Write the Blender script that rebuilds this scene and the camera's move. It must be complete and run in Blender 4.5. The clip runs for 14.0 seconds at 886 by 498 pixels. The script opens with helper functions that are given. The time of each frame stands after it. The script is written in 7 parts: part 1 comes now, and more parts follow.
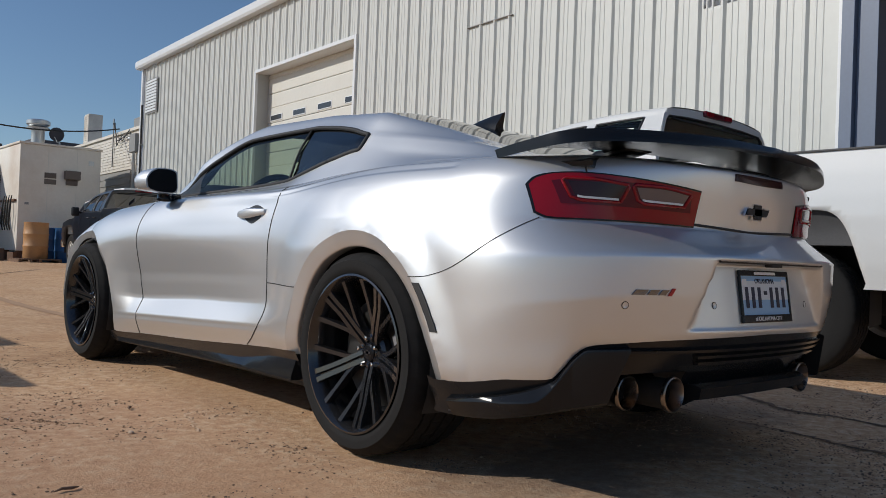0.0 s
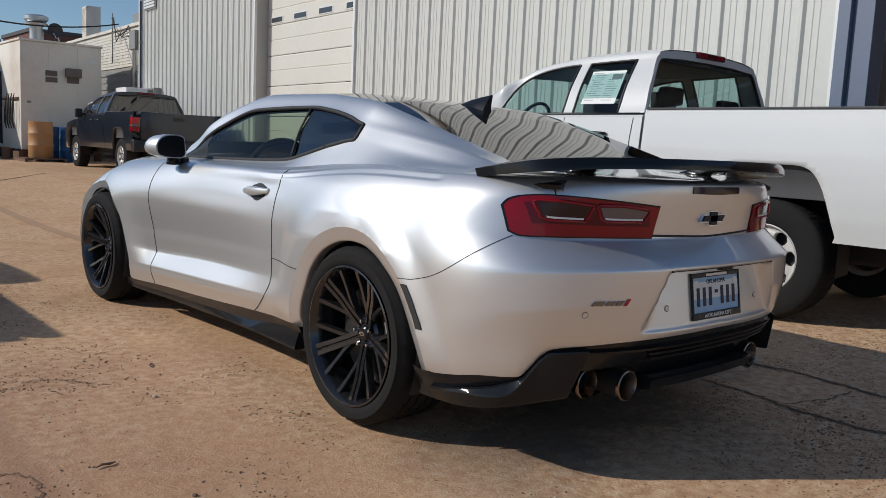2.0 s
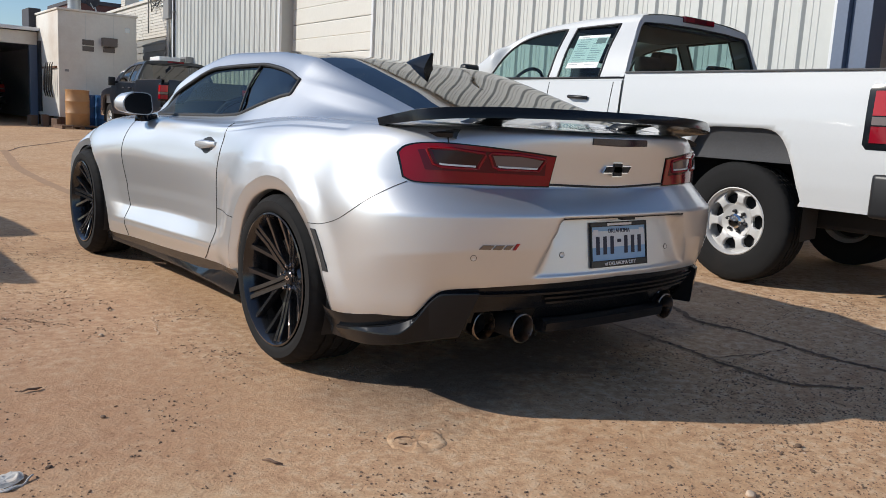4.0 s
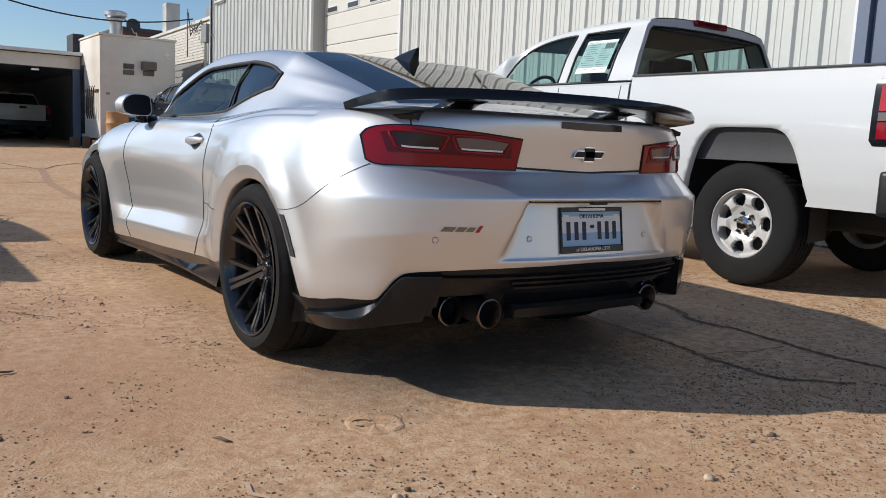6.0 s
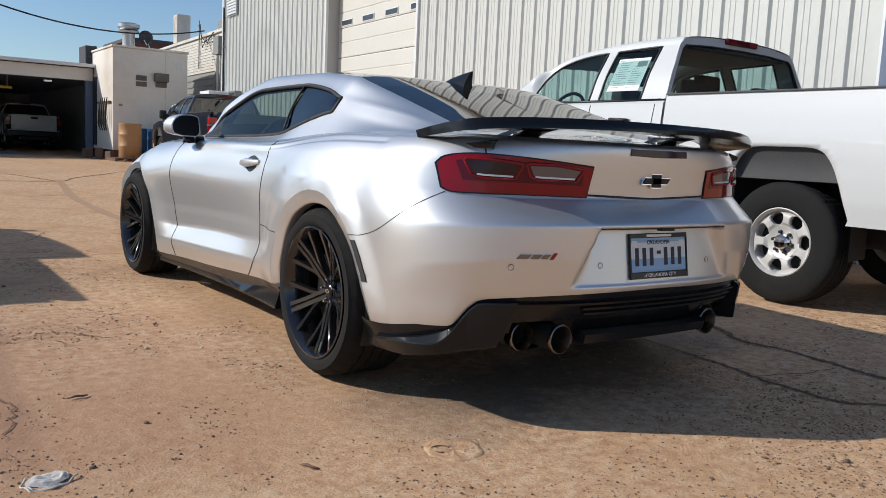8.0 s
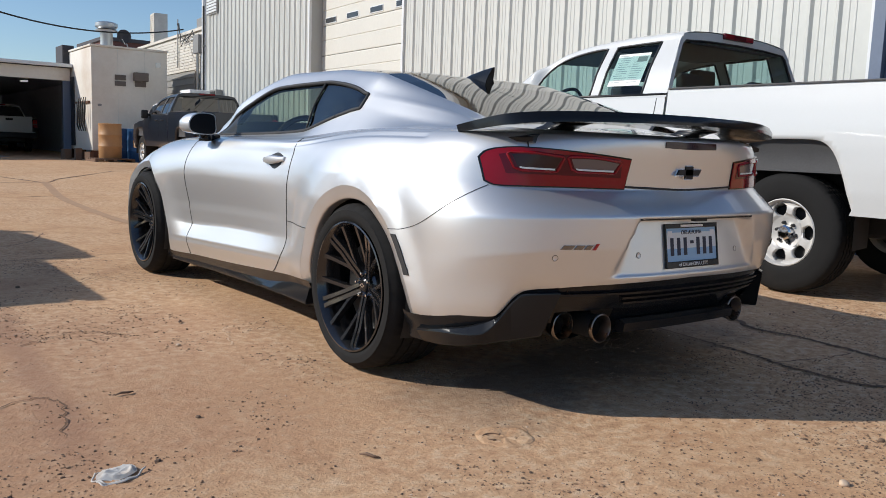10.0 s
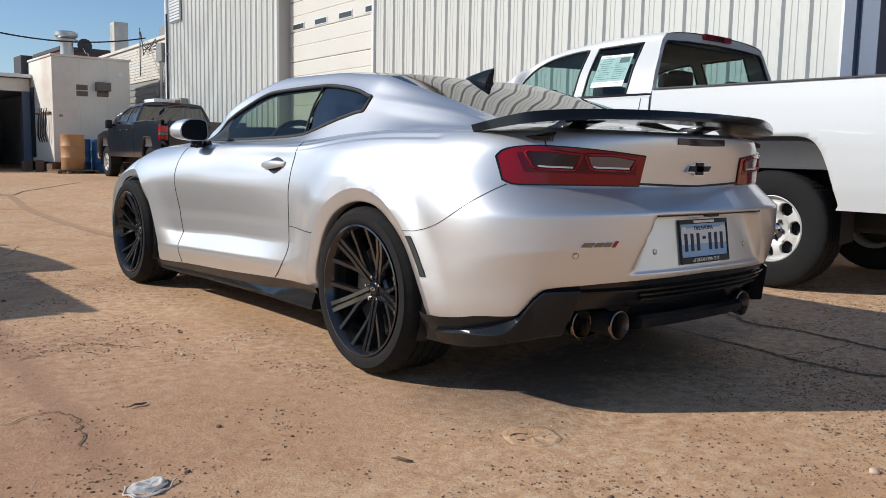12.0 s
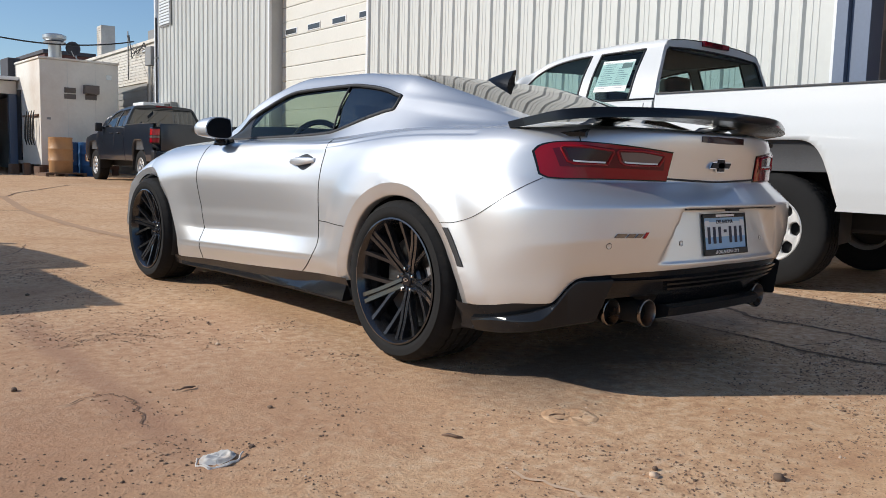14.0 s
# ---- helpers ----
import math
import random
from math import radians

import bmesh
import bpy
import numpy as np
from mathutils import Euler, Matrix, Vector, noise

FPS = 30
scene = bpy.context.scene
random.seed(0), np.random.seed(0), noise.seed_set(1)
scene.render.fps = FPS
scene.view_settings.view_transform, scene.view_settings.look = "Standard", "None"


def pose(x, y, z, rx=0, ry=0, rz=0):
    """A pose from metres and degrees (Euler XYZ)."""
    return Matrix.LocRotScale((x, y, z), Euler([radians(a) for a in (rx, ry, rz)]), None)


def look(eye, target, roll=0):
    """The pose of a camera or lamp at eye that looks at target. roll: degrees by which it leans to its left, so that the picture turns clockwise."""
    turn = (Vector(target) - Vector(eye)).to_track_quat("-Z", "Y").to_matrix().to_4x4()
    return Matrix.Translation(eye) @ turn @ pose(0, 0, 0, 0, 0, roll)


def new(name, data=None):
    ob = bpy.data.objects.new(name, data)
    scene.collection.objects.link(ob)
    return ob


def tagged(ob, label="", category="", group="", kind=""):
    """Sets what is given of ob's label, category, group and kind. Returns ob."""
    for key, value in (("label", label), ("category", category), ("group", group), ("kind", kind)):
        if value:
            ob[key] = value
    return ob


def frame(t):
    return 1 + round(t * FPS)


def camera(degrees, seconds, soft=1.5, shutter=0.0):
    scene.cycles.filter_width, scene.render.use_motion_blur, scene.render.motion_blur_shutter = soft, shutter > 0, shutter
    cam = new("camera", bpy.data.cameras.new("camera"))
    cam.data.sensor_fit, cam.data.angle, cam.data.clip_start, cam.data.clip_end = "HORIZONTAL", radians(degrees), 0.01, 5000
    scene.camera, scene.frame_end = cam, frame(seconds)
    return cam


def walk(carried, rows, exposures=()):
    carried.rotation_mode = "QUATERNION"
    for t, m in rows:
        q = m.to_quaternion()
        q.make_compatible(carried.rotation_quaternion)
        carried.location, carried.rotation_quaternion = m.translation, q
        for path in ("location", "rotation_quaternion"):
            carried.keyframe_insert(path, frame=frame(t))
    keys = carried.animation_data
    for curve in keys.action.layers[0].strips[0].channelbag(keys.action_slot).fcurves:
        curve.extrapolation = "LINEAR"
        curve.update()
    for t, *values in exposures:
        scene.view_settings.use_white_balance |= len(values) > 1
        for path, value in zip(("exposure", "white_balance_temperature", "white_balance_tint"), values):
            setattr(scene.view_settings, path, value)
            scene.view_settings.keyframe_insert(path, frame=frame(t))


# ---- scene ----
cam = camera(56.9, 14.0, soft=0.45)
PATH = [
    (0, (-2.525, -2.347, 0.675), (-1.209, -0.842, 0.7), 2.2),
    (0.5, (-2.532, -2.346, 0.715), (-1.215, -0.841, 0.738), 2.1),
    (1, (-2.545, -2.332, 0.805), (-1.231, -0.828, 0.697), 1.7),
    (1.5, (-2.595, -2.441, 0.986), (-1.288, -0.941, 0.783), 2.1),
    (2, (-2.674, -2.592, 1.074), (-1.367, -1.099, 0.828), 2.7),
    (2.5, (-2.718, -2.74, 1.081), (-1.411, -1.253, 0.796), 3.2),
    (3, (-2.613, -2.912, 1.071), (-1.347, -1.393, 0.768), 3.0),
    (3.5, (-2.5, -3.027, 1.048), (-1.271, -1.479, 0.742), 2.8),
    (4, (-2.389, -3.016, 1.02), (-1.165, -1.466, 0.705), 3.1),
    (4.2, (-2.352, -3.017, 1.006), (-1.127, -1.467, 0.699), 3.2),
    (6.3, (-2.167, -3.179, 0.882), (-1.027, -1.555, 0.626), 2.7),
    (6.5, (-2.177, -3.177, 0.877), (-1.035, -1.554, 0.629), 2.9),
    (7, (-2.219, -3.154, 0.901), (-1.079, -1.529, 0.66), 2.9),
    (7.5, (-2.304, -3.111, 0.929), (-1.163, -1.486, 0.689), 2.9),
    (8, (-2.386, -3.051, 0.947), (-1.244, -1.427, 0.705), 2.7),
    (8.5, (-2.448, -2.998, 0.961), (-1.3, -1.379, 0.717), 2.6),
    (9, (-2.481, -3.013, 0.951), (-1.33, -1.396, 0.705), 2.5),
    (9.2, (-2.498, -3.027, 0.949), (-1.346, -1.411, 0.7), 2.5),
    (11.3, (-2.741, -2.82, 0.892), (-1.49, -1.278, 0.66), 1.4),
    (11.5, (-2.734, -2.828, 0.895), (-1.486, -1.283, 0.663), 1.3),
    (12, (-2.745, -2.831, 0.903), (-1.489, -1.292, 0.673), 1.1),
    (12.5, (-2.753, -2.844, 0.904), (-1.493, -1.308, 0.675), 1.2),
    (13, (-2.785, -2.87, 0.876), (-1.523, -1.336, 0.649), 1.3),
    (13.5, (-2.886, -2.854, 0.856), (-1.615, -1.326, 0.635), 1.4),
    (14, (-2.997, -2.809, 0.853), (-1.705, -1.297, 0.641), 1.5),
]
EXPOSURES = [(0, -0.42), (1.5, -0.38), (2.5, -0.33), (3, -0.25), (4, -0.03), (6.5, 0.0), (9, 0.02), (14, 0.07)]
walk(cam, [(t, look(eye, target, roll)) for t, eye, target, roll in PATH], EXPOSURES)

# ==== world ====
SUN_DIR = Vector((1.0, -0.60, -0.70)).normalized()
world = bpy.data.worlds.new("sky")
scene.world = world
world.use_nodes = True
wn = world.node_tree.nodes
wl = world.node_tree.links
sky = wn.new("ShaderNodeTexSky")
sky.sky_type = "NISHITA"
sky.sun_disc = False
sky.sun_elevation = math.asin(-SUN_DIR.z)
sky.sun_rotation = math.atan2(-SUN_DIR.x, -SUN_DIR.y)
sky.altitude = 300
sky.air_density = 1.0
sky.dust_density = 0.35
sky.ozone_density = 4.5
wn["Background"].inputs["Strength"].default_value = 0.115
wl.new(sky.outputs["Color"], wn["Background"].inputs["Color"])

sun_data = bpy.data.lights.new("sun", "SUN")
sun_data.energy = 4.0
sun_data.angle = radians(0.53)
sun_data.color = (1.0, 0.95, 0.875)
sun = new("sun", sun_data)
sun.matrix_world = Matrix.Translation((-8, 6, 9)) @ SUN_DIR.to_track_quat("-Z", "Y").to_matrix().to_4x4()


# ==== materials ====
def mat(name, base, rough=0.5, metal=0.0, vary=0.0, scale=6.0, fine=60.0, bump=0.0, coat=0.0, dirt=None, rough_vary=0.0, spec=0.5):
    """A principled material with variation at two scales, fine relief, and dirt laid on in patches."""
    m = bpy.data.materials.new(name)
    m.use_nodes = True
    n, l = m.node_tree.nodes, m.node_tree.links
    b = n["Principled BSDF"]
    b.inputs["Base Color"].default_value = (*base, 1)
    b.inputs["Roughness"].default_value = rough
    b.inputs["Metallic"].default_value = metal
    b.inputs["Specular IOR Level"].default_value = spec
    b.inputs["Coat Weight"].default_value = coat
    b.inputs["Coat Roughness"].default_value = 0.04
    if not (vary or bump or dirt or rough_vary):
        return m
    co = n.new("ShaderNodeTexCoord")
    big = n.new("ShaderNodeTexNoise")
    big.inputs["Scale"].default_value = scale
    big.inputs["Detail"].default_value = 6
    small = n.new("ShaderNodeTexNoise")
    small.inputs["Scale"].default_value = fine
    small.inputs["Detail"].default_value = 4
    for t in (big, small):
        l.new(co.outputs["Object"], t.inputs["Vector"])
    if vary or dirt:
        mix = n.new("ShaderNodeMixRGB")
        mix.blend_type = "MULTIPLY"
        mix.inputs["Fac"].default_value = 1.0
        mix.inputs["Color1"].default_value = (*base, 1)
        tone = n.new("ShaderNodeMath")
        tone.operation = "MULTIPLY_ADD"
        add = n.new("ShaderNodeMath")
        add.operation = "ADD"
        l.new(big.outputs["Fac"], add.inputs[0])
        l.new(small.outputs["Fac"], add.inputs[1])
        l.new(add.outputs[0], tone.inputs[0])
        tone.inputs[1].default_value = vary
        tone.inputs[2].default_value = 1.0 - vary
        l.new(tone.outputs[0], mix.inputs["Color2"])
        last = mix.outputs["Color"]
        if dirt:
            colour, low, high, amount = dirt
            ramp = n.new("ShaderNodeMapRange")
            ramp.inputs["From Min"].default_value = low
            ramp.inputs["From Max"].default_value = high
            ramp.inputs["To Max"].default_value = amount
            patch = n.new("ShaderNodeTexNoise")
            patch.inputs["Scale"].default_value = scale * 0.45
            patch.inputs["Detail"].default_value = 9
            patch.inputs["Roughness"].default_value = 0.65
            l.new(co.outputs["Object"], patch.inputs["Vector"])
            l.new(patch.outputs["Fac"], ramp.inputs["Value"])
            dmix = n.new("ShaderNodeMixRGB")
            dmix.inputs["Color2"].default_value = (*colour, 1)
            l.new(ramp.outputs["Result"], dmix.inputs["Fac"])
            l.new(last, dmix.inputs["Color1"])
            last = dmix.outputs["Color"]
        l.new(last, b.inputs["Base Color"])
    if rough_vary:
        rr = n.new("ShaderNodeMapRange")
        rr.inputs["To Min"].default_value = max(0.02, rough - rough_vary)
        rr.inputs["To Max"].default_value = min(1, rough + rough_vary)
        l.new(big.outputs["Fac"], rr.inputs["Value"])
        l.new(rr.outputs["Result"], b.inputs["Roughness"])
    if bump:
        bp = n.new("ShaderNodeBump")
        bp.inputs["Strength"].default_value = 1.0
        bp.inputs["Distance"].default_value = bump
        l.new(small.outputs["Fac"], bp.inputs["Height"])
        l.new(bp.outputs["Normal"], b.inputs["Normal"])
    return m


def glass(name, tint, gloss_rough=0.01, ior=1.5):
    """A thin tinted pane: light passes straight through, tinted, and gloss follows Fresnel."""
    m = bpy.data.materials.new(name)
    m.use_nodes = True
    n, l = m.node_tree.nodes, m.node_tree.links
    n.remove(n["Principled BSDF"])
    tr = n.new("ShaderNodeBsdfTransparent")
    tr.inputs["Color"].default_value = (*tint, 1)
    gl = n.new("ShaderNodeBsdfGlossy")
    gl.inputs["Roughness"].default_value = gloss_rough
    lw = n.new("ShaderNodeLayerWeight")
    pw = n.new("ShaderNodeMath")
    pw.operation = "POWER"
    pw.inputs[1].default_value = 5.0
    fr = n.new("ShaderNodeMath")
    fr.operation = "MULTIPLY_ADD"
    f0 = ((ior - 1) / (ior + 1)) ** 2 * 1.1
    fr.inputs[1].default_value, fr.inputs[2].default_value = 0.95 - f0, f0
    l.new(lw.outputs["Facing"], pw.inputs[0])
    l.new(pw.outputs[0], fr.inputs[0])
    mx = n.new("ShaderNodeMixShader")
    l.new(fr.outputs[0], mx.inputs[0])
    l.new(tr.outputs[0], mx.inputs[1])
    l.new(gl.outputs[0], mx.inputs[2])
    l.new(mx.outputs[0], n["Material Output"].inputs["Surface"])
    return m


def metallic_paint():
    """Silver paint: a clear mirror-like layer of flakes over a broad scatter of tilted ones, under lacquer."""
    m = mat("silver_metallic_paint", (0.77, 0.782, 0.788), 0.46, metal=0.80, vary=0.02, scale=2.5, fine=900, bump=0.00002, coat=1.0)
    n, l = m.node_tree.nodes, m.node_tree.links
    flat = n.new("ShaderNodeBsdfPrincipled")
    flat.inputs["Base Color"].default_value = (0.54, 0.55, 0.56, 1)
    flat.inputs["Metallic"].default_value = 1.0
    flat.inputs["Roughness"].default_value = 0.26
    mx = n.new("ShaderNodeMixShader")
    mx.inputs[0].default_value = 0.19
    l.new(n["Principled BSDF"].outputs[0], mx.inputs[1])
    l.new(flat.outputs[0], mx.inputs[2])
    l.new(mx.outputs[0], n["Material Output"].inputs["Surface"])
    return m


def ground_material():
    """Red-brown dirt worn into old pale concrete and gravel."""
    m = bpy.data.materials.new("red_dirt_yard")
    m.use_nodes = True
    n, l = m.node_tree.nodes, m.node_tree.links
    b = n["Principled BSDF"]
    b.inputs["Roughness"].default_value = 0.92
    b.inputs["Specular IOR Level"].default_value = 0.25
    co = n.new("ShaderNodeTexCoord")

    def tex(kind, scale, detail=6, rough=0.6):
        t = n.new(kind)
        t.inputs["Scale"].default_value = scale
        if kind == "ShaderNodeTexNoise":
            t.inputs["Detail"].default_value = detail
            t.inputs["Roughness"].default_value = rough
        l.new(co.outputs["Object"], t.inputs["Vector"])
        return t

    def ramp(source, stops):
        r = n.new("ShaderNodeValToRGB")
        while len(r.color_ramp.elements) < len(stops):
            r.color_ramp.elements.new(0.5)
        for e, (p, c) in zip(r.color_ramp.elements, stops):
            e.position, e.color = p, (*c, 1)
        l.new(source, r.inputs["Fac"])
        return r

    def mix(kind, fac, a, c):
        x = n.new("ShaderNodeMixRGB")
        x.blend_type = kind
        if isinstance(fac, float):
            x.inputs["Fac"].default_value = fac
        else:
            l.new(fac, x.inputs["Fac"])
        l.new(a, x.inputs["Color1"])
        l.new(c, x.inputs["Color2"])
        return x

    wide = tex("ShaderNodeTexNoise", 0.55, 5)
    mid = tex("ShaderNodeTexNoise", 3.2, 8, 0.7)
    grit = tex("ShaderNodeTexNoise", 105, 2, 0.6)
    clod = tex("ShaderNodeTexNoise", 20, 5, 0.65)
    peb = tex("ShaderNodeTexVoronoi", 52)
    peb2 = tex("ShaderNodeTexVoronoi", 190)
    dirt = ramp(mid.outputs["Fac"], [(0.28, (0.395, 0.204, 0.108)), (0.5, (0.538, 0.322, 0.177)), (0.72, (0.628, 0.422, 0.250))])
    pale = ramp(clod.outputs["Fac"], [(0.36, (0.425, 0.250, 0.144)), (0.5, (0.598, 0.388, 0.232)), (0.64, (0.698, 0.530, 0.360))])
    worn = ramp(wide.outputs["Fac"], [(0.36, (0.15, 0.15, 0.15)), (0.62, (0.85, 0.85, 0.85))])
    c = mix("MIX", worn.outputs["Color"], dirt.outputs["Color"], pale.outputs["Color"])
    grain = ramp(grit.outputs["Fac"], [(0.33, (0.52, 0.49, 0.47)), (0.44, (0.98, 0.98, 0.98)), (0.56, (1.14, 1.14, 1.14)), (0.66, (1.4, 1.4, 1.4))])
    c = mix("MULTIPLY", 0.28, c.outputs["Color"], grain.outputs["Color"])
    # single stones: a few cells of the finer pattern are dark or pale
    for cells, low, high in ((peb, 0.09, 0.93), (peb2, 0.13, 0.91)):
        speck = ramp(cells.outputs["Color"], [(low, (0.34, 0.30, 0.28)), (low + 0.02, (1, 1, 1)), (high, (1.0, 1.0, 1.0)), (high + 0.02, (1.38, 1.36, 1.34))])
        core = ramp(cells.outputs["Distance"], [(0.30, (0.75, 0.75, 0.75)), (0.48, (0, 0, 0))])
        c = mix("MULTIPLY", core.outputs["Color"], c.outputs["Color"], speck.outputs["Color"])

    def stain_or_shade(colour, amount, a, d, half):
        """A worn band, or shade mixed into the colour, along the line through a in direction d."""
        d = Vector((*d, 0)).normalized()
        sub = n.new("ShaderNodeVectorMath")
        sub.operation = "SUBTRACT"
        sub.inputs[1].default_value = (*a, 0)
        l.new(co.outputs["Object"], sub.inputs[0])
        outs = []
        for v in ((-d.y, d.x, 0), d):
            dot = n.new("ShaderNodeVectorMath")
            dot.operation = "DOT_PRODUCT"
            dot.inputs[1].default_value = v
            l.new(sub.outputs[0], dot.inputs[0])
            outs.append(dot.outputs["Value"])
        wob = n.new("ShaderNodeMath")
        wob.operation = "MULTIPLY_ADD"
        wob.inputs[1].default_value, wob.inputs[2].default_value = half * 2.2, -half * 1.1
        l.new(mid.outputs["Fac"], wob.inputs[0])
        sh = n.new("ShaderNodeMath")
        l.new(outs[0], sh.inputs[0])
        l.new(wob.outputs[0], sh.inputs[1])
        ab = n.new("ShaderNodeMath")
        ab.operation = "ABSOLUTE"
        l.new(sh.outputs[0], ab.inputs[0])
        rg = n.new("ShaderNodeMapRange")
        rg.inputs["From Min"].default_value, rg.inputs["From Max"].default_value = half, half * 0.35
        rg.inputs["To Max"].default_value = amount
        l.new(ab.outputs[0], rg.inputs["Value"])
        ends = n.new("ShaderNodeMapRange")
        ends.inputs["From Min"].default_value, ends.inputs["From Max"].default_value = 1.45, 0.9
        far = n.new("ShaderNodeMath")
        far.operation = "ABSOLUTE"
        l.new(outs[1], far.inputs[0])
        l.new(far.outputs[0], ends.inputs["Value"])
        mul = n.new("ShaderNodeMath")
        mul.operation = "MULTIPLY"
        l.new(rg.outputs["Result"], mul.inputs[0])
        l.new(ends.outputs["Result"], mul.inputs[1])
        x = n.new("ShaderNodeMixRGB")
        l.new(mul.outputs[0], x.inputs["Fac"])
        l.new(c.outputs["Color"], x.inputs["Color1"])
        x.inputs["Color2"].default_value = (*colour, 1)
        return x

    c = stain_or_shade((0.27, 0.15, 0.105), 0.5, (-2.01, 0.60), (-0.04, -1.0), 0.10)
    c = stain_or_shade((0.34, 0.19, 0.115), 0.5, (-3.1, -0.3), (0.15, 1.0), 1.0)
    c = stain_or_shade((0.36, 0.20, 0.12), 0.45, (-2.75, -0.95), (0.1, 1.0), 0.85)
    # darkens the colour where the left-hand pickup's shadow falls: painted shade
    c = stain_or_shade((0.36, 0.20, 0.12), 0.45, (-2.9, 1.9), (0.15, 1.0), 1.1)
    c = stain_or_shade((0.37, 0.195, 0.115), 0.42, (-1.75, 0.35), (0.15, 1.0), 1.0)
    # deep shade under the coupe's tail put into the colour, with some dark dirt
    c = stain_or_shade((0.13, 0.105, 0.09), 0.7, (0.30, -0.42), (1.0, 0.22), 0.42)
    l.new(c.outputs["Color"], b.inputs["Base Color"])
    h = n.new("ShaderNodeMath")
    h.operation = "MULTIPLY_ADD"
    l.new(clod.outputs["Fac"], h.inputs[0])
    h.inputs[1].default_value = 1.8
    l.new(grit.outputs["Fac"], h.inputs[2])
    bp = n.new("ShaderNodeBump")
    bp.inputs["Distance"].default_value = 0.0030
    bp.inputs["Strength"].default_value = 0.9
    l.new(h.outputs[0], bp.inputs["Height"])
    l.new(bp.outputs["Normal"], b.inputs["Normal"])
    return m


def brick_paint():
    return mat("painted_brick", (0.66, 0.62, 0.55), 0.8, vary=0.25, scale=1.6, fine=40, bump=0.004, dirt=((0.33, 0.29, 0.24), 0.52, 0.72, 0.6))


M_GROUND = ground_material()
M_WALL = mat("painted_sheet_metal", (0.565, 0.575, 0.545), 0.42, vary=0.10, scale=0.7, fine=9, dirt=((0.50, 0.49, 0.45), 0.55, 0.8, 0.35), rough_vary=0.1, bump=0.0006)
M_TRIM = mat("pale_trim_metal", (0.70, 0.72, 0.73), 0.4, vary=0.08, scale=2, fine=30)
M_STEEL_BLUE = mat("blue_grey_steel", (0.115, 0.15, 0.22), 0.45, vary=0.15, scale=1.5, fine=30)
M_DOOR = mat("cream_door_panel", (0.64, 0.63, 0.575), 0.5, vary=0.10, scale=1.2, fine=20, dirt=((0.45, 0.41, 0.34), 0.55, 0.8, 0.4))
M_JAMB = mat("grey_jamb_flashing", (0.40, 0.41, 0.40), 0.55, vary=0.12, scale=2, fine=30)
M_PANE = mat("dark_door_pane", (0.05, 0.055, 0.06), 0.2, vary=0.1)
M_DARK_ROOM = mat("dark_interior_wall", (0.55, 0.58, 0.64), 0.9, vary=0.2)
M_SHED = mat("cream_shed_panel", (0.76, 0.72, 0.645), 0.6, vary=0.12, scale=0.9, fine=14, dirt=((0.46, 0.31, 0.19), 0.52, 0.82, 0.6))
M_RUST = mat("rusty_steel", (0.15, 0.075, 0.045), 0.85, vary=0.4, scale=5, fine=50, bump=0.002)
M_GALV = mat("galvanised_steel", (0.50, 0.52, 0.53), 0.4, metal=0.8, vary=0.2, scale=4, fine=40, rough_vary=0.12)
M_GREY_BOX = mat("grey_painted_box", (0.24, 0.24, 0.235), 0.6, vary=0.2, scale=5)
M_BRICK = brick_paint()
M_MORTAR = mat("painted_mortar", (0.38, 0.35, 0.30), 0.9, vary=0.2, scale=3, fine=50)
M_BARREL_TAN = mat("tan_plastic_drum", (0.46, 0.25, 0.11), 0.55, vary=0.18, scale=4, fine=30, dirt=((0.18, 0.09, 0.05), 0.5, 0.75, 0.6))
M_BARREL_BLUE = mat("blue_plastic_drum", (0.025, 0.105, 0.27), 0.45, vary=0.18, scale=4, fine=30)
M_WOOD = mat("weathered_wood", (0.17, 0.105, 0.07), 0.85, vary=0.35, scale=5, fine=60, bump=0.002)
M_BLACK_MATTE = mat("matte_black", (0.02, 0.02, 0.021), 0.65, vary=0.2, scale=8)
M_CONCRETE = mat("old_concrete", (0.42, 0.39, 0.35), 0.9, vary=0.2, scale=2, fine=50, bump=0.002)
M_WHITE_PAINT = mat("white_vehicle_paint", (0.64, 0.65, 0.645), 0.35, vary=0.03, scale=2, coat=1.0, dirt=((0.62, 0.54, 0.45), 0.60, 0.85, 0.25))
M_DARK_PAINT = mat("dark_grey_vehicle_paint", (0.012, 0.018, 0.030), 0.28, metal=0.1, vary=0.06, scale=2, coat=0.5, dirt=((0.05, 0.045, 0.04), 0.62, 0.9, 0.12))
M_SILVER = metallic_paint()
M_GLOSS_BLACK = mat("gloss_black_plastic", (0.010, 0.011, 0.013), 0.17, vary=0.05, rough_vary=0.05, spec=0.33)
M_ROOF_GLOSS = mat("gloss_black_roof", (0.010, 0.011, 0.013), 0.04, vary=0.05, spec=0.6)
M_SATIN_BLACK = mat("satin_black_plastic", (0.014, 0.014, 0.015), 0.42, vary=0.1, rough_vary=0.1)
M_RUBBER = mat("tyre_rubber", (0.014, 0.0138, 0.0138), 0.8, vary=0.25, scale=8, fine=90, bump=0.0004, dirt=((0.05, 0.037, 0.028), 0.6, 0.85, 0.25), spec=0.2)
M_RIM = mat("dark_graphite_rim", (0.050, 0.050, 0.053), 0.20, metal=0.75, vary=0.08, coat=0.7)
M_RIM_STEEL = mat("silver_steel_wheel", (0.58, 0.57, 0.55), 0.48, metal=0.35, vary=0.08, scale=8)
M_CHROME = mat("chrome", (0.80, 0.80, 0.80), 0.08, metal=1.0)
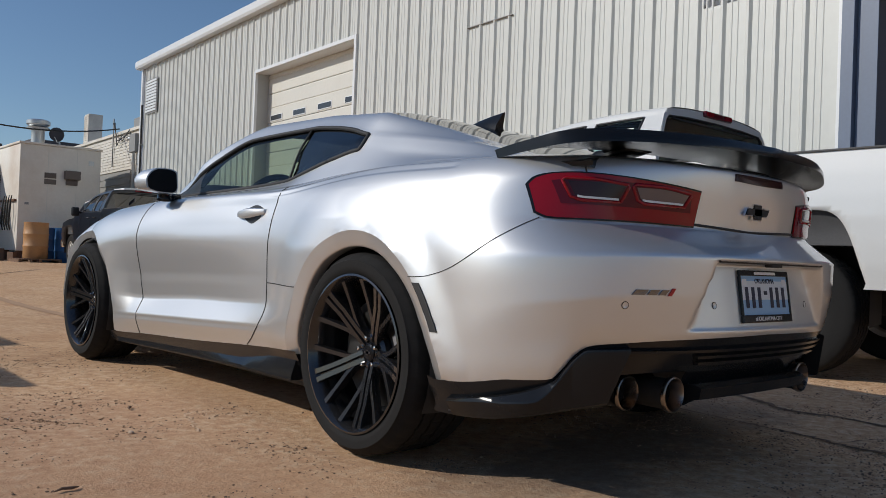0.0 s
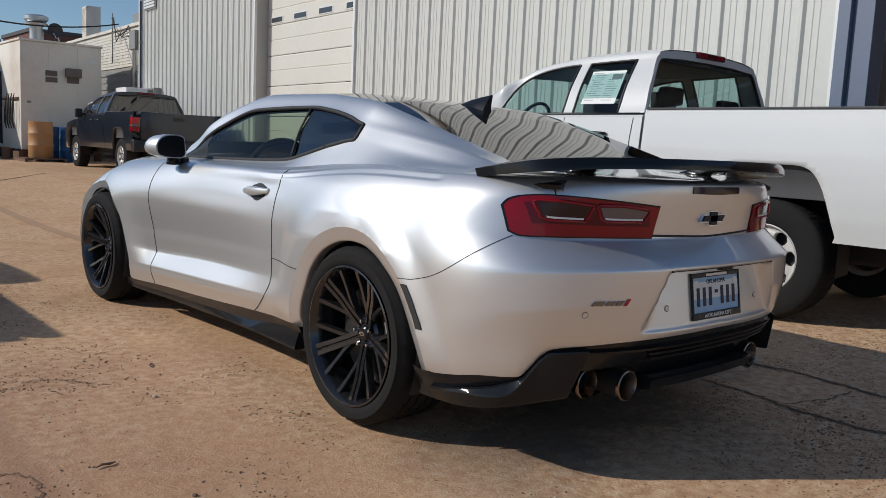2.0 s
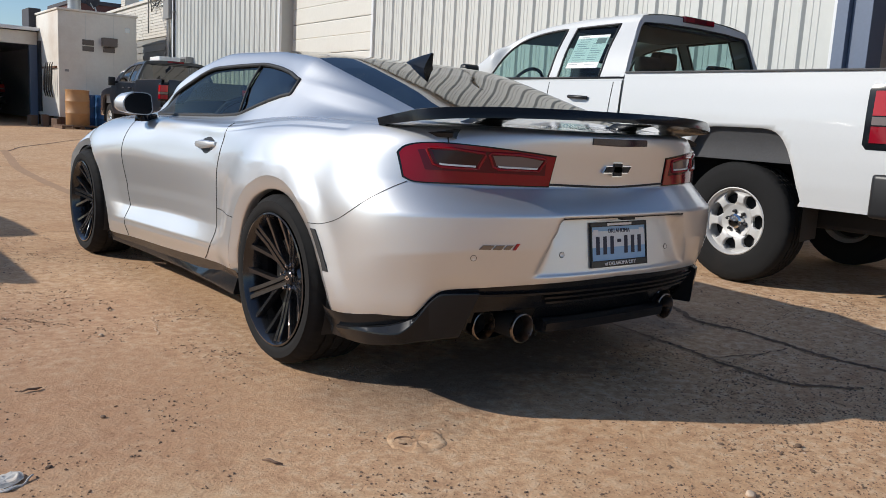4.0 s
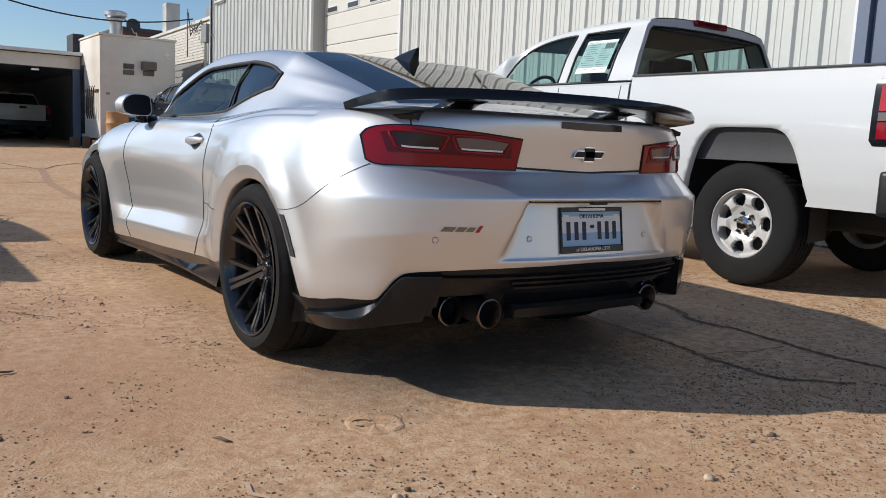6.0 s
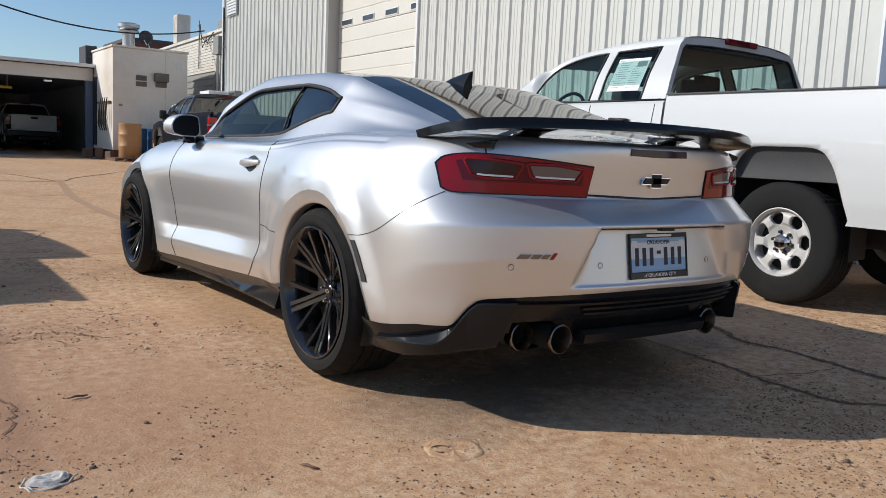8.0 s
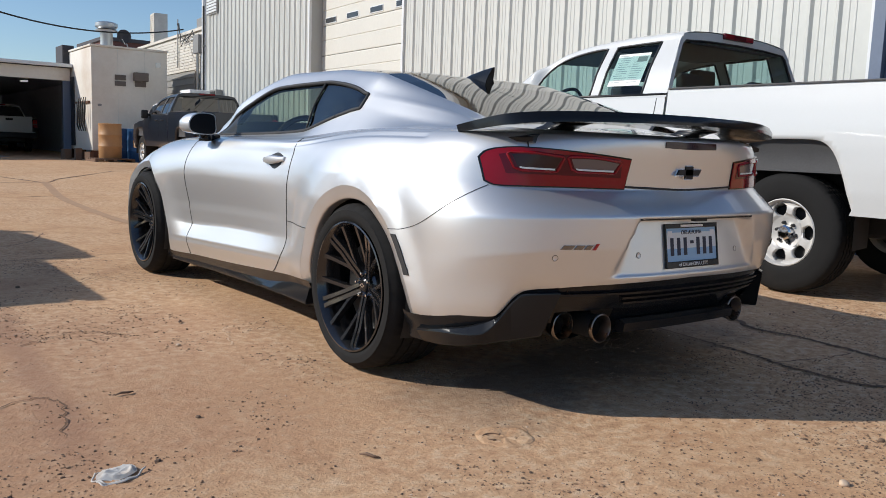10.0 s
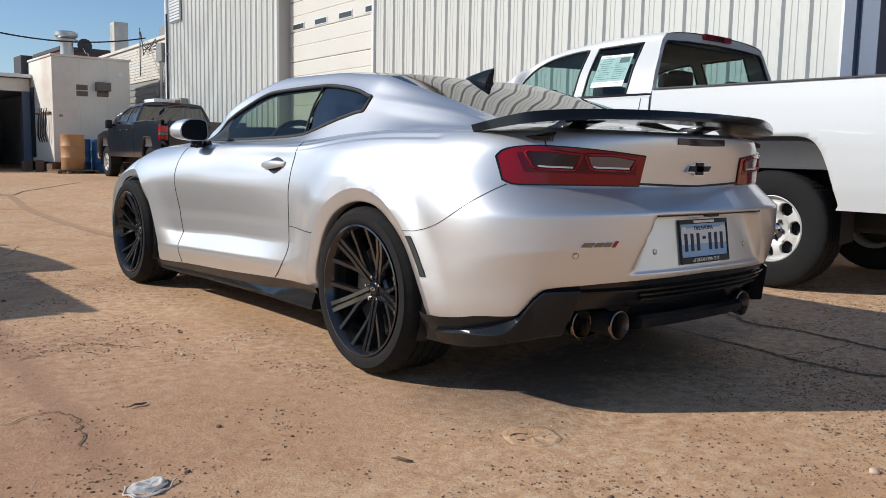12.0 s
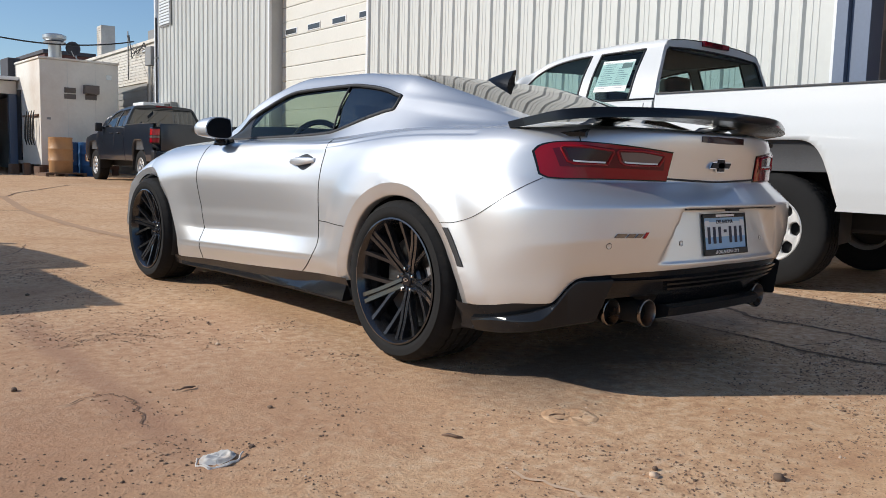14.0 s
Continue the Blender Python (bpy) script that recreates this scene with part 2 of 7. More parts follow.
M_DISC = mat("brake_disc_iron", (0.15, 0.145, 0.14), 0.35, metal=0.9, vary=0.15, scale=20)
M_CALIPER = mat("grey_brake_caliper", (0.30, 0.30, 0.31), 0.4, metal=0.4)
M_EXHAUST = mat("heat_tinted_steel", (0.26, 0.22, 0.19), 0.28, metal=1.0, vary=0.3, scale=14, rough_vary=0.1)
M_SOOT = mat("sooty_pipe_bore", (0.012, 0.012, 0.012), 0.8)
M_RED_LENS = mat("red_lamp_lens", (0.25, 0.004, 0.012), 0.08, vary=0.06, scale=20, coat=0.35, spec=0.25)
M_RED_DARK = mat("smoked_red_lens", (0.10, 0.004, 0.012), 0.12, coat=0.3, spec=0.2)
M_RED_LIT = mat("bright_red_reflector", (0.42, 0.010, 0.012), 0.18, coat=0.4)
M_CLEAR_LENS = mat("clear_lamp_lens", (0.17, 0.13, 0.12), 0.12, coat=0.4, spec=0.3)
M_GLASS_TINT = glass("tinted_glass", (0.52, 0.58, 0.50), ior=1.3)
M_GLASS_DARK = glass("dark_tinted_glass", (0.02, 0.024, 0.03), ior=2.05)
M_GLASS_SCREEN = glass("windscreen_glass", (0.74, 0.84, 0.76))
M_GLASS_CLEAR = glass("greenish_glass", (0.64, 0.79, 0.78))
M_SEAT = mat("black_upholstery", (0.025, 0.025, 0.027), 0.8, vary=0.2, scale=10, fine=120, bump=0.001)
M_PLATE = mat("plate_blue", (0.30, 0.50, 0.72), 0.4, vary=0.06, scale=12)
M_PLATE_PALE = mat("plate_white", (0.72, 0.76, 0.78), 0.4)
M_INK = mat("plate_dark_ink", (0.015, 0.02, 0.05), 0.5)
M_WHITE = mat("plain_white", (0.80, 0.80, 0.80), 0.5)
M_PAPER = mat("white_paper", (0.78, 0.79, 0.76), 0.7, vary=0.03)
M_RED_PAINT = mat("red_enamel", (0.45, 0.02, 0.02), 0.3)
M_YELLOW = mat("yellow_paint", (0.62, 0.42, 0.03), 0.5, vary=0.1)
M_CABLE = mat("black_cable", (0.015, 0.015, 0.015), 0.6)
M_STONE = mat("yard_pebble", (0.34, 0.215, 0.13), 0.9, vary=0.35, scale=9, fine=80)
M_GREY_CLAD = mat("grey_corrugated_sheet", (0.27, 0.26, 0.24), 0.6, vary=0.2, scale=2, fine=20)
M_ROOF_DARK = mat("dark_roofing", (0.07, 0.07, 0.08), 0.8, vary=0.25)
M_BROWN = mat("red_brown_siding", (0.14, 0.06, 0.05), 0.8, vary=0.25)
M_SHELL_WHITE = mat("white_pickup_paint", (0.78, 0.79, 0.80), 0.35, coat=0.6, vary=0.05)
M_BLANK = mat("faded_dark_print", (0.36, 0.38, 0.40), 0.6)
M_CRACK = mat("dark_crack_dirt", (0.17, 0.10, 0.06), 0.95, vary=0.3, scale=20)
M_PALE_SCUFF = mat("pale_scuff", (0.61, 0.43, 0.285), 0.9, vary=0.2, scale=20)
M_STONE_DARK = mat("dark_yard_pebble", (0.16, 0.105, 0.07), 0.9, vary=0.35, scale=9, fine=80)
M_STONE_PALE = mat("pale_yard_pebble", (0.58, 0.44, 0.32), 0.9, vary=0.3, scale=9, fine=80)
M_ARCH = mat("grey_arch_plastic", (0.065, 0.065, 0.068), 0.7, vary=0.25, scale=8, fine=60, bump=0.001)
M_SMOKED = mat("smoked_dark_lens", (0.030, 0.008, 0.009), 0.10, coat=0.3, spec=0.3)
M_DARK_CHROME = mat("dark_chrome", (0.22, 0.22, 0.23), 0.18, metal=1.0)

M_DUSTY = mat("dusty_white_plastic", (0.64, 0.61, 0.56), 0.6, vary=0.2, scale=40, fine=160, dirt=((0.42, 0.30, 0.20), 0.45, 0.7, 0.6))
M_TAR = mat("faded_tar_dirt", (0.43, 0.265, 0.155), 0.9, vary=0.3, scale=9, fine=60)
M_GLASS_REAR = glass("blue_grey_glass", (0.60, 0.74, 0.74), ior=2.1)

M_LAMP_ON = mat("lit_lamp_cover", (0.8, 0.8, 0.8), 0.5)
M_LAMP_ON.node_tree.nodes["Principled BSDF"].inputs["Emission Color"].default_value = (0.86, 0.92, 1.0, 1)
M_LAMP_ON.node_tree.nodes["Principled BSDF"].inputs["Emission Strength"].default_value = 0.3
M_LOUVRE = mat("brown_grey_louvre", (0.15, 0.125, 0.11), 0.7, vary=0.2, scale=8)


# ==== building tools ====
import mathutils
import mathutils.bvhtree

def part(name, bm, material, parent=None, label="", smooth=True, m=None):
    """Links a bmesh as one mesh object under a thing or a part."""
    me = bpy.data.meshes.new(name)
    bm.to_mesh(me)
    bm.free()
    mats = material if isinstance(material, (list, tuple)) else [material]
    for x in mats:
        me.materials.append(x)
    if smooth:
        me.shade_smooth()
    ob = new(name, me)
    if parent is not None:
        ob.parent = parent
    if m is not None:
        ob.matrix_basis = m
    if label:
        tagged(ob, label)
    return ob


def thing(name, label, category, m=None, group="", kind=""):
    ob = new(name)
    ob.empty_display_size = 0.2
    if m is not None:
        ob.matrix_basis = m
    return tagged(ob, label, category, group, kind)


def sharp(bm, angle=35):
    """Marks edges sharper than the angle, so that smooth shading keeps them."""
    bm.normal_update()
    for e in bm.edges:
        if len(e.link_faces) != 2 or e.calc_face_angle(0) > radians(angle):
            e.smooth = False
    return bm


def box(bm, x0, x1, y0, y1, z0, z1, bevel=0.0, seg=2, m=None):
    made = bmesh.ops.create_cube(bm, size=1.0)["verts"]
    for v in made:
        v.co = Vector((x0 + (v.co.x + 0.5) * (x1 - x0), y0 + (v.co.y + 0.5) * (y1 - y0), z0 + (v.co.z + 0.5) * (z1 - z0)))
    if bevel:
        edges = list({e for v in made for e in v.link_edges})
        out = bmesh.ops.bevel(bm, geom=edges, offset=bevel, segments=seg, profile=0.6, affect="EDGES")
        made = list({v for f in out["faces"] for v in f.verts} | {v for v in made if v.is_valid})
    if m is not None:
        for v in made:
            v.co = m @ v.co
    return made


def B(x0, x1, y0, y1, z0, z1, bevel=0.0, seg=2):
    bm = bmesh.new()
    box(bm, x0, x1, y0, y1, z0, z1, bevel, seg)
    return sharp(bm, 50) if bevel == 0 else sharp(bm, 60)


def loft(bm, rings, closed=True, caps=False):
    rows = [[bm.verts.new(p) for p in ring] for ring in rings]
    k = len(rows[0])
    for a, b in zip(rows, rows[1:]):
        for i in range(k if closed else k - 1):
            j = (i + 1) % k
            bm.faces.new((a[i], a[j], b[j], b[i]))
    if caps and closed:
        bm.faces.new(rows[0][::-1])
        bm.faces.new(rows[-1])
    return rows


def frame_of(d):
    d = Vector(d).normalized()
    a = d.orthogonal().normalized()
    return a, d.cross(a)


def tube(bm, path, r, seg=8, caps=True):
    """A round bar along a path; r is one radius or one for each point."""
    path = [Vector(p) for p in path]
    rings = []
    a = None
    for i, p in enumerate(path):
        d = (path[min(i + 1, len(path) - 1)] - path[max(i - 1, 0)]).normalized()
        if a is None:
            a, b = frame_of(d)
        else:
            a = (a - d * a.dot(d)).normalized()
            b = d.cross(a)
        q = r[i] if isinstance(r, (list, tuple)) else r
        rings.append([p + (a * math.cos(w) + b * math.sin(w)) * q for w in (2 * math.pi * k / seg for k in range(seg))])
    loft(bm, rings, True, caps)
    return bm


def revolve(bm, profile, seg=48, axis="x", origin=(0, 0, 0)):
    """Turns a profile of (along, radius) round an axis."""
    o = Vector(origin)
    rings = []
    for s, r in profile:
        ring = []
        for k in range(seg):
            w = 2 * math.pi * k / seg
            c, d = r * math.cos(w), r * math.sin(w)
            ring.append(o + (Vector((s, c, d)) if axis == "x" else Vector((c, s, d)) if axis == "y" else Vector((c, d, s))))
        rings.append(ring)
    loft(bm, rings, True)
    return bm


def prism(bm, outline, lift):
    """A flat outline of 3D points pushed along a vector."""
    lift = Vector(lift)
    a = [bm.verts.new(Vector(p)) for p in outline]
    b = [bm.verts.new(Vector(p) + lift) for p in outline]
    bm.faces.new(a[::-1])
    bm.faces.new(b)
    for i in range(len(a)):
        j = (i + 1) % len(a)
        bm.faces.new((a[i], a[j], b[j], b[i]))
    bmesh.ops.recalc_face_normals(bm, faces=bm.faces[:])
    return bm


def crom(points, n):
    """A smooth curve through points (numpy rows), n steps between each two, by a centred Catmull-Rom spline."""
    p = np.array(points, float)
    out = []
    for i in range(len(p) - 1):
        p0, p1, p2, p3 = p[max(i - 1, 0)], p[i], p[i + 1], p[min(i + 2, len(p) - 1)]
        d1 = np.linalg.norm(p2 - p1) + 1e-9
        m1 = (p2 - p0) / (np.linalg.norm(p1 - p0) + d1 + 1e-9) * d1 if i else p2 - p1
        m2 = (p3 - p1) / (np.linalg.norm(p3 - p2) + d1 + 1e-9) * d1 if i < len(p) - 2 else p2 - p1
        for k in range(n):
            t = k / n
            out.append((2 * t**3 - 3 * t**2 + 1) * p1 + (t**3 - 2 * t**2 + t) * m1 + (3 * t**2 - 2 * t**3) * p2 + (t**3 - t**2) * m2)
    out.append(p[-1])
    return np.array(out)


def curve_of(xs, ys):
    """A smooth function through (xs, ys), with no overshoot."""
    xs, ys = np.array(xs, float), np.array(ys, float)
    h = np.diff(xs)
    d = np.diff(ys) / h
    m = np.zeros_like(ys)
    m[0], m[-1] = d[0], d[-1]
    for i in range(1, len(xs) - 1):
        if d[i - 1] * d[i] > 0:
            w1, w2 = 2 * h[i] + h[i - 1], h[i] + 2 * h[i - 1]
            m[i] = (w1 + w2) / (w1 / d[i - 1] + w2 / d[i])

    def f(x):
        i = int(np.clip(np.searchsorted(xs, x) - 1, 0, len(h) - 1))
        t = min(max((x - xs[i]) / h[i], 0), 1)
        return float((2 * t**3 - 3 * t**2 + 1) * ys[i] + (t**3 - 2 * t**2 + t) * h[i] * m[i] + (3 * t**2 - 2 * t**3) * ys[i + 1] + (t**3 - t**2) * h[i] * m[i + 1])
    return f


def writing(name, text, size, material, m, parent, label="", depth=0.0008):
    """Raised lettering in the built-in font, as a mesh."""
    cu = bpy.data.curves.new(name, "FONT")
    cu.body, cu.size, cu.extrude, cu.align_x, cu.align_y = text, size, depth, "CENTER", "CENTER"
    tmp = new(name, cu)
    me = bpy.data.meshes.new_from_object(tmp.evaluated_get(bpy.context.evaluated_depsgraph_get()))
    bpy.data.objects.remove(tmp)
    me.materials.append(material)
    ob = new(name, me)
    ob.parent, ob.matrix_basis = parent, m
    return tagged(ob, label) if label else ob


def bvh_of(bm):
    """A search tree of a bmesh, for dropping details onto a surface."""
    return mathutils.bvhtree.BVHTree.FromBMesh(bm)


# ==== ground ====
def gz(x, y):
    """Height of the yard: level round the cars, rising a little towards the far buildings."""
    t = min(max((y - 7.0) / 13.0, 0.0), 1.0)
    u = min(max(x - 1.4, 0.0), 1.0)
    return 0.135 * t * t * (3 - 2 * t) + 0.022 * u * u * (3 - 2 * u)


def yard_height(x, y):
    v = Vector((x, y, 0))
    near = math.exp(-((x + 0.2) ** 2 + (y + 0.2) ** 2) / 30)
    h = gz(x, y) + 0.010 * noise.noise(v * 0.9) * near + 0.006 * noise.noise(v * 3.1) * near
    h += 0.0028 * noise.noise(v * 11.0) * near
    return h - 0.004


def spaced(lo, hi, near_lo, near_hi, step, growth=1.35):
    out = list(np.arange(near_lo, near_hi + step / 2, step))
    s, a = step, near_lo
    while a > lo:
        s *= growth
        a = max(lo, a - s)
        out.insert(0, a)
    s, a = step, near_hi
    while a < hi:
        s *= growth
        a = min(hi, a + s)
        out.append(a)
    return out


def build_ground():
    xs, ys = spaced(-900, 900, -4.0, 4.6, 0.055, 1.22), spaced(-900, 1200, -3.4, 7.0, 0.055, 1.18)
    verts = [(x, y, yard_height(x, y) if abs(x) < 40 and -40 < y < 60 else gz(x, y)) for y in ys for x in xs]
    k = len(xs)
    faces = [(j * k + i, j * k + i + 1, (j + 1) * k + i + 1, (j + 1) * k + i) for j in range(len(ys) - 1) for i in range(k - 1)]
    me = bpy.data.meshes.new("ground")
    me.from_pydata(verts, [], faces)
    me.materials.append(M_GROUND)
    me.shade_smooth()
    tagged(new("ground", me), "dusty red-brown yard of dirt worn over old concrete", "ground", kind="structure")


build_ground()

# ==== metal warehouse ====
WALL_M = pose(5.5, 0, 0, 0, 0, -3)
RIB = 0.316
EAVE = 6.05


def wall_thing(name, label, category="wall", m=WALL_M):
    return thing(name, label, category, m, kind="structure")


def rib_sheet(n, z0, z1, flat_end=0.0):
    """A roll-formed wall sheet n ribs wide; local y runs along the wall and -x faces the yard."""
    prof = []
    for k in range(n):
        o = k * RIB
        prof += [(0.0, o), (0.0, o + 0.085), (-0.006, o + 0.092), (-0.006, o + 0.104), (0.0, o + 0.111), (0.0, o + 0.158), (-0.006, o + 0.165), (-0.006, o + 0.177), (0.0, o + 0.184),
                 (0.0, o + 0.236), (-0.034, o + 0.262), (-0.034, o + 0.290)]
    prof.append((0.0, n * RIB))
    bm = bmesh.new()
    zs = (z0, z1)
    front = [[bm.verts.new((x, y, z)) for x, y in prof] for z in zs]
    back = [[bm.verts.new((x + 0.012, y, z)) for x, y in prof] for z in zs]
    for a, b in zip(range(len(prof) - 1), range(1, len(prof))):
        bm.faces.new((front[0][a], front[1][a], front[1][b], front[0][b]))
        bm.faces.new((back[0][b], back[1][b], back[1][a], back[0][a]))
        bm.faces.new((front[1][a], back[1][a], back[1][b], front[1][b]))
        bm.faces.new((front[0][b], back[0][b], back[0][a], front[0][a]))
    return bm


DOOR_A, DOOR_B, DOOR_TOP = 10.08, 14.22, 4.66
wall_west = wall_thing("wall_west", "off-white ribbed sheet-metal warehouse wall in full sun")
S0 = 1.22


def sheets():
    full = low = None
    s = S0
    while s < 22.0:
        over = s + 3 * RIB > DOOR_A + 0.05 and s < DOOR_B - 0.05
        if over:
            break
        ob = part("panel", rib_sheet(3, 0.03, EAVE), M_WALL, wall_west, smooth=False, m=pose(0, s, 0)) if full is None else new("panel", full)
        if full is None:
            full = ob.data
        else:
            ob.parent, ob.matrix_basis = wall_west, pose(0, s, 0)
        s += 3 * RIB
    n = int(round((DOOR_A - s) / RIB))
    if n > 0:
        part("panel", rib_sheet(n, 0.03, EAVE), M_WALL, wall_west, smooth=False, m=pose(0, DOOR_A - n * RIB, 0))
    s = DOOR_A
    while s < DOOR_B - 0.1:
        n = min(3, int(round((DOOR_B - s) / RIB)))
        part("panel", rib_sheet(n, DOOR_TOP, EAVE), M_WALL, wall_west, smooth=False, m=pose(0, s, 0))
        s += n * RIB
    s = DOOR_B
    while s < 22.05 - RIB:
        n = min(3, int((22.1 - s) / RIB))
        ob = new("panel", full) if n == 3 else part("panel", rib_sheet(n, 0.03, EAVE), M_WALL, wall_west, smooth=False)
        ob.parent, ob.matrix_basis = wall_west, pose(0, s, 0)
        s += n * RIB


sheets()
part("backing", B(0.03, 0.28, S0, DOOR_A, 0, EAVE), M_DARK_ROOM, wall_west, smooth=False)
part("backing", B(0.03, 0.28, DOOR_B, 22.1, 0, EAVE), M_DARK_ROOM, wall_west, smooth=False)
part("backing", B(0.03, 0.28, DOOR_A, DOOR_B, DOOR_TOP + 0.02, EAVE), M_DARK_ROOM, wall_west, smooth=False)
part("corner_trim", B(-0.045, 0.05, 22.02, 22.14, 0, EAVE, 0.004), M_TRIM, wall_west, smooth=False)
part("end_flat", B(-0.004, 0.02, 1.10, S0, 0.03, EAVE), M_WALL, wall_west, smooth=False)
part("corner_trim", B(-0.05, 0.30, 1.085, 1.135, 0, EAVE, 0.004), M_TRIM, wall_west, smooth=False)


def eave():
    bm = bmesh.new()
    prof = [(-0.02, 5.99), (-0.17, 6.00), (-0.20, 6.06), (-0.20, 6.20), (-0.16, 6.24), (0.0, 6.25), (0.0, 6.10)]
    loft(bm, [[(x, s, z) for x, z in prof] for s in (1.0, 22.28)], True, True)
    return sharp(bm)


part("eave_gutter", eave(), M_TRIM, wall_west, "pale metal eave gutter", smooth=False)
part("overlap_seam", B(-0.036, 0.004, 5.85, 6.85, 4.20, 4.212), M_GREY_BOX, wall_west, smooth=False)
warehouse_roof = wall_thing("roof", "low-pitched metal warehouse roof", "roof")
part("roof_sheet", prism(bmesh.new(), [(-0.05, 1.0, 6.22), (12, 1.0, 7.2), (12, 22.2, 7.2), (-0.05, 22.2, 6.22)], (0, 0, 0.06)), M_TRIM, warehouse_roof, smooth=False)
wall_north = wall_thing("wall_north", "ribbed metal end wall of the warehouse")
part("end_sheet", B(0.06, 12, 22.02, 22.12, 0, 6.2), M_WALL, wall_north, smooth=False)
wall_back = wall_thing("wall_back", "plain far wall of the warehouse")
part("far_sheet", B(11.9, 12.0, 1.0, 22, 0, 7.1), M_DARK_ROOM, wall_back, smooth=False)

# overhead door with its recess
overhead_door = wall_thing("door_1", "closed cream sectional overhead door with small windows", "garage door")
REC = 0.30
part("jamb", B(0.013, REC + 0.06, DOOR_B - 0.005, DOOR_B + 0.06, 0, DOOR_TOP + 0.06), M_JAMB, overhead_door, smooth=False)
part("jamb", B(0.013, REC + 0.06, DOOR_A - 0.06, DOOR_A + 0.005, 0, DOOR_TOP + 0.06), M_TRIM, overhead_door, smooth=False)
part("head", B(0.013, REC + 0.06, DOOR_A, DOOR_B, DOOR_TOP + 0.002, DOOR_TOP + 0.06), M_TRIM, overhead_door, smooth=False)
part("casing", B(-0.05, 0.012, DOOR_B - 0.01, DOOR_B + 0.06, 0, DOOR_TOP + 0.07, 0.004), M_TRIM, overhead_door, smooth=False)
part("casing", B(-0.05, 0.012, DOOR_A - 0.06, DOOR_A + 0.01, 0, DOOR_TOP + 0.07, 0.004), M_TRIM, overhead_door, smooth=False)
part("casing", B(-0.05, 0.012, DOOR_A + 0.012, DOOR_B - 0.012, DOOR_TOP, DOOR_TOP + 0.07, 0.004), M_TRIM, overhead_door, smooth=False)
SECT = 0.66
for k in range(8):
    z0 = -0.39 + k * SECT
    z1 = min(z0 + SECT - 0.012, DOOR_TOP)
    bm = bmesh.new()
    prof = [(REC, z0 + 0.012), (REC - 0.012, z0), (REC - 0.018, z0 + 0.02), (REC - 0.018, z0 + 0.315), (REC - 0.006, z0 + 0.325), (REC - 0.006, z0 + 0.337), (REC - 0.018, z0 + 0.347),
            (REC - 0.018, z1 - 0.02), (REC - 0.010, z1), (REC + 0.04, z1), (REC + 0.04, z0)]
    loft(bm, [[(x, s, z) for x, z in prof] for s in (DOOR_A + 0.01, DOOR_B - 0.01)], True, True)
    bmesh.ops.recalc_face_normals(bm, faces=bm.faces[:])
    panel = part("door_section", bm, M_DOOR, overhead_door, smooth=False)
    if k == 6:
        for w in range(4):
            c = 13.77 - w * 1.06
            win = part("window_frame", B(REC - 0.03, REC - 0.016, c - 0.28, c + 0.28, z0 + 0.030, z0 + 0.172, 0.006), M_TRIM, panel, smooth=False)
            part("pane", B(REC - 0.0345, REC - 0.0308, c - 0.255, c + 0.255, z0 + 0.050, z0 + 0.152), M_PANE, panel, smooth=False)

# louvred vent high on the wall
wall_vent = wall_thing("wall_vent", "grey louvred vent high on the metal wall", "vent")
part("vent_frame", B(-0.05, -0.036, 20.66, 21.62, 4.58, 5.58), M_GREY_BOX, wall_vent, smooth=False)
for k in range(11):
    bm = bmesh.new()
    box(bm, -0.075, -0.052, 20.70, 21.58, 4.63 + k * 0.085, 4.69 + k * 0.085)
    part("slat", bm, M_TRIM, wall_vent, smooth=False)

# open bay at the near end of the wall: blue-grey steel frame and a dark room
bay = wall_thing("bay_frame", "blue-grey steel portal of an open dark bay", "door frame")
part("column", B(-0.06, 0.10, 0.98, 1.10, 0, 3.6, 0.004), M_STEEL_BLUE, bay, smooth=False)
part("column", B(0.0, 0.26, 0.78, 0.975, 0, 3.6, 0.004), M_STEEL_BLUE, bay, smooth=False)
part("column", B(-0.06, 0.26, -5.1, -4.9, 0, 3.6, 0.004), M_STEEL_BLUE, bay, smooth=False)
part("lintel", B(-0.04, 0.26, -4.9, 0.78, 3.3, 3.6, 0.004), M_STEEL_BLUE, bay, smooth=False)
wall_south = wall_thing("wall_south", "off-white ribbed metal wall beyond the open bay")
part("gable_sheet", B(0.06, 12, 1.0, 1.08, 3.72, 6.2), M_WALL, wall_south, smooth=False)
for k in range(4):
    part("panel", rib_sheet(3, 0.03, 3.6), M_WALL, wall_south, smooth=False, m=pose(0, -5.1 - (k + 1) * 3 * RIB, 0))
part("backing", B(0.03, 0.2, -9, -5.1, 0, 3.6), M_DARK_ROOM, wall_south, smooth=False)
room = wall_thing("wall_bay", "dark back walls inside the open bay")
part("back", B(8, 8.1, -5.4, 2.7, 0, 3.6), M_DARK_ROOM, room, smooth=False)
part("side", B(0.3, 8, 2.6, 2.7, 0, 3.6), M_DARK_ROOM, room, smooth=False)
part("side", B(0.3, 8, -5.4, -5.3, 0, 3.6), M_DARK_ROOM, room, smooth=False)
part("lid", B(0.0, 8.1, -9.0, 2.7, 3.602, 3.70), M_DARK_ROOM, room, smooth=False)
strip = thing("shop_shelf", "pale steel shelf rail in the dark bay", "shelf", WALL_M)
part("rail", B(1.4, 1.5, -1.4, 1.3, 2.42, 2.47), M_GALV, strip, smooth=False)
part("upright", B(1.4, 1.48, -1.4, -1.32, 0, 2.42), M_GALV, strip, smooth=False)
part("upright", B(1.4, 1.48, 1.22, 1.3, 0, 2.42), M_GALV, strip, smooth=False)

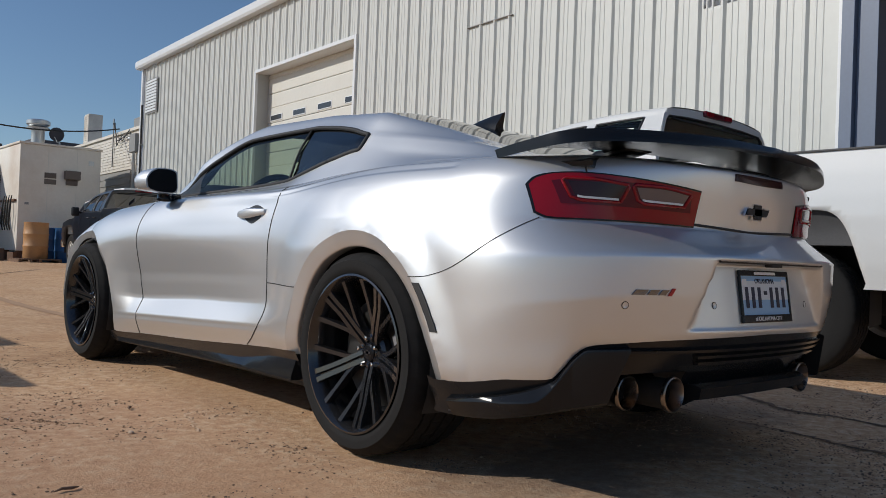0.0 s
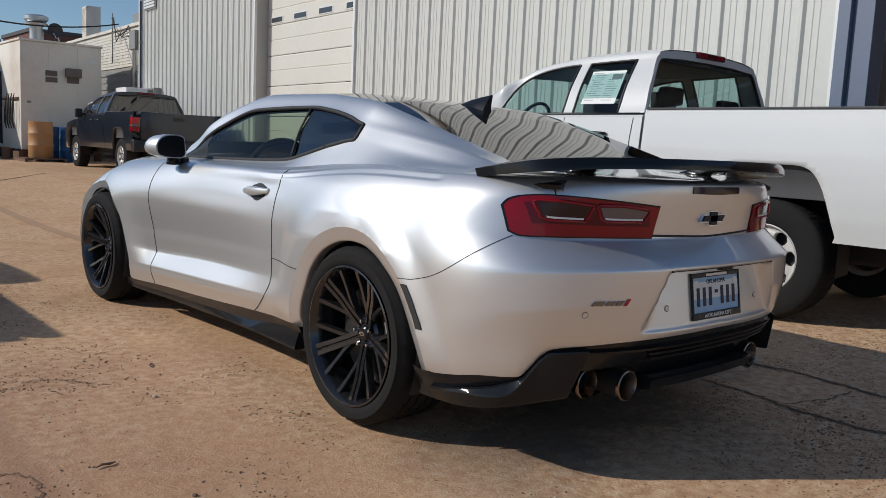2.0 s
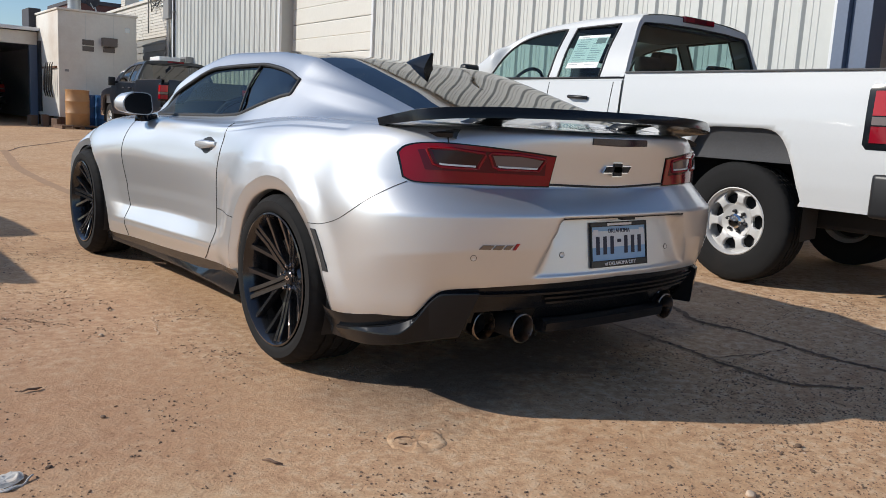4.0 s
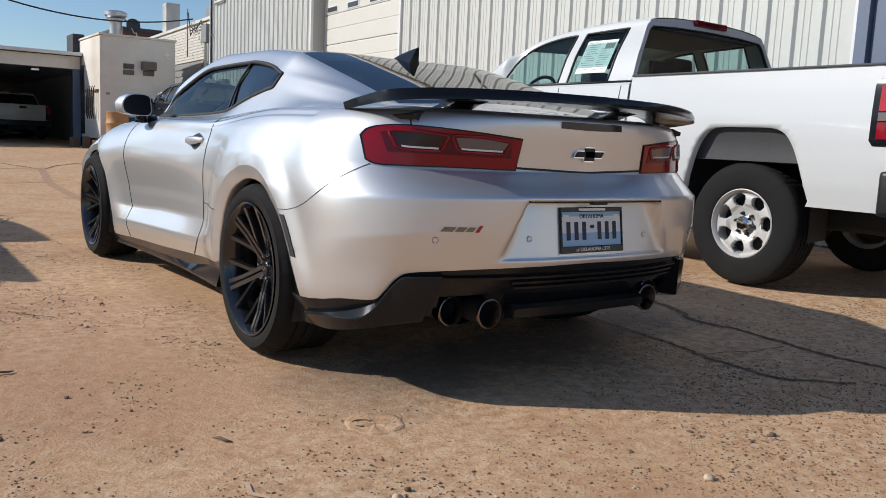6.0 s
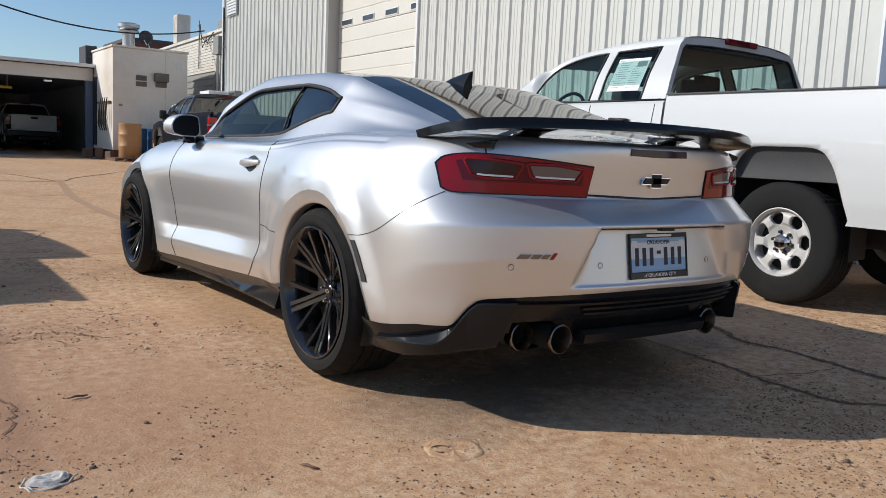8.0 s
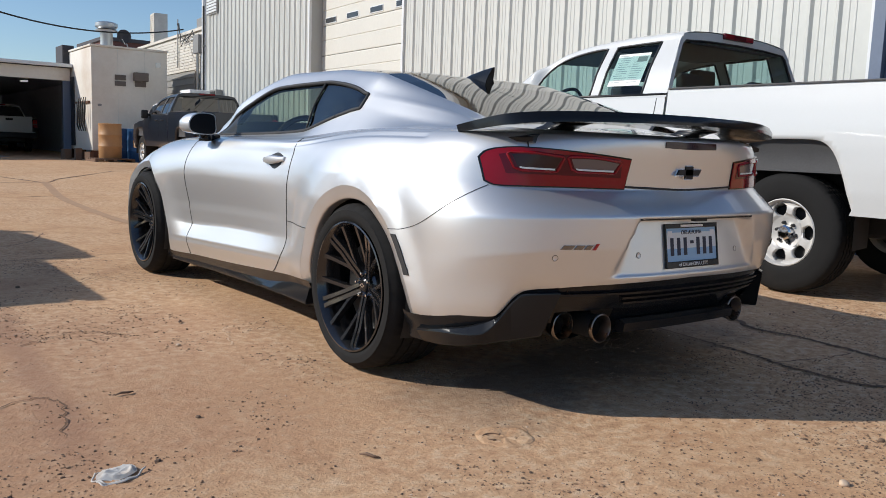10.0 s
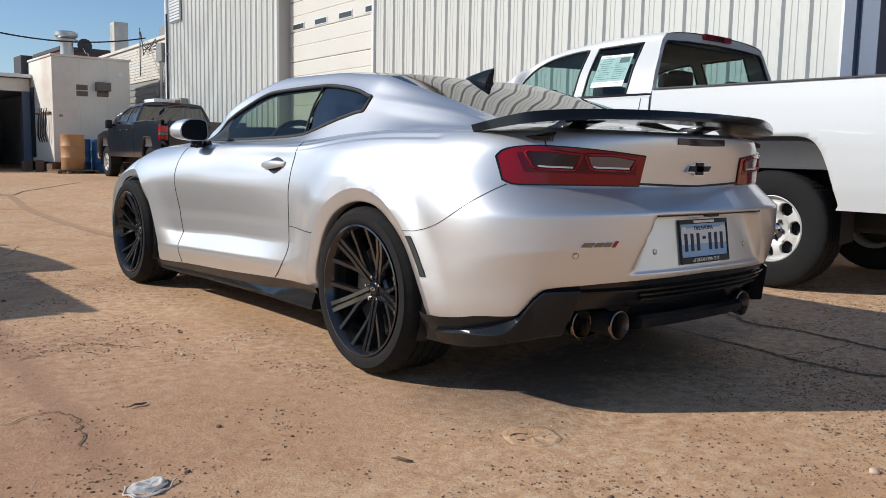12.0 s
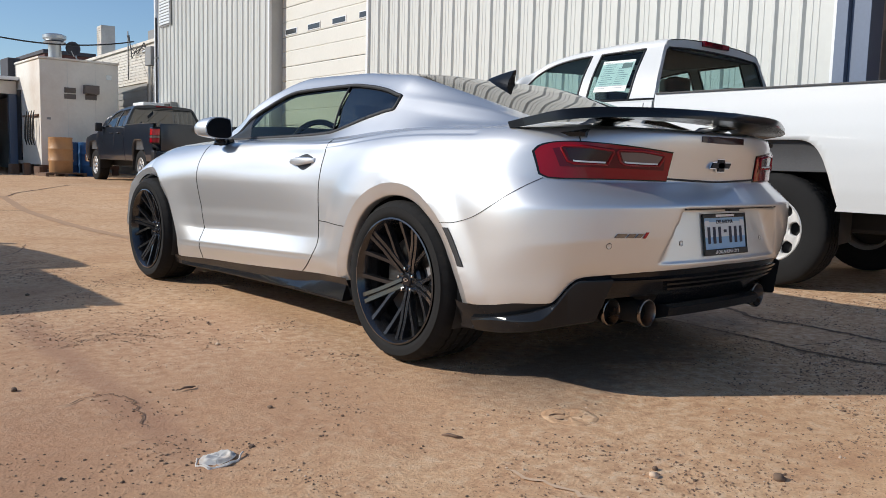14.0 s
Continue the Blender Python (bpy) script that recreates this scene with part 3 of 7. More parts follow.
# meter box at the foot of the wall, drain pipe at its corner
meter = thing("meter_box", "dark electrical box on the metal wall", "utility box", WALL_M)
part("case", B(-0.24, -0.036, 20.2, 20.75, 1.75, 2.35, 0.01), M_GREY_BOX, meter, smooth=False)
part("cover", B(-0.255, -0.242, 20.25, 20.70, 1.8, 2.3, 0.004), M_BLACK_MATTE, meter, smooth=False)
pipe = thing("drain_pipe", "dark drain pipe at the corner of the metal wall", "pipe", WALL_M)
bm = bmesh.new()
tube(bm, [(-0.08, 21.85, 0.2), (-0.08, 21.85, 4.9)], 0.03, 10)
part("pipe_run", bm, M_BLACK_MATTE, pipe)
part("bracket", B(-0.12, -0.036, 21.78, 21.92, 3.7, 3.74), M_GREY_BOX, pipe, smooth=False)


# unseen plain wall added behind the camera, to close the yard in reflections
def closing_wall(name, label, a):
    tagged(part(name, B(*a, 0.02), M_CONCRETE, smooth=False), label, "wall", kind="structure")


closing_wall("wall_south", "unseen plain grey concrete wall added to close the yard behind", (-14.0, 4.5, -20.3, -20.0, -0.1, 1.5))


# ==== far end of the yard ====
Z1 = 0.135
# the shed and what stands round it share one frame, 12 % larger than its own numbers
FAR_EYE = Vector((-2.736, -2.828, 0.895))
FAR_M = Matrix.Translation(FAR_EYE) @ Matrix.Scale(1.118, 4) @ Matrix.Translation(-FAR_EYE)
ZS = 0.215


def shed():
    t = thing("storage_shed", "cream box shed with rust stains standing on short legs", "shed", FAR_M)
    part("body", B(3.02, 5.04, 20.6, 23.4, 0.5, 3.27, 0.015), M_SHED, t)
    part("roof_cap", B(2.99, 5.07, 20.57, 23.43, 3.272, 3.33, 0.01), M_SHED, t)
    for s in (3.7, 4.42):
        part("panel_seam", B(s, s + 0.008, 20.594, 20.599, 0.52, 3.26), M_DOOR, t, smooth=False)
    for x, y in ((3.1, 20.7), (4.95, 20.7), (3.1, 23.2), (4.95, 23.2), (3.1, 22.0)):
        part("leg", B(x - 0.07, x + 0.07, y - 0.07, y + 0.07, ZS - 0.02, 0.5), M_RUST, t, smooth=False)
    part("skid", B(3.02, 5.04, 20.62, 20.75, 0.40, 0.498), M_RUST, t, smooth=False)
    v = part("vent", B(3.62, 3.91, 20.575, 20.598, 2.43, 2.57, 0.006), M_LOUVRE, t, smooth=False)
    for k in range(5):
        part("slat", B(3.635, 3.895, 20.566, 20.574, 2.445 + k * 0.023, 2.458 + k * 0.023), M_LOUVRE, v, smooth=False)
    v = part("vent", B(3.62, 3.91, 20.575, 20.598, 2.27, 2.40, 0.006), M_LOUVRE, t, smooth=False)
    part("vent_hood", B(4.10, 4.48, 20.42, 20.598, 2.43, 2.66, 0.012), M_LOUVRE, t, smooth=False)
    part("vent", B(4.15, 4.45, 20.57, 20.598, 2.28, 2.425, 0.006), M_LOUVRE, t, smooth=False)
    part("patch", B(4.72, 4.86, 20.593, 20.599, 2.85, 2.98, 0.002), M_GALV, t, smooth=False)
    part("patch", B(3.17, 3.27, 20.593, 20.599, 1.70, 1.76, 0.002), M_GREY_BOX, t, smooth=False)
    part("side_door", B(2.985, 3.018, 22.5, 23.2, 0.6, 2.55, 0.005), M_SATIN_BLACK, t, smooth=False)


shed()


def hose_rack():
    t = thing("hose_rack", "row of dark hoses hung on the shed's side", "hoses", FAR_M)
    part("rail", B(2.96, 3.018, 20.75, 22.2, 1.78, 1.83), M_RUST, t, smooth=False)
    for k in range(4):
        y = 20.85 + k * 0.25
        bm = bmesh.new()
        tube(bm, [(2.93, y, 1.93), (2.90, y, 1.78), (2.88, y - 0.03, 1.5), (2.88, y + 0.03, 1.2), (2.93, y + 0.06, 1.02)], [0.010, 0.020, 0.028, 0.024, 0.012], 8)
        part("hose", bm, M_CABLE, t)


hose_rack()


def turbine():
    t = thing("roof_exhaust", "galvanised roof exhaust stack with a capped head", "exhaust vent", FAR_M)
    bm = bmesh.new()
    revolve(bm, [(3.335, 0.0), (3.335, 0.30), (3.36, 0.30), (3.40, 0.17), (3.80, 0.165), (3.82, 0.17), (3.82, 0.0)], 28, "z", (3.68, 21.6, 0))
    part("stack", sharp(bm), M_GALV, t)
    bm = bmesh.new()
    revolve(bm, [(3.79, 0.17), (3.79, 0.28), (3.84, 0.29), (3.86, 0.20)], 28, "z", (3.68, 21.6, 0))
    part("collar", sharp(bm), M_GALV, t)
    bm = bmesh.new()
    revolve(bm, [(3.87, 0.19), (3.87, 0.24), (3.93, 0.30), (4.02, 0.30), (4.06, 0.20), (4.08, 0.0)], 28, "z", (3.68, 21.6, 0))
    part("cap", sharp(bm), M_GALV, t)


turbine()


def dish():
    t = thing("satellite_dish", "small dark satellite dish on the shed roof", "satellite dish", FAR_M)
    bm = bmesh.new()
    revolve(bm, [(0.0, 0.0), (0.008, 0.07), (0.025, 0.135), (0.046, 0.19), (0.035, 0.195), (0.014, 0.135), (-0.010, 0.0)], 28, "x")
    for v in bm.verts:
        v.co = pose(4.15, 21.55, 3.72, 0, 18, -118) @ v.co
    part("reflector", bm, M_ROOF_DARK, t)
    bm = bmesh.new()
    tube(bm, [(4.25, 21.6, 3.33), (4.25, 21.6, 3.45), (4.17, 21.58, 3.68)], 0.02)
    part("mast", bm, M_GALV, t)
    bm = bmesh.new()
    tube(bm, [(4.17, 21.56, 3.5), (4.01, 21.25, 3.6)], 0.012)
    part("feed_arm", bm, M_GALV, t)


dish()


def drum(name, label, material, x, y, z, tilt=0):
    t = thing(name, label, "barrel", FAR_M @ pose(x, y, z, 0, 0, tilt), group="drums beside the shed")
    bm = bmesh.new()
    revolve(bm, [(0.0, 0.0), (0.0, 0.27), (0.02, 0.285), (0.28, 0.288), (0.295, 0.298), (0.32, 0.298), (0.335, 0.288), (0.58, 0.288), (0.595, 0.298), (0.62, 0.298), (0.635, 0.288), (0.86, 0.282), (0.875, 0.29), (0.90, 0.29), (0.905, 0.27), (0.88, 0.265)], 32, "z")
    part("body", sharp(bm, 50), material, t)
    bm = bmesh.new()
    revolve(bm, [(0.88, 0.265), (0.882, 0.0)], 32, "z")
    part("lid", bm, material, t)
    bm = bmesh.new()
    revolve(bm, [(0.882, 0.04), (0.905, 0.04), (0.905, 0.0)], 12, "z", (0.16, 0.05, 0))
    part("bung", sharp(bm), M_SATIN_BLACK, t)


drum("drum", "tan plastic drum with rust-brown grime", M_BARREL_TAN, 3.26, 19.75, ZS + 0.11)
drum("drum", "blue plastic drum beside the shed", M_BARREL_BLUE, 4.02, 19.85, ZS + 0.0, 30)
drum("drum", "dark blue plastic drum in shade", M_BARREL_BLUE, 3.70, 20.22, ZS + 0.0, 80)


def pallet():
    t = thing("pallet", "weathered wooden pallet under the tan drum", "pallet", FAR_M @ pose(3.28, 19.75, ZS - 0.005))
    for k in range(5):
        part("board", B(-0.5, 0.5, -0.42 + k * 0.18, -0.30 + k * 0.18, 0.085, 0.112, 0.003), M_WOOD, t, smooth=False)
    for x in (-0.5, -0.04, 0.42):
        part("runner", B(x, x + 0.08, -0.42, 0.54, 0.0, 0.083, 0.003), M_WOOD, t, smooth=False)


pallet()


def planks():
    for k, (x, y, h, w) in enumerate(((2.72, 20.9, 0.34, 0.16), (2.55, 21.5, 0.30, 0.2), (2.86, 20.3, 0.26, 0.12))):
        t = thing("timber_block", "rough timber block beside the shed", "timber", FAR_M @ pose(x, y, ZS - 0.01, 0, 0, 15 * k), group="timber by the shed")
        part("block", B(-w / 2, w / 2, -0.1, 0.1, 0, h, 0.008), M_WOOD, t, smooth=False)


planks()


# white painted brick building behind the shed, in line with the warehouse
BRICK_M = pose(5.5, 0, 0, 0, 0, -3)
brick_house = thing("brick_building", "white painted brick building with peeling paint", "building", BRICK_M)
BX = 0.18
part("wall", B(BX + 0.02, BX + 6, 22.45, 46, 0, 4.32), M_MORTAR, brick_house, smooth=False)
part("parapet", B(BX - 0.04, BX + 6, 22.42, 46, 4.322, 4.42, 0.01), M_BRICK, brick_house, smooth=False)
part("lower_cladding", B(BX - 0.05, BX - 0.018, 23.4, 29.5, Z1, 3.08, 0.0), M_GREY_CLAD, brick_house, smooth=False)
for k in range(13):
    bm = bmesh.new()
    z = Z1 + 0.12 + k * 0.22
    box(bm, BX - 0.075, BX - 0.051, 23.4, 29.5, z, z + 0.11)
    part("corrugation", bm, M_GREY_CLAD, brick_house, smooth=False)
stack = part("chimney", B(BX + 0.62, BX + 1.14, 31.0, 31.6, 4.42, 5.84, 0.01), M_BRICK, brick_house, smooth=False)
for k in range(16):
    part("chimney_course", B(BX + 0.60, BX + 0.619, 30.975, 31.6, 4.47 + k * 0.084, 4.535 + k * 0.084), M_BRICK, stack, smooth=False)
part("pier", B(BX - 0.16, BX + 0.01, 22.25, 22.44, 0, 3.95, 0.005), M_GALV, brick_house, smooth=False)

service = thing("service_conduit", "grey conduit and meter cabinet on the brick wall", "conduit", BRICK_M)
bm = bmesh.new()
tube(bm, [(BX - 0.09, 23.0, 0.3), (BX - 0.09, 23.0, 3.95), (BX - 0.15, 23.05, 4.05), (BX - 0.25, 23.12, 4.0)], 0.05, 10)
part("conduit_pipe", bm, M_GALV, service)
part("cabinet", B(BX - 0.32, BX - 0.17, 22.2, 22.75, 3.55, 4.1, 0.01), M_GREY_BOX, service, smooth=False)
part("bracket", B(BX - 0.13, BX - 0.02, 22.95, 23.05, 2.6, 2.64), M_GALV, service, smooth=False)

roof_ac = thing("rooftop_unit", "grey rooftop air unit behind the parapet", "air conditioner", BRICK_M)
part("case", B(BX + 0.15, BX + 0.9, 22.9, 23.9, 4.42, 4.78, 0.02), M_GREY_BOX, roof_ac, smooth=False)
part("pipe_stub", B(BX + 0.2, BX + 0.26, 22.9, 22.96, 4.782, 5.0), M_GREY_BOX, roof_ac, smooth=False)
wall_unit = thing("wall_unit", "white window air unit low on the far wall", "air conditioner", WALL_M)
part("case", B(-0.75, -0.1, 21.0, 22.0, 1.9, 2.35, 0.02), M_WHITE, wall_unit, smooth=False)
part("stand", B(-0.7, -0.62, 21.05, 21.13, 0.1, 1.9), M_GALV, wall_unit, smooth=False)
part("stand", B(-0.7, -0.62, 21.87, 21.95, 0.1, 1.9), M_GALV, wall_unit, smooth=False)


def garage():
    """Open-fronted garage at the end of the yard, with a dark inside."""
    t = thing("open_garage", "low open-fronted garage with a cream fascia and dark inside", "garage")
    y = 26.0
    part("fascia", B(-9, 3.66, y - 0.12, y, 2.62, 3.02, 0.01), M_SHED, t, smooth=False)
    part("roof_edge", B(-9.1, 3.685, y - 0.22, y + 24, 3.022, 3.16, 0.02), M_ROOF_DARK, t, smooth=False)
    part("gutter", B(-9.1, 3.685, y - 0.33, y - 0.222, 3.04, 3.15, 0.02), M_TRIM, t, smooth=False)
    part("post", B(3.44, 3.66, y - 0.1, y + 0.1, Z1, 2.618, 0.008), M_STEEL_BLUE, t, smooth=False)
    part("post", B(-3.4, -3.2, y - 0.1, y + 0.1, Z1, 2.618, 0.008), M_STEEL_BLUE, t, smooth=False)
    part("side_wall", B(5.2, 5.4, y + 0.7, y + 24, 0.1, 3.0), M_DARK_ROOM, t, smooth=False)
    part("front_wall", B(3.66, 5.4, y + 0.58, y + 0.698, 0.1, 3.0), M_DARK_ROOM, t, smooth=False)
    part("roof_edge", B(3.69, 5.5, y + 0.56, y + 24, 3.022, 3.16, 0.02), M_ROOF_DARK, t, smooth=False)
    part("slab", B(3.462, 5.2, y + 0.70, y + 23.8, 0.12, Z1 + 0.006), M_CONCRETE, t, smooth=False)
    part("inner_ceiling", B(3.462, 5.2, y + 0.70, y + 23.8, 2.95, 3.0), M_DARK_ROOM, t, smooth=False)
    part("side_wall", B(-9, -8.8, y, y + 24, 0.1, 3.0), M_DARK_ROOM, t, smooth=False)
    part("rear_wall", B(-8.8, 5.2, y + 23.8, y + 24, 0.1, 3.0), M_DARK_ROOM, t, smooth=False)
    part("slab", B(-8.8, 3.46, y + 0.12, y + 23.8, 0.12, Z1 + 0.006), M_CONCRETE, t, smooth=False)
    part("inner_ceiling", B(-8.8, 3.46, y + 0.02, y + 23.8, 2.95, 3.0), M_DARK_ROOM, t, smooth=False)
    b = thing("hoist_beam", "yellow hoist beam inside the garage", "beam")
    part("beam", B(-1.2, 1.55, 28.0, 28.12, 2.28, 2.36), M_YELLOW, b, smooth=False)
    part("hanger", B(1.4, 1.44, 28.03, 28.09, 2.362, 2.96), M_GREY_BOX, b, smooth=False)
    part("hanger", B(-1.0, -0.96, 28.03, 28.09, 2.362, 2.96), M_GREY_BOX, b, smooth=False)
    lamp = thing("ceiling_lamp", "small lit white lamp under the garage ceiling", "lamp")
    part("lamp_body", B(2.4, 2.62, 27.0, 27.2, 2.56, 2.61, 0.01), M_LAMP_ON, lamp, smooth=False)
    part("stem", B(2.5, 2.52, 27.09, 27.11, 2.612, 2.95), M_GREY_BOX, lamp, smooth=False)


garage()

roof_box = thing("roof_cooler", "dark grey louvred cooler on the garage roof", "air conditioner")
part("case", B(3.50, 3.86, 26.2, 27.2, 3.162, 3.78, 0.02), M_ROOF_DARK, roof_box, smooth=False)
for k in range(6):
    part("louvre", B(3.535, 3.825, 26.18, 26.198, 3.22 + k * 0.088, 3.27 + k * 0.088), M_ROOF_DARK, roof_box, smooth=False)
red_roof = thing("far_building", "distant red-brown building with a dark roof", "building")
part("wall", B(10.3, 13, 48, 54, 0.1, 6.40), M_BROWN, red_roof, smooth=False)
part("roof", B(10.2, 13.1, 47.9, 54.1, 6.402, 6.62, 0.03), M_ROOF_DARK, red_roof, smooth=False)


def cable():
    t = thing("power_cable", "black overhead power cable sagging to the brick building", "cable")
    a, b = Vector((-5.2, 20.5, 0)), Vector((6.9, 24.6, 0))
    run = (b - a).length
    bm = bmesh.new()
    tube(bm, [a.lerp(b, k / 30) + Vector((0, 0, 4.0 + 0.033 * (run * k / 30 - 8.9) ** 2)) for k in range(31)], 0.022, 6)
    part("wire", bm, M_CABLE, t)
    mast = thing("service_mast", "steel service mast with drooping wires on the brick wall", "mast", BRICK_M)
    bm = bmesh.new()
    tube(bm, [(BX - 0.06, 25.3, 3.3), (BX - 0.06, 25.3, 4.9)], 0.019, 8)
    part("mast_pipe", bm, M_GREY_BOX, mast)
    for k in range(3):
        bm = bmesh.new()
        tube(bm, [(BX - 0.08, 25.3 - k * 0.1, 4.75), (BX - 0.12, 24.7, 4.25 - 0.15 * k), (BX - 0.12, 24.1, 4.05 + 0.1 * k), (BX - 0.1, 23.5, 4.35 - 0.1 * k), (BX - 0.12, 23.1, 4.0)], 0.014, 6)
        part("drop_wire", bm, M_CABLE, mast)


cable()


# ==== wheels ====
def tyre_mesh(radius, rim, half, grooves=30, slant=3.0):
    """A tyre round the x axis, centred at the origin; grooves run round and across the tread."""
    bm = bmesh.new()
    b = half
    prof = [(-b + 0.012, rim - 0.004), (-b + 0.004, rim + 0.004), (-b - 0.002, rim + 0.018), (-b - 0.003, rim + 0.35 * (radius - rim)), (-b - 0.002, rim + 0.62 * (radius - rim)), (-b + 0.006, radius - 0.026), (-b + 0.018, radius - 0.010),
            (-b + 0.034, radius - 0.003)]
    crown = []
    for k in range(4):
        c = -b + 0.034 + (k + 1) * (2 * b - 0.068) / 5
        crown += [(c - 0.006, radius), (c - 0.005, radius - 0.007), (c + 0.005, radius - 0.007), (c + 0.006, radius)]
    mirror = [(-s, r) for s, r in prof[::-1]]
    revolve(bm, prof + crown + mirror, 192, "x")
    for v in bm.verts:
        r = math.hypot(v.co.y, v.co.z)
        if r > radius - 0.012:
            turn = math.atan2(v.co.z, v.co.y) * grooves / (2 * math.pi) + slant * abs(v.co.x) / half * 0.5
            if turn % 1.0 < 0.17:
                k = (r - 0.005) / r
                v.co.y, v.co.z = v.co.y * k, v.co.z * k
    bmesh.ops.recalc_face_normals(bm, faces=bm.faces[:])
    return sharp(bm, 38)


def bar_loft(bm, stations):
    """A tapered spoke: stations of (x, centre point in the wheel plane, half width across, depth)."""
    rings = []
    for i, (x, c, w, d) in enumerate(stations):
        nxt = stations[min(i + 1, len(stations) - 1)][1]
        prv = stations[max(i - 1, 0)][1]
        t = (Vector(nxt) - Vector(prv)).normalized()
        nrm = Vector((-t.y, t.x))
        c = Vector(c)
        a, b = c + nrm * w, c - nrm * w
        a2, b2 = c + nrm * w * 0.78, c - nrm * w * 0.78
        rings.append([(x + d, a.x, a.y), (x + 0.006, a.x, a.y), (x, a2.x, a2.y), (x, b2.x, b2.y), (x + 0.006, b.x, b.y), (x + d, b.x, b.y)])
    loft(bm, rings, True, True)


def polar(r, deg):
    return (r * math.cos(radians(deg)), r * math.sin(radians(deg)))


def sport_wheel(name, m, radius, half, parent, spin=0.0):
    """Dark forged wheel with five forked twin spokes, its tyre, brake disc and caliper; local -x faces out."""
    w = new(name)
    w.parent, w.matrix_basis = parent, m
    rim = 0.268
    part("tyre", tyre_mesh(radius, rim, half), M_RUBBER, w, "wide low-profile black tyre")
    bm = bmesh.new()
    b = half
    revolve(bm, [(-b - 0.002, rim + 0.002), (-b - 0.004, rim - 0.005), (-b + 0.004, rim - 0.011), (-b + 0.03, rim - 0.022), (-b + 0.05, rim - 0.026), (0.0, rim - 0.034), (b - 0.02, rim - 0.02), (b, rim)], 80, "x")
    bmesh.ops.recalc_face_normals(bm, faces=bm.faces[:])
    part("rim", sharp(bm, 30), M_RIM, w)
    hub_x = -b + 0.084
    rim_x = -b + 0.012
    for k in range(5):
        a = spin + 72 * k
        # a wide main spoke: two ridges with a sunk web between them
        for sgn in (-1, 1):
            bm = bmesh.new()
            bar_loft(bm, [(hub_x - 0.004, polar(0.040, a + sgn * 21), 0.0100, 0.034), (hub_x - 0.024, polar(0.105, a + sgn * 7.0), 0.0105, 0.040), (rim_x + 0.030, polar(0.175, a + sgn * 4.4), 0.0105, 0.040), (rim_x + 0.004, polar(0.240, a + sgn * 3.5), 0.0110, 0.036), (rim_x, polar(0.259, a + sgn * 3.8), 0.0125, 0.030)])
            bmesh.ops.recalc_face_normals(bm, faces=bm.faces[:])
            part("spoke", sharp(bm, 25), M_RIM, w)
            # its branch, which leaves the main spoke near the hub and runs to the rim
            bm = bmesh.new()
            bar_loft(bm, [(hub_x - 0.014, polar(0.082, a + sgn * 9), 0.0095, 0.026), (hub_x - 0.026, polar(0.125, a + sgn * 14), 0.0095, 0.030), (rim_x + 0.026, polar(0.190, a + sgn * 20.5), 0.0092, 0.030), (rim_x + 0.001, polar(0.259, a + sgn * 24), 0.0115, 0.026)])
            bmesh.ops.recalc_face_normals(bm, faces=bm.faces[:])
            part("side_spoke", sharp(bm, 25), M_RIM, w)
        bm = bmesh.new()
        bar_loft(bm, [(hub_x + 0.006, polar(0.050, a), 0.0140, 0.022), (hub_x - 0.012, polar(0.105, a), 0.0135, 0.024), (rim_x + 0.042, polar(0.175, a), 0.0130, 0.024), (rim_x + 0.014, polar(0.259, a), 0.0150, 0.020)])
        bmesh.ops.recalc_face_normals(bm, faces=bm.faces[:])
        part("spoke_web", sharp(bm, 25), M_RIM, w)
    bm = bmesh.new()
    revolve(bm, [(hub_x - 0.004, 0.0), (hub_x - 0.004, 0.030), (hub_x + 0.002, 0.034), (hub_x + 0.002, 0.062), (hub_x + 0.012, 0.072), (hub_x + 0.05, 0.078), (hub_x + 0.10, 0.08)], 40, "x")
    bmesh.ops.recalc_face_normals(bm, faces=bm.faces[:])
    hub = part("hub", sharp(bm, 30), M_RIM, w)
    bm = bmesh.new()
    revolve(bm, [(hub_x - 0.013, 0.0), (hub_x - 0.012, 0.024), (hub_x - 0.008, 0.030), (hub_x - 0.003, 0.031)], 32, "x")
    part("centre_cap", sharp(bm, 30), M_GLOSS_BLACK, w)
    bm = bmesh.new()
    box(bm, hub_x - 0.0155, hub_x - 0.0125, -0.017, 0.017, -0.004, 0.004)
    box(bm, hub_x - 0.0155, hub_x - 0.0125, -0.007, 0.007, -0.0085, 0.0085)
    part("cap_badge", bm, M_CHROME, w, smooth=False)
    for k in range(5):
        y, z = polar(0.050, spin + 36 + 72 * k)
        bm = bmesh.new()
        revolve(bm, [(hub_x - 0.022, 0.0), (hub_x - 0.020, 0.007), (hub_x - 0.006, 0.0095), (hub_x + 0.004, 0.012)], 6, "x", (0, y, z))
        part("lug_nut", sharp(bm, 20), M_CHROME, w)
    bm = bmesh.new()
    revolve(bm, [(-0.005, 0.08), (-0.035, 0.082), (-0.036, 0.105), (-0.036, 0.185), (-0.012, 0.185), (-0.012, 0.10)], 64, "x")
    bmesh.ops.recalc_face_normals(bm, faces=bm.faces[:])
    part("brake_disc", sharp(bm, 30), M_DISC, w)
    bm = bmesh.new()
    rings = []
    for k in range(9):
        a = 150 + 7 * k
        rings.append([(x, *polar(r, a)) for x, r in ((-0.06, 0.125), (-0.066, 0.16), (-0.06, 0.205), (0.02, 0.205), (0.02, 0.125))])
    loft(bm, rings, True, True)
    bmesh.ops.recalc_face_normals(bm, faces=bm.faces[:])
    part("brake_caliper", sharp(bm, 30), M_CALIPER, w)
    bm = bmesh.new()
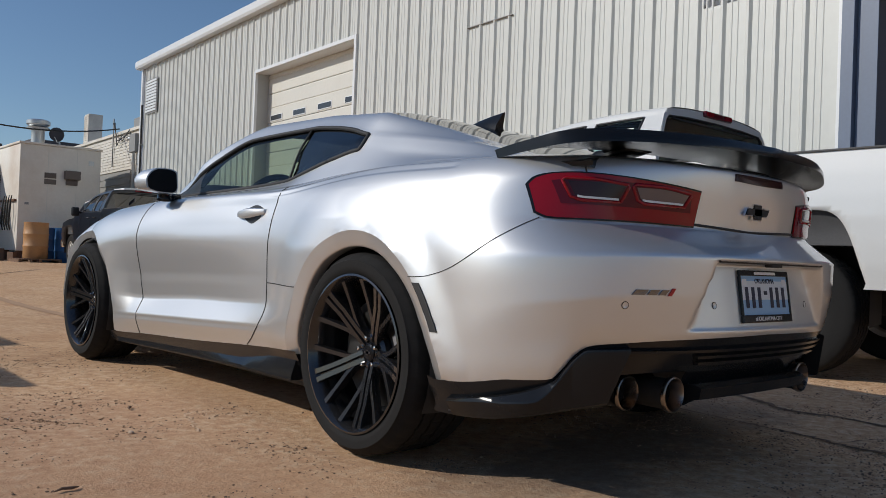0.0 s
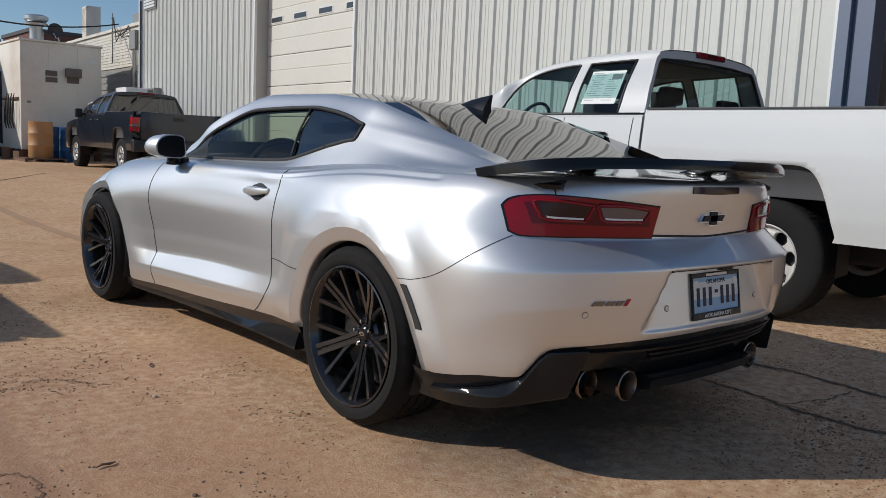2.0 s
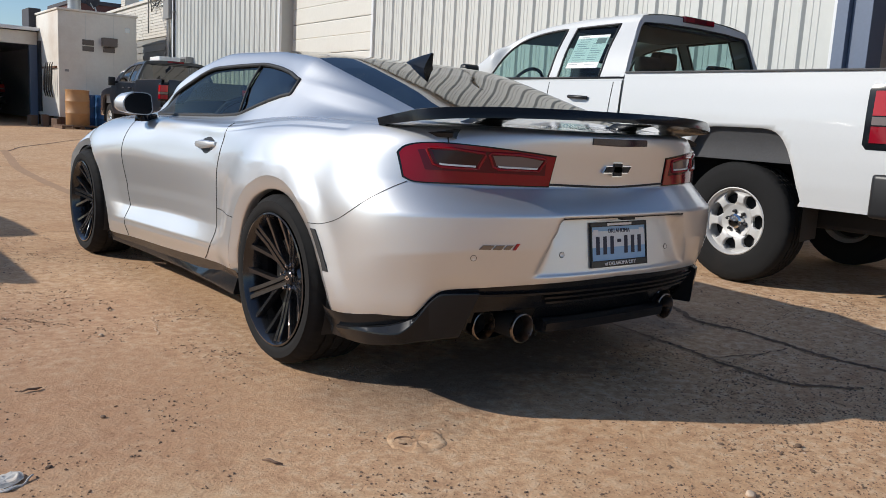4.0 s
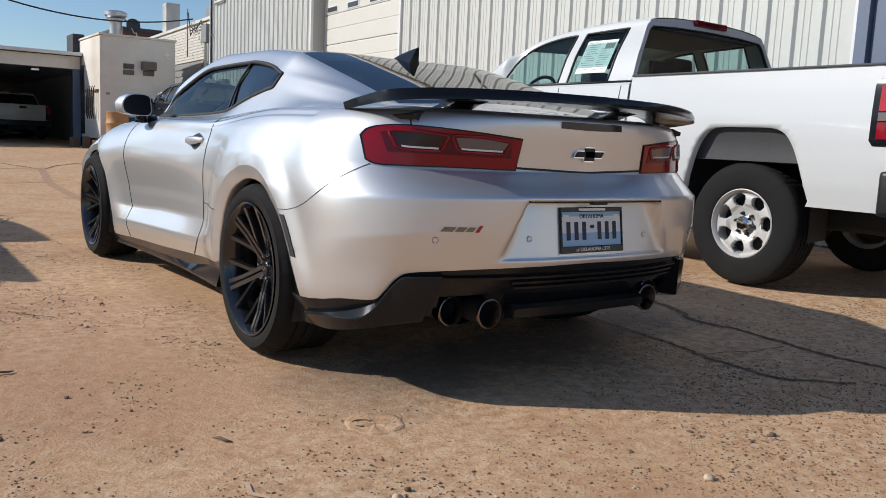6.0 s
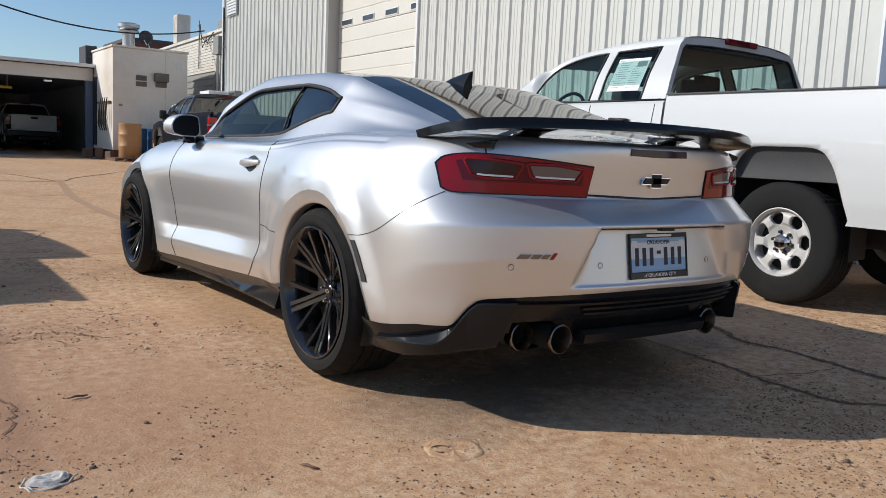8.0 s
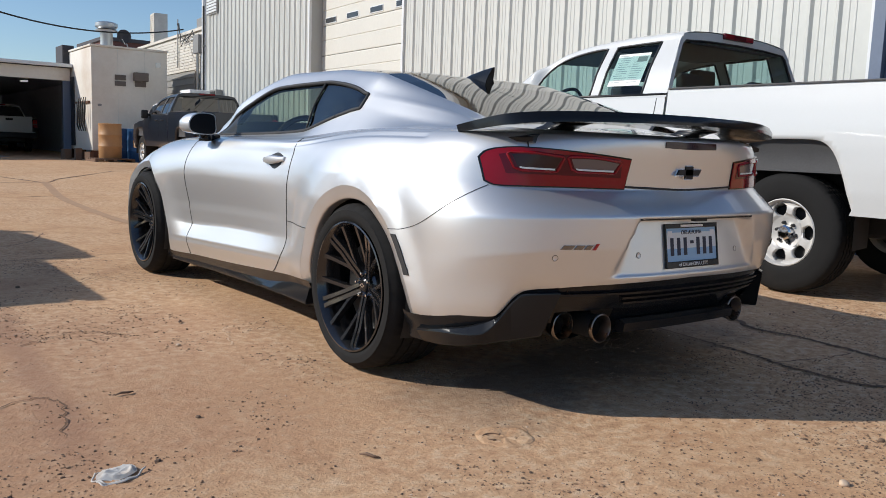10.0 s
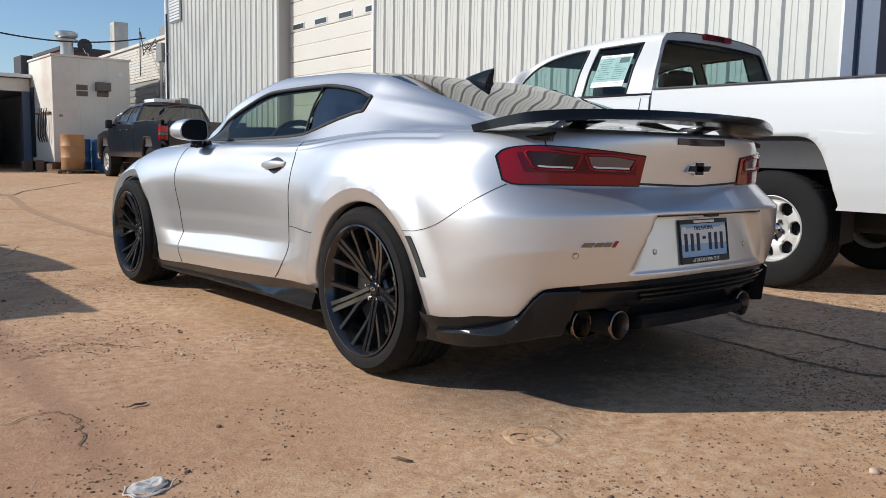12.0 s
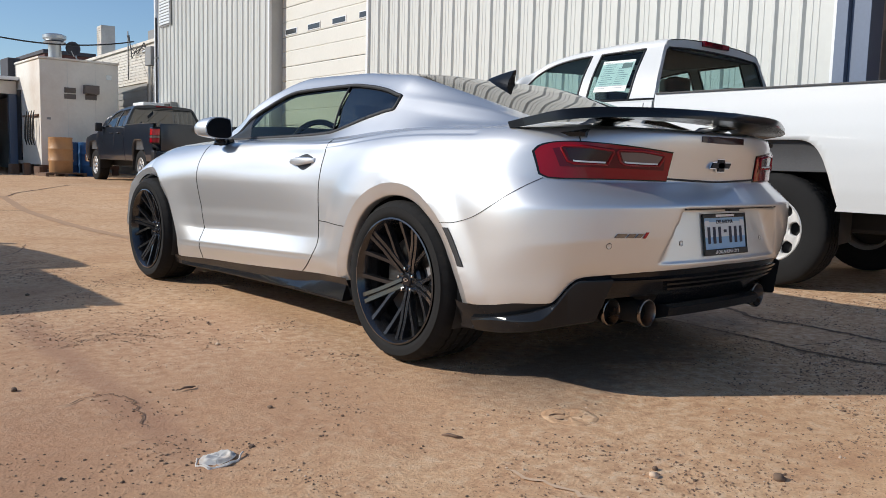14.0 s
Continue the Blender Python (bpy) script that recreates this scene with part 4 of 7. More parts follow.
    revolve(bm, [(0.02, 0.0), (0.02, rim - 0.05), (0.03, rim - 0.05), (0.03, 0.0)], 40, "x")
    part("brake_shield", sharp(bm, 30), M_BLACK_MATTE, w)
    return w


# ==== silver coupe ====
# Its axes are the world's: rear axle near y = 0, nose towards +y, left side at -x.
KY = [-0.45, -0.066, 0.35, 0.61, 0.95, 1.40, 1.97, 2.35, 2.745, 3.20]
ROW_X = [
    [0.865, 0.880, 0.858, 0.838, 0.832, 0.830, 0.835, 0.850, 0.855, 0.770],
    [0.897, 0.915, 0.890, 0.872, 0.862, 0.858, 0.862, 0.876, 0.885, 0.790],
    [0.910, 0.930, 0.908, 0.897, 0.894, 0.892, 0.890, 0.896, 0.900, 0.805],
    [0.916, 0.936, 0.904, 0.880, 0.855, 0.843, 0.852, 0.886, 0.906, 0.810],
    [0.922, 0.946, 0.908, 0.884, 0.880, 0.884, 0.902, 0.918, 0.916, 0.805],
    [0.906, 0.930, 0.894, 0.870, 0.866, 0.872, 0.893, 0.903, 0.896, 0.775],
    [0.870, 0.882, 0.866, 0.850, 0.846, 0.852, 0.857, 0.855, 0.840, 0.735],
    [0.815, 0.822, 0.825, 0.832, 0.828, 0.826, 0.808, 0.785, 0.750, 0.640],
    [0.770, 0.765, 0.765, 0.772, 0.770, 0.768, 0.745, 0.715, 0.680, 0.560],
]
ROW_Z = [
    [0.208, 0.202, 0.190, 0.180, 0.170, 0.160, 0.150, 0.148, 0.175, 0.200],
    [0.322, 0.316, 0.306, 0.293, 0.273, 0.247, 0.222, 0.206, 0.230, 0.260],
    [0.430, 0.420, 0.395, 0.382, 0.368, 0.350, 0.327, 0.322, 0.375, 0.410],
    [0.540, 0.530, 0.505, 0.475, 0.455, 0.440, 0.410, 0.425, 0.490, 0.510],
    [0.690, 0.695, 0.705, 0.710, 0.712, 0.712, 0.705, 0.685, 0.640, 0.600],
    [0.805, 0.810, 0.808, 0.805, 0.800, 0.795, 0.785, 0.765, 0.730, 0.680],
    [0.920, 0.918, 0.895, 0.872, 0.870, 0.868, 0.862, 0.848, 0.825, 0.750],
    [0.984, 0.984, 0.950, 0.926, 0.924, 0.922, 0.916, 0.905, 0.886, 0.800],
    [0.996, 0.998, 0.980, 0.958, 0.950, 0.945, 0.938, 0.928, 0.910, 0.828],
]
REAR_Y = [-0.965, -1.062, -1.070, -1.080, -1.094, -0.990, -1.014, -1.016, -0.988]
REAR_Z = [0.296, 0.470, 0.520, 0.595, 0.712, 0.799, 0.930, 0.982, 0.998]
NOSE_Y = [3.66, 3.72, 3.74, 3.76, 3.77, 3.74, 3.66, 3.52, 3.42]
NOSE_Z = [0.18, 0.25, 0.38, 0.50, 0.60, 0.67, 0.725, 0.76, 0.775]
AXLES = ((-0.066, 0.345, 0.362), (2.745, 0.350, 0.362))
BAND = 0.056        # width of the flat lip round each wheel arch
SUB = 12
lower_edge = curve_of([0.0, 0.48, 0.62, 0.684, 0.711, 0.736, 0.760, 0.783, 0.81, 0.85, 0.90], [0.474, 0.466, 0.458, 0.452, 0.445, 0.422, 0.382, 0.351, 0.346, 0.341, 0.312])


def even_curve(xs, ys):
    """A cubic spline through (xs, ys) with an even bend throughout; it starts level."""
    xs, ys = np.array(xs, float), np.array(ys, float)
    k, h = len(xs), np.diff(xs)
    a, b = np.zeros((k, k)), np.zeros(k)
    a[0, 0], a[0, 1], b[0] = 2 * h[0], h[0], 6 * (ys[1] - ys[0]) / h[0]
    a[-1, -1] = 1
    for i in range(1, k - 1):
        a[i, i - 1], a[i, i], a[i, i + 1] = h[i - 1], 2 * (h[i - 1] + h[i]), h[i]
        b[i] = 6 * ((ys[i + 1] - ys[i]) / h[i] - (ys[i] - ys[i - 1]) / h[i - 1])
    m = np.linalg.solve(a, b)

    def f(x):
        x = min(max(x, xs[0]), xs[-1])
        i = int(np.clip(np.searchsorted(xs, x) - 1, 0, k - 2))
        u, v = xs[i + 1] - x, x - xs[i]
        return float((m[i] * u**3 + m[i + 1] * v**3) / (6 * h[i]) + (ys[i] / h[i] - m[i] * h[i] / 6) * u + (ys[i + 1] / h[i] - m[i + 1] * h[i] / 6) * v)
    return f


ROW_FX = [even_curve(KY, r) for r in ROW_X]
ROW_FZ = [even_curve(KY, r) for r in ROW_Z]


def smooth01(t):
    t = min(max(t, 0.0), 1.0)
    return t * t * (3 - 2 * t)


def side_stations():
    """Stations from the rear centre along the left side to the nose: ('rear', angle), ('side', y), ('nose', angle)."""
    out = [("rear", 90 - 90 * k / 84) for k in range(84)]
    out += [("side", float(y)) for y in np.linspace(-0.45, 3.20, 330)]
    out += [("nose", 90 * (k + 1) / 22) for k in range(22)]
    return out


def row_point(k, station):
    kind, v = station
    fx, fz = ROW_FX[k], ROW_FZ[k]
    if kind == "side":
        return (-fx(v), v, fz(v))
    a = radians(v)
    n = (2.5, 2.55, 2.65, 2.75, 2.6, 2.4, 2.35, 2.35, 2.35)[k] if kind == "rear" else 2.3
    c, s = max(math.cos(a), 0) ** (2 / n), max(math.sin(a), 0) ** (2 / n)
    if kind == "rear":
        x0, z0 = fx(-0.45), fz(-0.45)
        x, y = x0 * c, -0.45 + (REAR_Y[k] + 0.45) * s
        z = lower_edge(x) if k == 1 else z0 + (REAR_Z[k] - z0) * smooth01(v / 62)
        return (-x, y, z)
    x0, z0 = fx(3.20), fz(3.20)
    return (-x0 * c, 3.20 + (NOSE_Y[k] - 3.20) * s, z0 + (NOSE_Z[k] - z0) * smooth01(v / 80))


def arch_radius(ay, az, r, y, z):
    """The wheel opening is round above and a little wider at its feet."""
    return r + 0.034 * smooth01((0.50 - z) / 0.20)


def flare_x(ay, z):
    """Half width of the body straight over a wheel, at height z."""
    return float(np.interp(z, [f(ay) for f in ROW_FZ[1:]], [f(ay) for f in ROW_FX[1:]]))


def shape_column(col):
    """Fine dressing of one column of the side: bulged door edge, arch lips, the sunk number-plate panel."""
    for p in col:
        x, y, z = p
        if y > -0.6:
            for ay, az, r in AXLES:
                reach = arch_radius(ay, az, r, y, z)
                d = math.hypot(y - ay, z - az)
                short = max(0.0, flare_x(ay, z) + x)
                wide = 0.24 if abs(y - 1.34) < abs(ay - 1.34) else 0.11
                p[0] -= short * smooth01((reach + BAND + wide - d) / (wide + 0.01)) * smooth01((z - 0.24) / 0.12)
        if y < -0.85:
            wide = 0.335 + (0.695 - z) * 0.48
            inside = smooth01((wide - abs(x)) / 0.032) * smooth01((0.702 - z) / 0.008) * smooth01((z - 0.488) / 0.014)
            p[1] += inside * (0.006 + 0.056 * (z - 0.49) / 0.20)
    return col


def coupe_grid():
    cols = []
    for st in side_stations():
        keys = [row_point(k, st) for k in range(9)]
        soft = crom(keys, SUB)
        hard = np.array([np.array(keys[k]) + (np.array(keys[k + 1]) - np.array(keys[k])) * (q / SUB) for k in range(8) for q in range(SUB)] + [keys[8]])
        kind, v = st
        w = np.zeros(len(soft))
        if kind == "rear":
            w[2 * SUB:6 * SUB + 1] = 0.9 * smooth01((v - 12) / 20)
        elif kind == "side":
            w[2 * SUB - 2:3 * SUB + 5] = 0.9 * smooth01((v - 0.5) / 0.2) * smooth01((2.5 - v) / 0.3)
            w[7 * SUB - 4:7 * SUB + 5] = 0.9 * smooth01((0.85 - v) / 0.3)
        cols.append(shape_column(soft + (hard - soft) * w[:, None]))
    return cols


TY = [-0.98, -0.62, -0.58, -0.30, 0.0, 0.27, 0.42, 0.60, 0.78, 1.25, 1.60, 1.95, 2.30, 2.81, 3.20, 3.42]
C1X = curve_of(TY, [0.550, 0.700, 0.702, 0.712, 0.706, 0.688, 0.703, 0.722, 0.736, 0.745, 0.738, 0.712, 0.660, 0.600, 0.520, 0.440])
C1Z = curve_of(TY, [0.998, 1.000, 1.0015, 1.016, 1.050, 1.088, 1.062, 1.018, 0.984, 0.967, 0.961, 0.955, 0.945, 0.922, 0.845, 0.780])
C3X = curve_of(TY, [0.500, 0.634, 0.636, 0.645, 0.650, 0.644, 0.616, 0.592, 0.579, 0.606, 0.648, 0.694, 0.600, 0.540, 0.460, 0.380])
C3Z = curve_of(TY, [0.999, 1.014, 1.019, 1.078, 1.122, 1.154, 1.190, 1.218, 1.233, 1.221, 1.127, 0.980, 0.955, 0.928, 0.855, 0.784])
C4X = curve_of(TY, [0.450, 0.545, 0.548, 0.556, 0.558, 0.548, 0.520, 0.497, 0.488, 0.503, 0.573, 0.648, 0.450, 0.380, 0.320, 0.250])
C4Z = curve_of(TY, [1.000, 1.008, 1.016, 1.096, 1.176, 1.254, 1.272, 1.289, 1.303, 1.307, 1.222, 1.055, 0.965, 0.932, 0.862, 0.787])
C5Z = curve_of(TY, [1.000, 1.032, 1.044, 1.124, 1.210, 1.268, 1.290, 1.308, 1.322, 1.330, 1.248, 1.080, 0.985, 0.932, 0.866, 0.792])



def glass_line(f, low, high):
    """The same height curve, drawn as one even arc along the rear window."""
    def g(y):
        if not -0.58 <= y <= 0.27:
            return f(y)
        t = (y + 0.58) / 0.85
        return low + (high - low) * t + 0.020 * t * (1 - t)
    return g


C4Z, C5Z = glass_line(C4Z, 1.016, 1.254), glass_line(C5Z, 1.0435, 1.268)


def edge_at(y):
    """The top row of the side at y: its x and z."""
    if y >= -0.45:
        y = min(y, 3.20)
        return (-ROW_FX[8](y), ROW_FZ[8](y))
    s = min((-0.45 - y) / (-0.45 - REAR_Y[8]), 1.0)
    c = max(1 - s**2.35, 0.0) ** (1 / 2.35)
    a = math.degrees(math.atan2(s ** 1.175, max(c, 1e-6) ** 1.175))
    z0 = ROW_FZ[8](-0.45)
    return (-ROW_FX[8](-0.45) * c, z0 + (REAR_Z[8] - z0) * smooth01(a / 62))


def top_column(y):
    ex, ez = edge_at(y)
    lim = -ex
    k = min(1.0, lim / 0.72) if y < -0.45 else 1.0
    p = [(lim, ez), (min(C1X(y), lim * 0.93), C1Z(y)), None, (min(C3X(y), lim * 0.88), C3Z(y)), (min(C4X(y), lim * 0.82) * k, C4Z(y)), (0.0, C5Z(y))]
    bulge = 0.012 if 0.3 < y < 1.95 else 0.0
    p[2] = ((p[1][0] + p[3][0]) / 2 + bulge, (p[1][1] + p[3][1]) / 2 + bulge * 0.4)
    pts = crom([(-x, y, z) for x, z in p[:4]], 3)
    back = crom([(-x, y, z) for x, z in p[3:]] + [(p[4][0], y, p[4][1])], 8)[:17]
    return np.vstack([pts, back[1:]])


def bm_from_grid(cols, want, flip=False):
    """Faces of a grid of columns for which want(column, row, centre) holds."""
    bm = bmesh.new()
    seen = {}

    def v(i, j):
        if (i, j) not in seen:
            seen[(i, j)] = bm.verts.new(cols[i][j])
        return seen[(i, j)]
    for i in range(len(cols) - 1):
        for j in range(len(cols[0]) - 1):
            c = (cols[i][j] + cols[i + 1][j] + cols[i + 1][j + 1] + cols[i][j + 1]) / 4
            if want(i, j, c):
                q = (v(i, j), v(i + 1, j), v(i + 1, j + 1), v(i, j + 1))
                if len({tuple(np.round(x.co, 5)) for x in q}) > 2:
                    bm.faces.new(q if flip else q[::-1])
    return bm


def both_sides(bm, weld=True):
    """Adds the mirrored right half."""
    geom = bmesh.ops.duplicate(bm, geom=bm.verts[:] + bm.edges[:] + bm.faces[:])["geom"]
    faces = [g for g in geom if isinstance(g, bmesh.types.BMFace)]
    for g in geom:
        if isinstance(g, bmesh.types.BMVert):
            g.co.x = -g.co.x
    bmesh.ops.reverse_faces(bm, faces=faces)
    if weld:
        bmesh.ops.remove_doubles(bm, verts=[v for v in bm.verts if abs(v.co.x) < 0.002], dist=0.003)
    return bm


def in_arch(c):
    return any(math.hypot(c[1] - ay, c[2] - az) < arch_radius(ay, az, r, c[1], c[2]) + BAND for ay, az, r in AXLES)


def in_opening(c):
    return any(math.hypot(c[1] - ay, c[2] - az) < arch_radius(ay, az, r, c[1], c[2]) for ay, az, r in AXLES)


def snap_arch(bm):
    """Draws the cut edge of each wheel arch onto its curve."""
    for ay, az, r in AXLES:
        def reach(v):
            return arch_radius(ay, az, r, v.co.y, v.co.z) + BAND
        rim = [e for e in bm.edges if e.is_boundary and all(abs(math.hypot(v.co.y - ay, v.co.z - az) - reach(v)) < 0.02 for v in e.verts)]
        for v in {v for e in rim for v in e.verts}:
            d = Vector((v.co.y - ay, v.co.z - az)).normalized() * (reach(v) - 0.001)
            v.co.y, v.co.z = ay + d.x, az + d.y
    return bm


DOOR_Y = (0.605, 1.97)
coupe = thing("coupe", "silver two-door sports coupe with black wheels and rear wing", "car")
GRID = coupe_grid()
top_ys = sorted(set([-0.985 + 0.0268 * k for k in range(21)] + list(np.linspace(-0.42, 3.42, 150)) + [0.27, 0.085, 1.36, 1.42, 2.02, 1.93, -0.56]))
TOP = [top_column(y) for y in top_ys]
B1 = SUB            # row index of the black lower edge


def shell_wants(i, j, c):
    return j >= B1 and not in_arch(c)


def add_panel(name, bm, material, label="", arches=False, fold=None):
    bmesh.ops.recalc_face_normals(bm, faces=bm.faces[:])
    if arches:
        snap_arch(bm)
    return part(name, bm, material, coupe, label)


def is_door(c):
    return door_edge(c[2]) < c[1] < DOOR_Y[1]


def door_edge(z):
    """The rear edge of the door: upright, sweeping forwards at its foot."""
    return DOOR_Y[0] + 0.155 * max(0.0, (0.46 - z) / 0.165) ** 2.0


# the whole skin as one hidden helper for projecting details, freed afterwards
skin = both_sides(bm_from_grid(GRID, lambda i, j, c: True))
bm2 = both_sides(bm_from_grid(TOP, lambda i, j, c: True))
tmp_mesh = bpy.data.meshes.new("skin_tmp")
bm2.to_mesh(tmp_mesh)
bm2.free()
skin.from_mesh(tmp_mesh)
bpy.data.meshes.remove(tmp_mesh)
skin.faces.ensure_lookup_table()
SKIN = bvh_of(skin)


def on_side(y, z, lift=0.0, side=-1):
    hit, nrm, _, _ = SKIN.ray_cast(Vector((2.0 * side, y, z)), Vector((-side, 0, 0)))
    return hit + (nrm if nrm.x * side > 0 else -nrm) * lift if hit else Vector((0.88 * side, y, z))


def on_rear(x, z, lift=0.0):
    hit, nrm, _, _ = SKIN.ray_cast(Vector((x, -2.0, z)), Vector((0, 1, 0)))
    return hit + (nrm if nrm.y < 0 else -nrm) * lift if hit else Vector((x, -1.0, z))


def on_top(x, y, lift=0.0):
    hit, nrm, _, _ = SKIN.ray_cast(Vector((x, y, 3.0)), Vector((0, 0, -1)))
    return hit + (nrm if nrm.z > 0 else -nrm) * lift if hit else Vector((x, y, 1.0))


def nose_hit(x, z, lift=0.0):
    hit, nrm, _, _ = SKIN.ray_cast(Vector((x, 6.0, z)), Vector((0, -1, 0)))
    return hit + (nrm if nrm.y > 0 else -nrm) * lift if hit else Vector((x, 3.6, z))


def skin_patch(place, low, high, lift, nu=24, nv=8, sink=0.004):
    """A thin shell on the skin between two 2D curves (lists of points), with closed edges."""
    lo = crom([(a, b, 0) for a, b in low], 8)
    hi = crom([(a, b, 0) for a, b in high], 8)

    def pick(c, t):
        d = np.concatenate([[0], np.cumsum(np.linalg.norm(np.diff(c, axis=0), axis=1))])
        return np.array([np.interp(t * d[-1], d, c[:, k]) for k in range(2)])
    bm = bmesh.new()
    rows = []
    for i in range(nu + 1):
        a, b = pick(lo, i / nu), pick(hi, i / nu)
        rows.append([a + (b - a) * j / nv for j in range(nv + 1)])
    face = [[bm.verts.new(place(p[0], p[1], lift)) for p in r] for r in rows]
    under = {}
    for i in range(nu + 1):
        for j in range(nv + 1):
            if i in (0, nu) or j in (0, nv):
                under[(i, j)] = bm.verts.new(place(rows[i][j][0], rows[i][j][1], -sink))
    for i in range(nu):
        for j in range(nv):
            bm.faces.new((face[i][j], face[i + 1][j], face[i + 1][j + 1], face[i][j + 1]))
    ring = [(i, 0) for i in range(nu)] + [(nu, j) for j in range(nv)] + [(i, nv) for i in range(nu, 0, -1)] + [(0, j) for j in range(nv, 0, -1)]
    for a, b in zip(ring, ring[1:] + ring[:1]):
        bm.faces.new((face[a[0]][a[1]], face[b[0]][b[1]], under[b], under[a]))
    bmesh.ops.recalc_face_normals(bm, faces=bm.faces[:])
    return sharp(bm, 40)


def seam(points, r=0.0022):
    bm = bmesh.new()
    tube(bm, points, r, 6)
    return bm


# painted skin, panel by panel
body_bm = both_sides(bm_from_grid(GRID, lambda i, j, c: shell_wants(i, j, c) and not is_door(c) and c[1] < 1.3))
add_panel("rear_body", body_bm, M_SILVER, "silver quarter panels and rear bumper", arches=True)
body_bm = both_sides(bm_from_grid(GRID, lambda i, j, c: shell_wants(i, j, c) and not is_door(c) and c[1] > 1.3))
add_panel("front_body", body_bm, M_SILVER, "silver front wings and bumper", arches=True)
for side in (-1, 1):
    d = bm_from_grid(GRID, lambda i, j, c: shell_wants(i, j, c) and is_door(c))
    if side > 0:
        for v in d.verts:
            v.co.x = -v.co.x
    door = add_panel("door", d, M_SILVER, "closed silver door")
    # handle with its cup
    h = bmesh.new()
    y0, z0 = 0.80, 0.838
    base = on_side(y0, z0, 0, side).x
    rings = []
    for k in range(13):
        t = k / 12
        y = y0 - 0.115 + 0.23 * t
        bow = 0.030 * math.sin(math.pi * min(max(t, 0.0), 1.0)) ** 0.6 + 0.006
        hgt = 0.011 + 0.010 * math.sin(math.pi * t)
        xx = on_side(y, z0, 0, side).x + side * bow
        zz = z0 + 0.012 * (t - 0.5) * -1
        rings.append([(xx - side * 0.012, y, zz - hgt), (xx, y, zz - hgt * 0.7), (xx + side * 0.003, y, zz), (xx, y, zz + hgt * 0.7), (xx - side * 0.012, y, zz + hgt)])
    loft(h, rings, True, True)
    bmesh.ops.recalc_face_normals(h, faces=h.faces[:])
    part("handle", sharp(h, 40), M_SILVER, door, "silver pull handle")
    cup = skin_patch(lambda y, z, l: on_side(y, z, l, side), [(y0 - 0.085, z0 - 0.022), (y0 - 0.02, z0 - 0.044), (y0 + 0.05, z0 - 0.024)], [(y0 - 0.085, z0 + 0.022), (y0 - 0.02, z0 + 0.036), (y0 + 0.05, z0 + 0.022)], 0.0012, 14, 5)
    part("handle_cup", cup, M_SATIN_BLACK, door)

# top: bonnet, roof with pillars, deck
NP = 9   # rows of shoulder and side glass before the roof rail
NG = 17  # row index of the front and rear glass edge


def top_zone(i, j, c):
    y = c[1]
    if 3 <= j < NP and 0.27 < y < 1.93:
        return "side_glass"
    if j >= 18 and 1.42 < y < 2.02:
        return "windscreen"
    if j >= NG and -0.56 < y < 0.085:
        return "rear_glass"
    if j >= NG and 0.085 <= y < 1.36:
        return "roof_panel"
    if y > 2.02:
        return "bonnet"
    if y < -0.56:
        return "deck"
    return "roof"


for zone, nm, material, lab in (("roof", "roof", M_SILVER, "silver roof rails and pillars"), ("bonnet", "bonnet", M_SILVER, "silver bonnet"), ("deck", "boot_lid", M_SILVER, "silver boot lid"), ("roof_panel", "roof_panel", M_ROOF_GLOSS, "gloss black roof panel"),
                                ("windscreen", "windscreen", M_GLASS_SCREEN, "raked windscreen"), ("rear_glass", "rear_window", M_GLASS_DARK, "dark sloping rear window")):
    g = both_sides(bm_from_grid(TOP, lambda i, j, c, z=zone: top_zone(i, j, c) == z, flip=True))
    add_panel(nm, g, material, lab)
liner = both_sides(bm_from_grid(TOP, lambda i, j, c: top_zone(i, j, c) in ("roof", "roof_panel") and c[2] > 1.0 and j >= NP and -0.2 < c[1] < 2.0, flip=True))
for v in liner.verts:
    v.co.z -= 0.022
    v.co.x *= 0.975
part("headliner", liner, M_SEAT, coupe, "dark roof lining")
PILLAR = curve_of([0.97, 1.22], [0.735, 0.785])
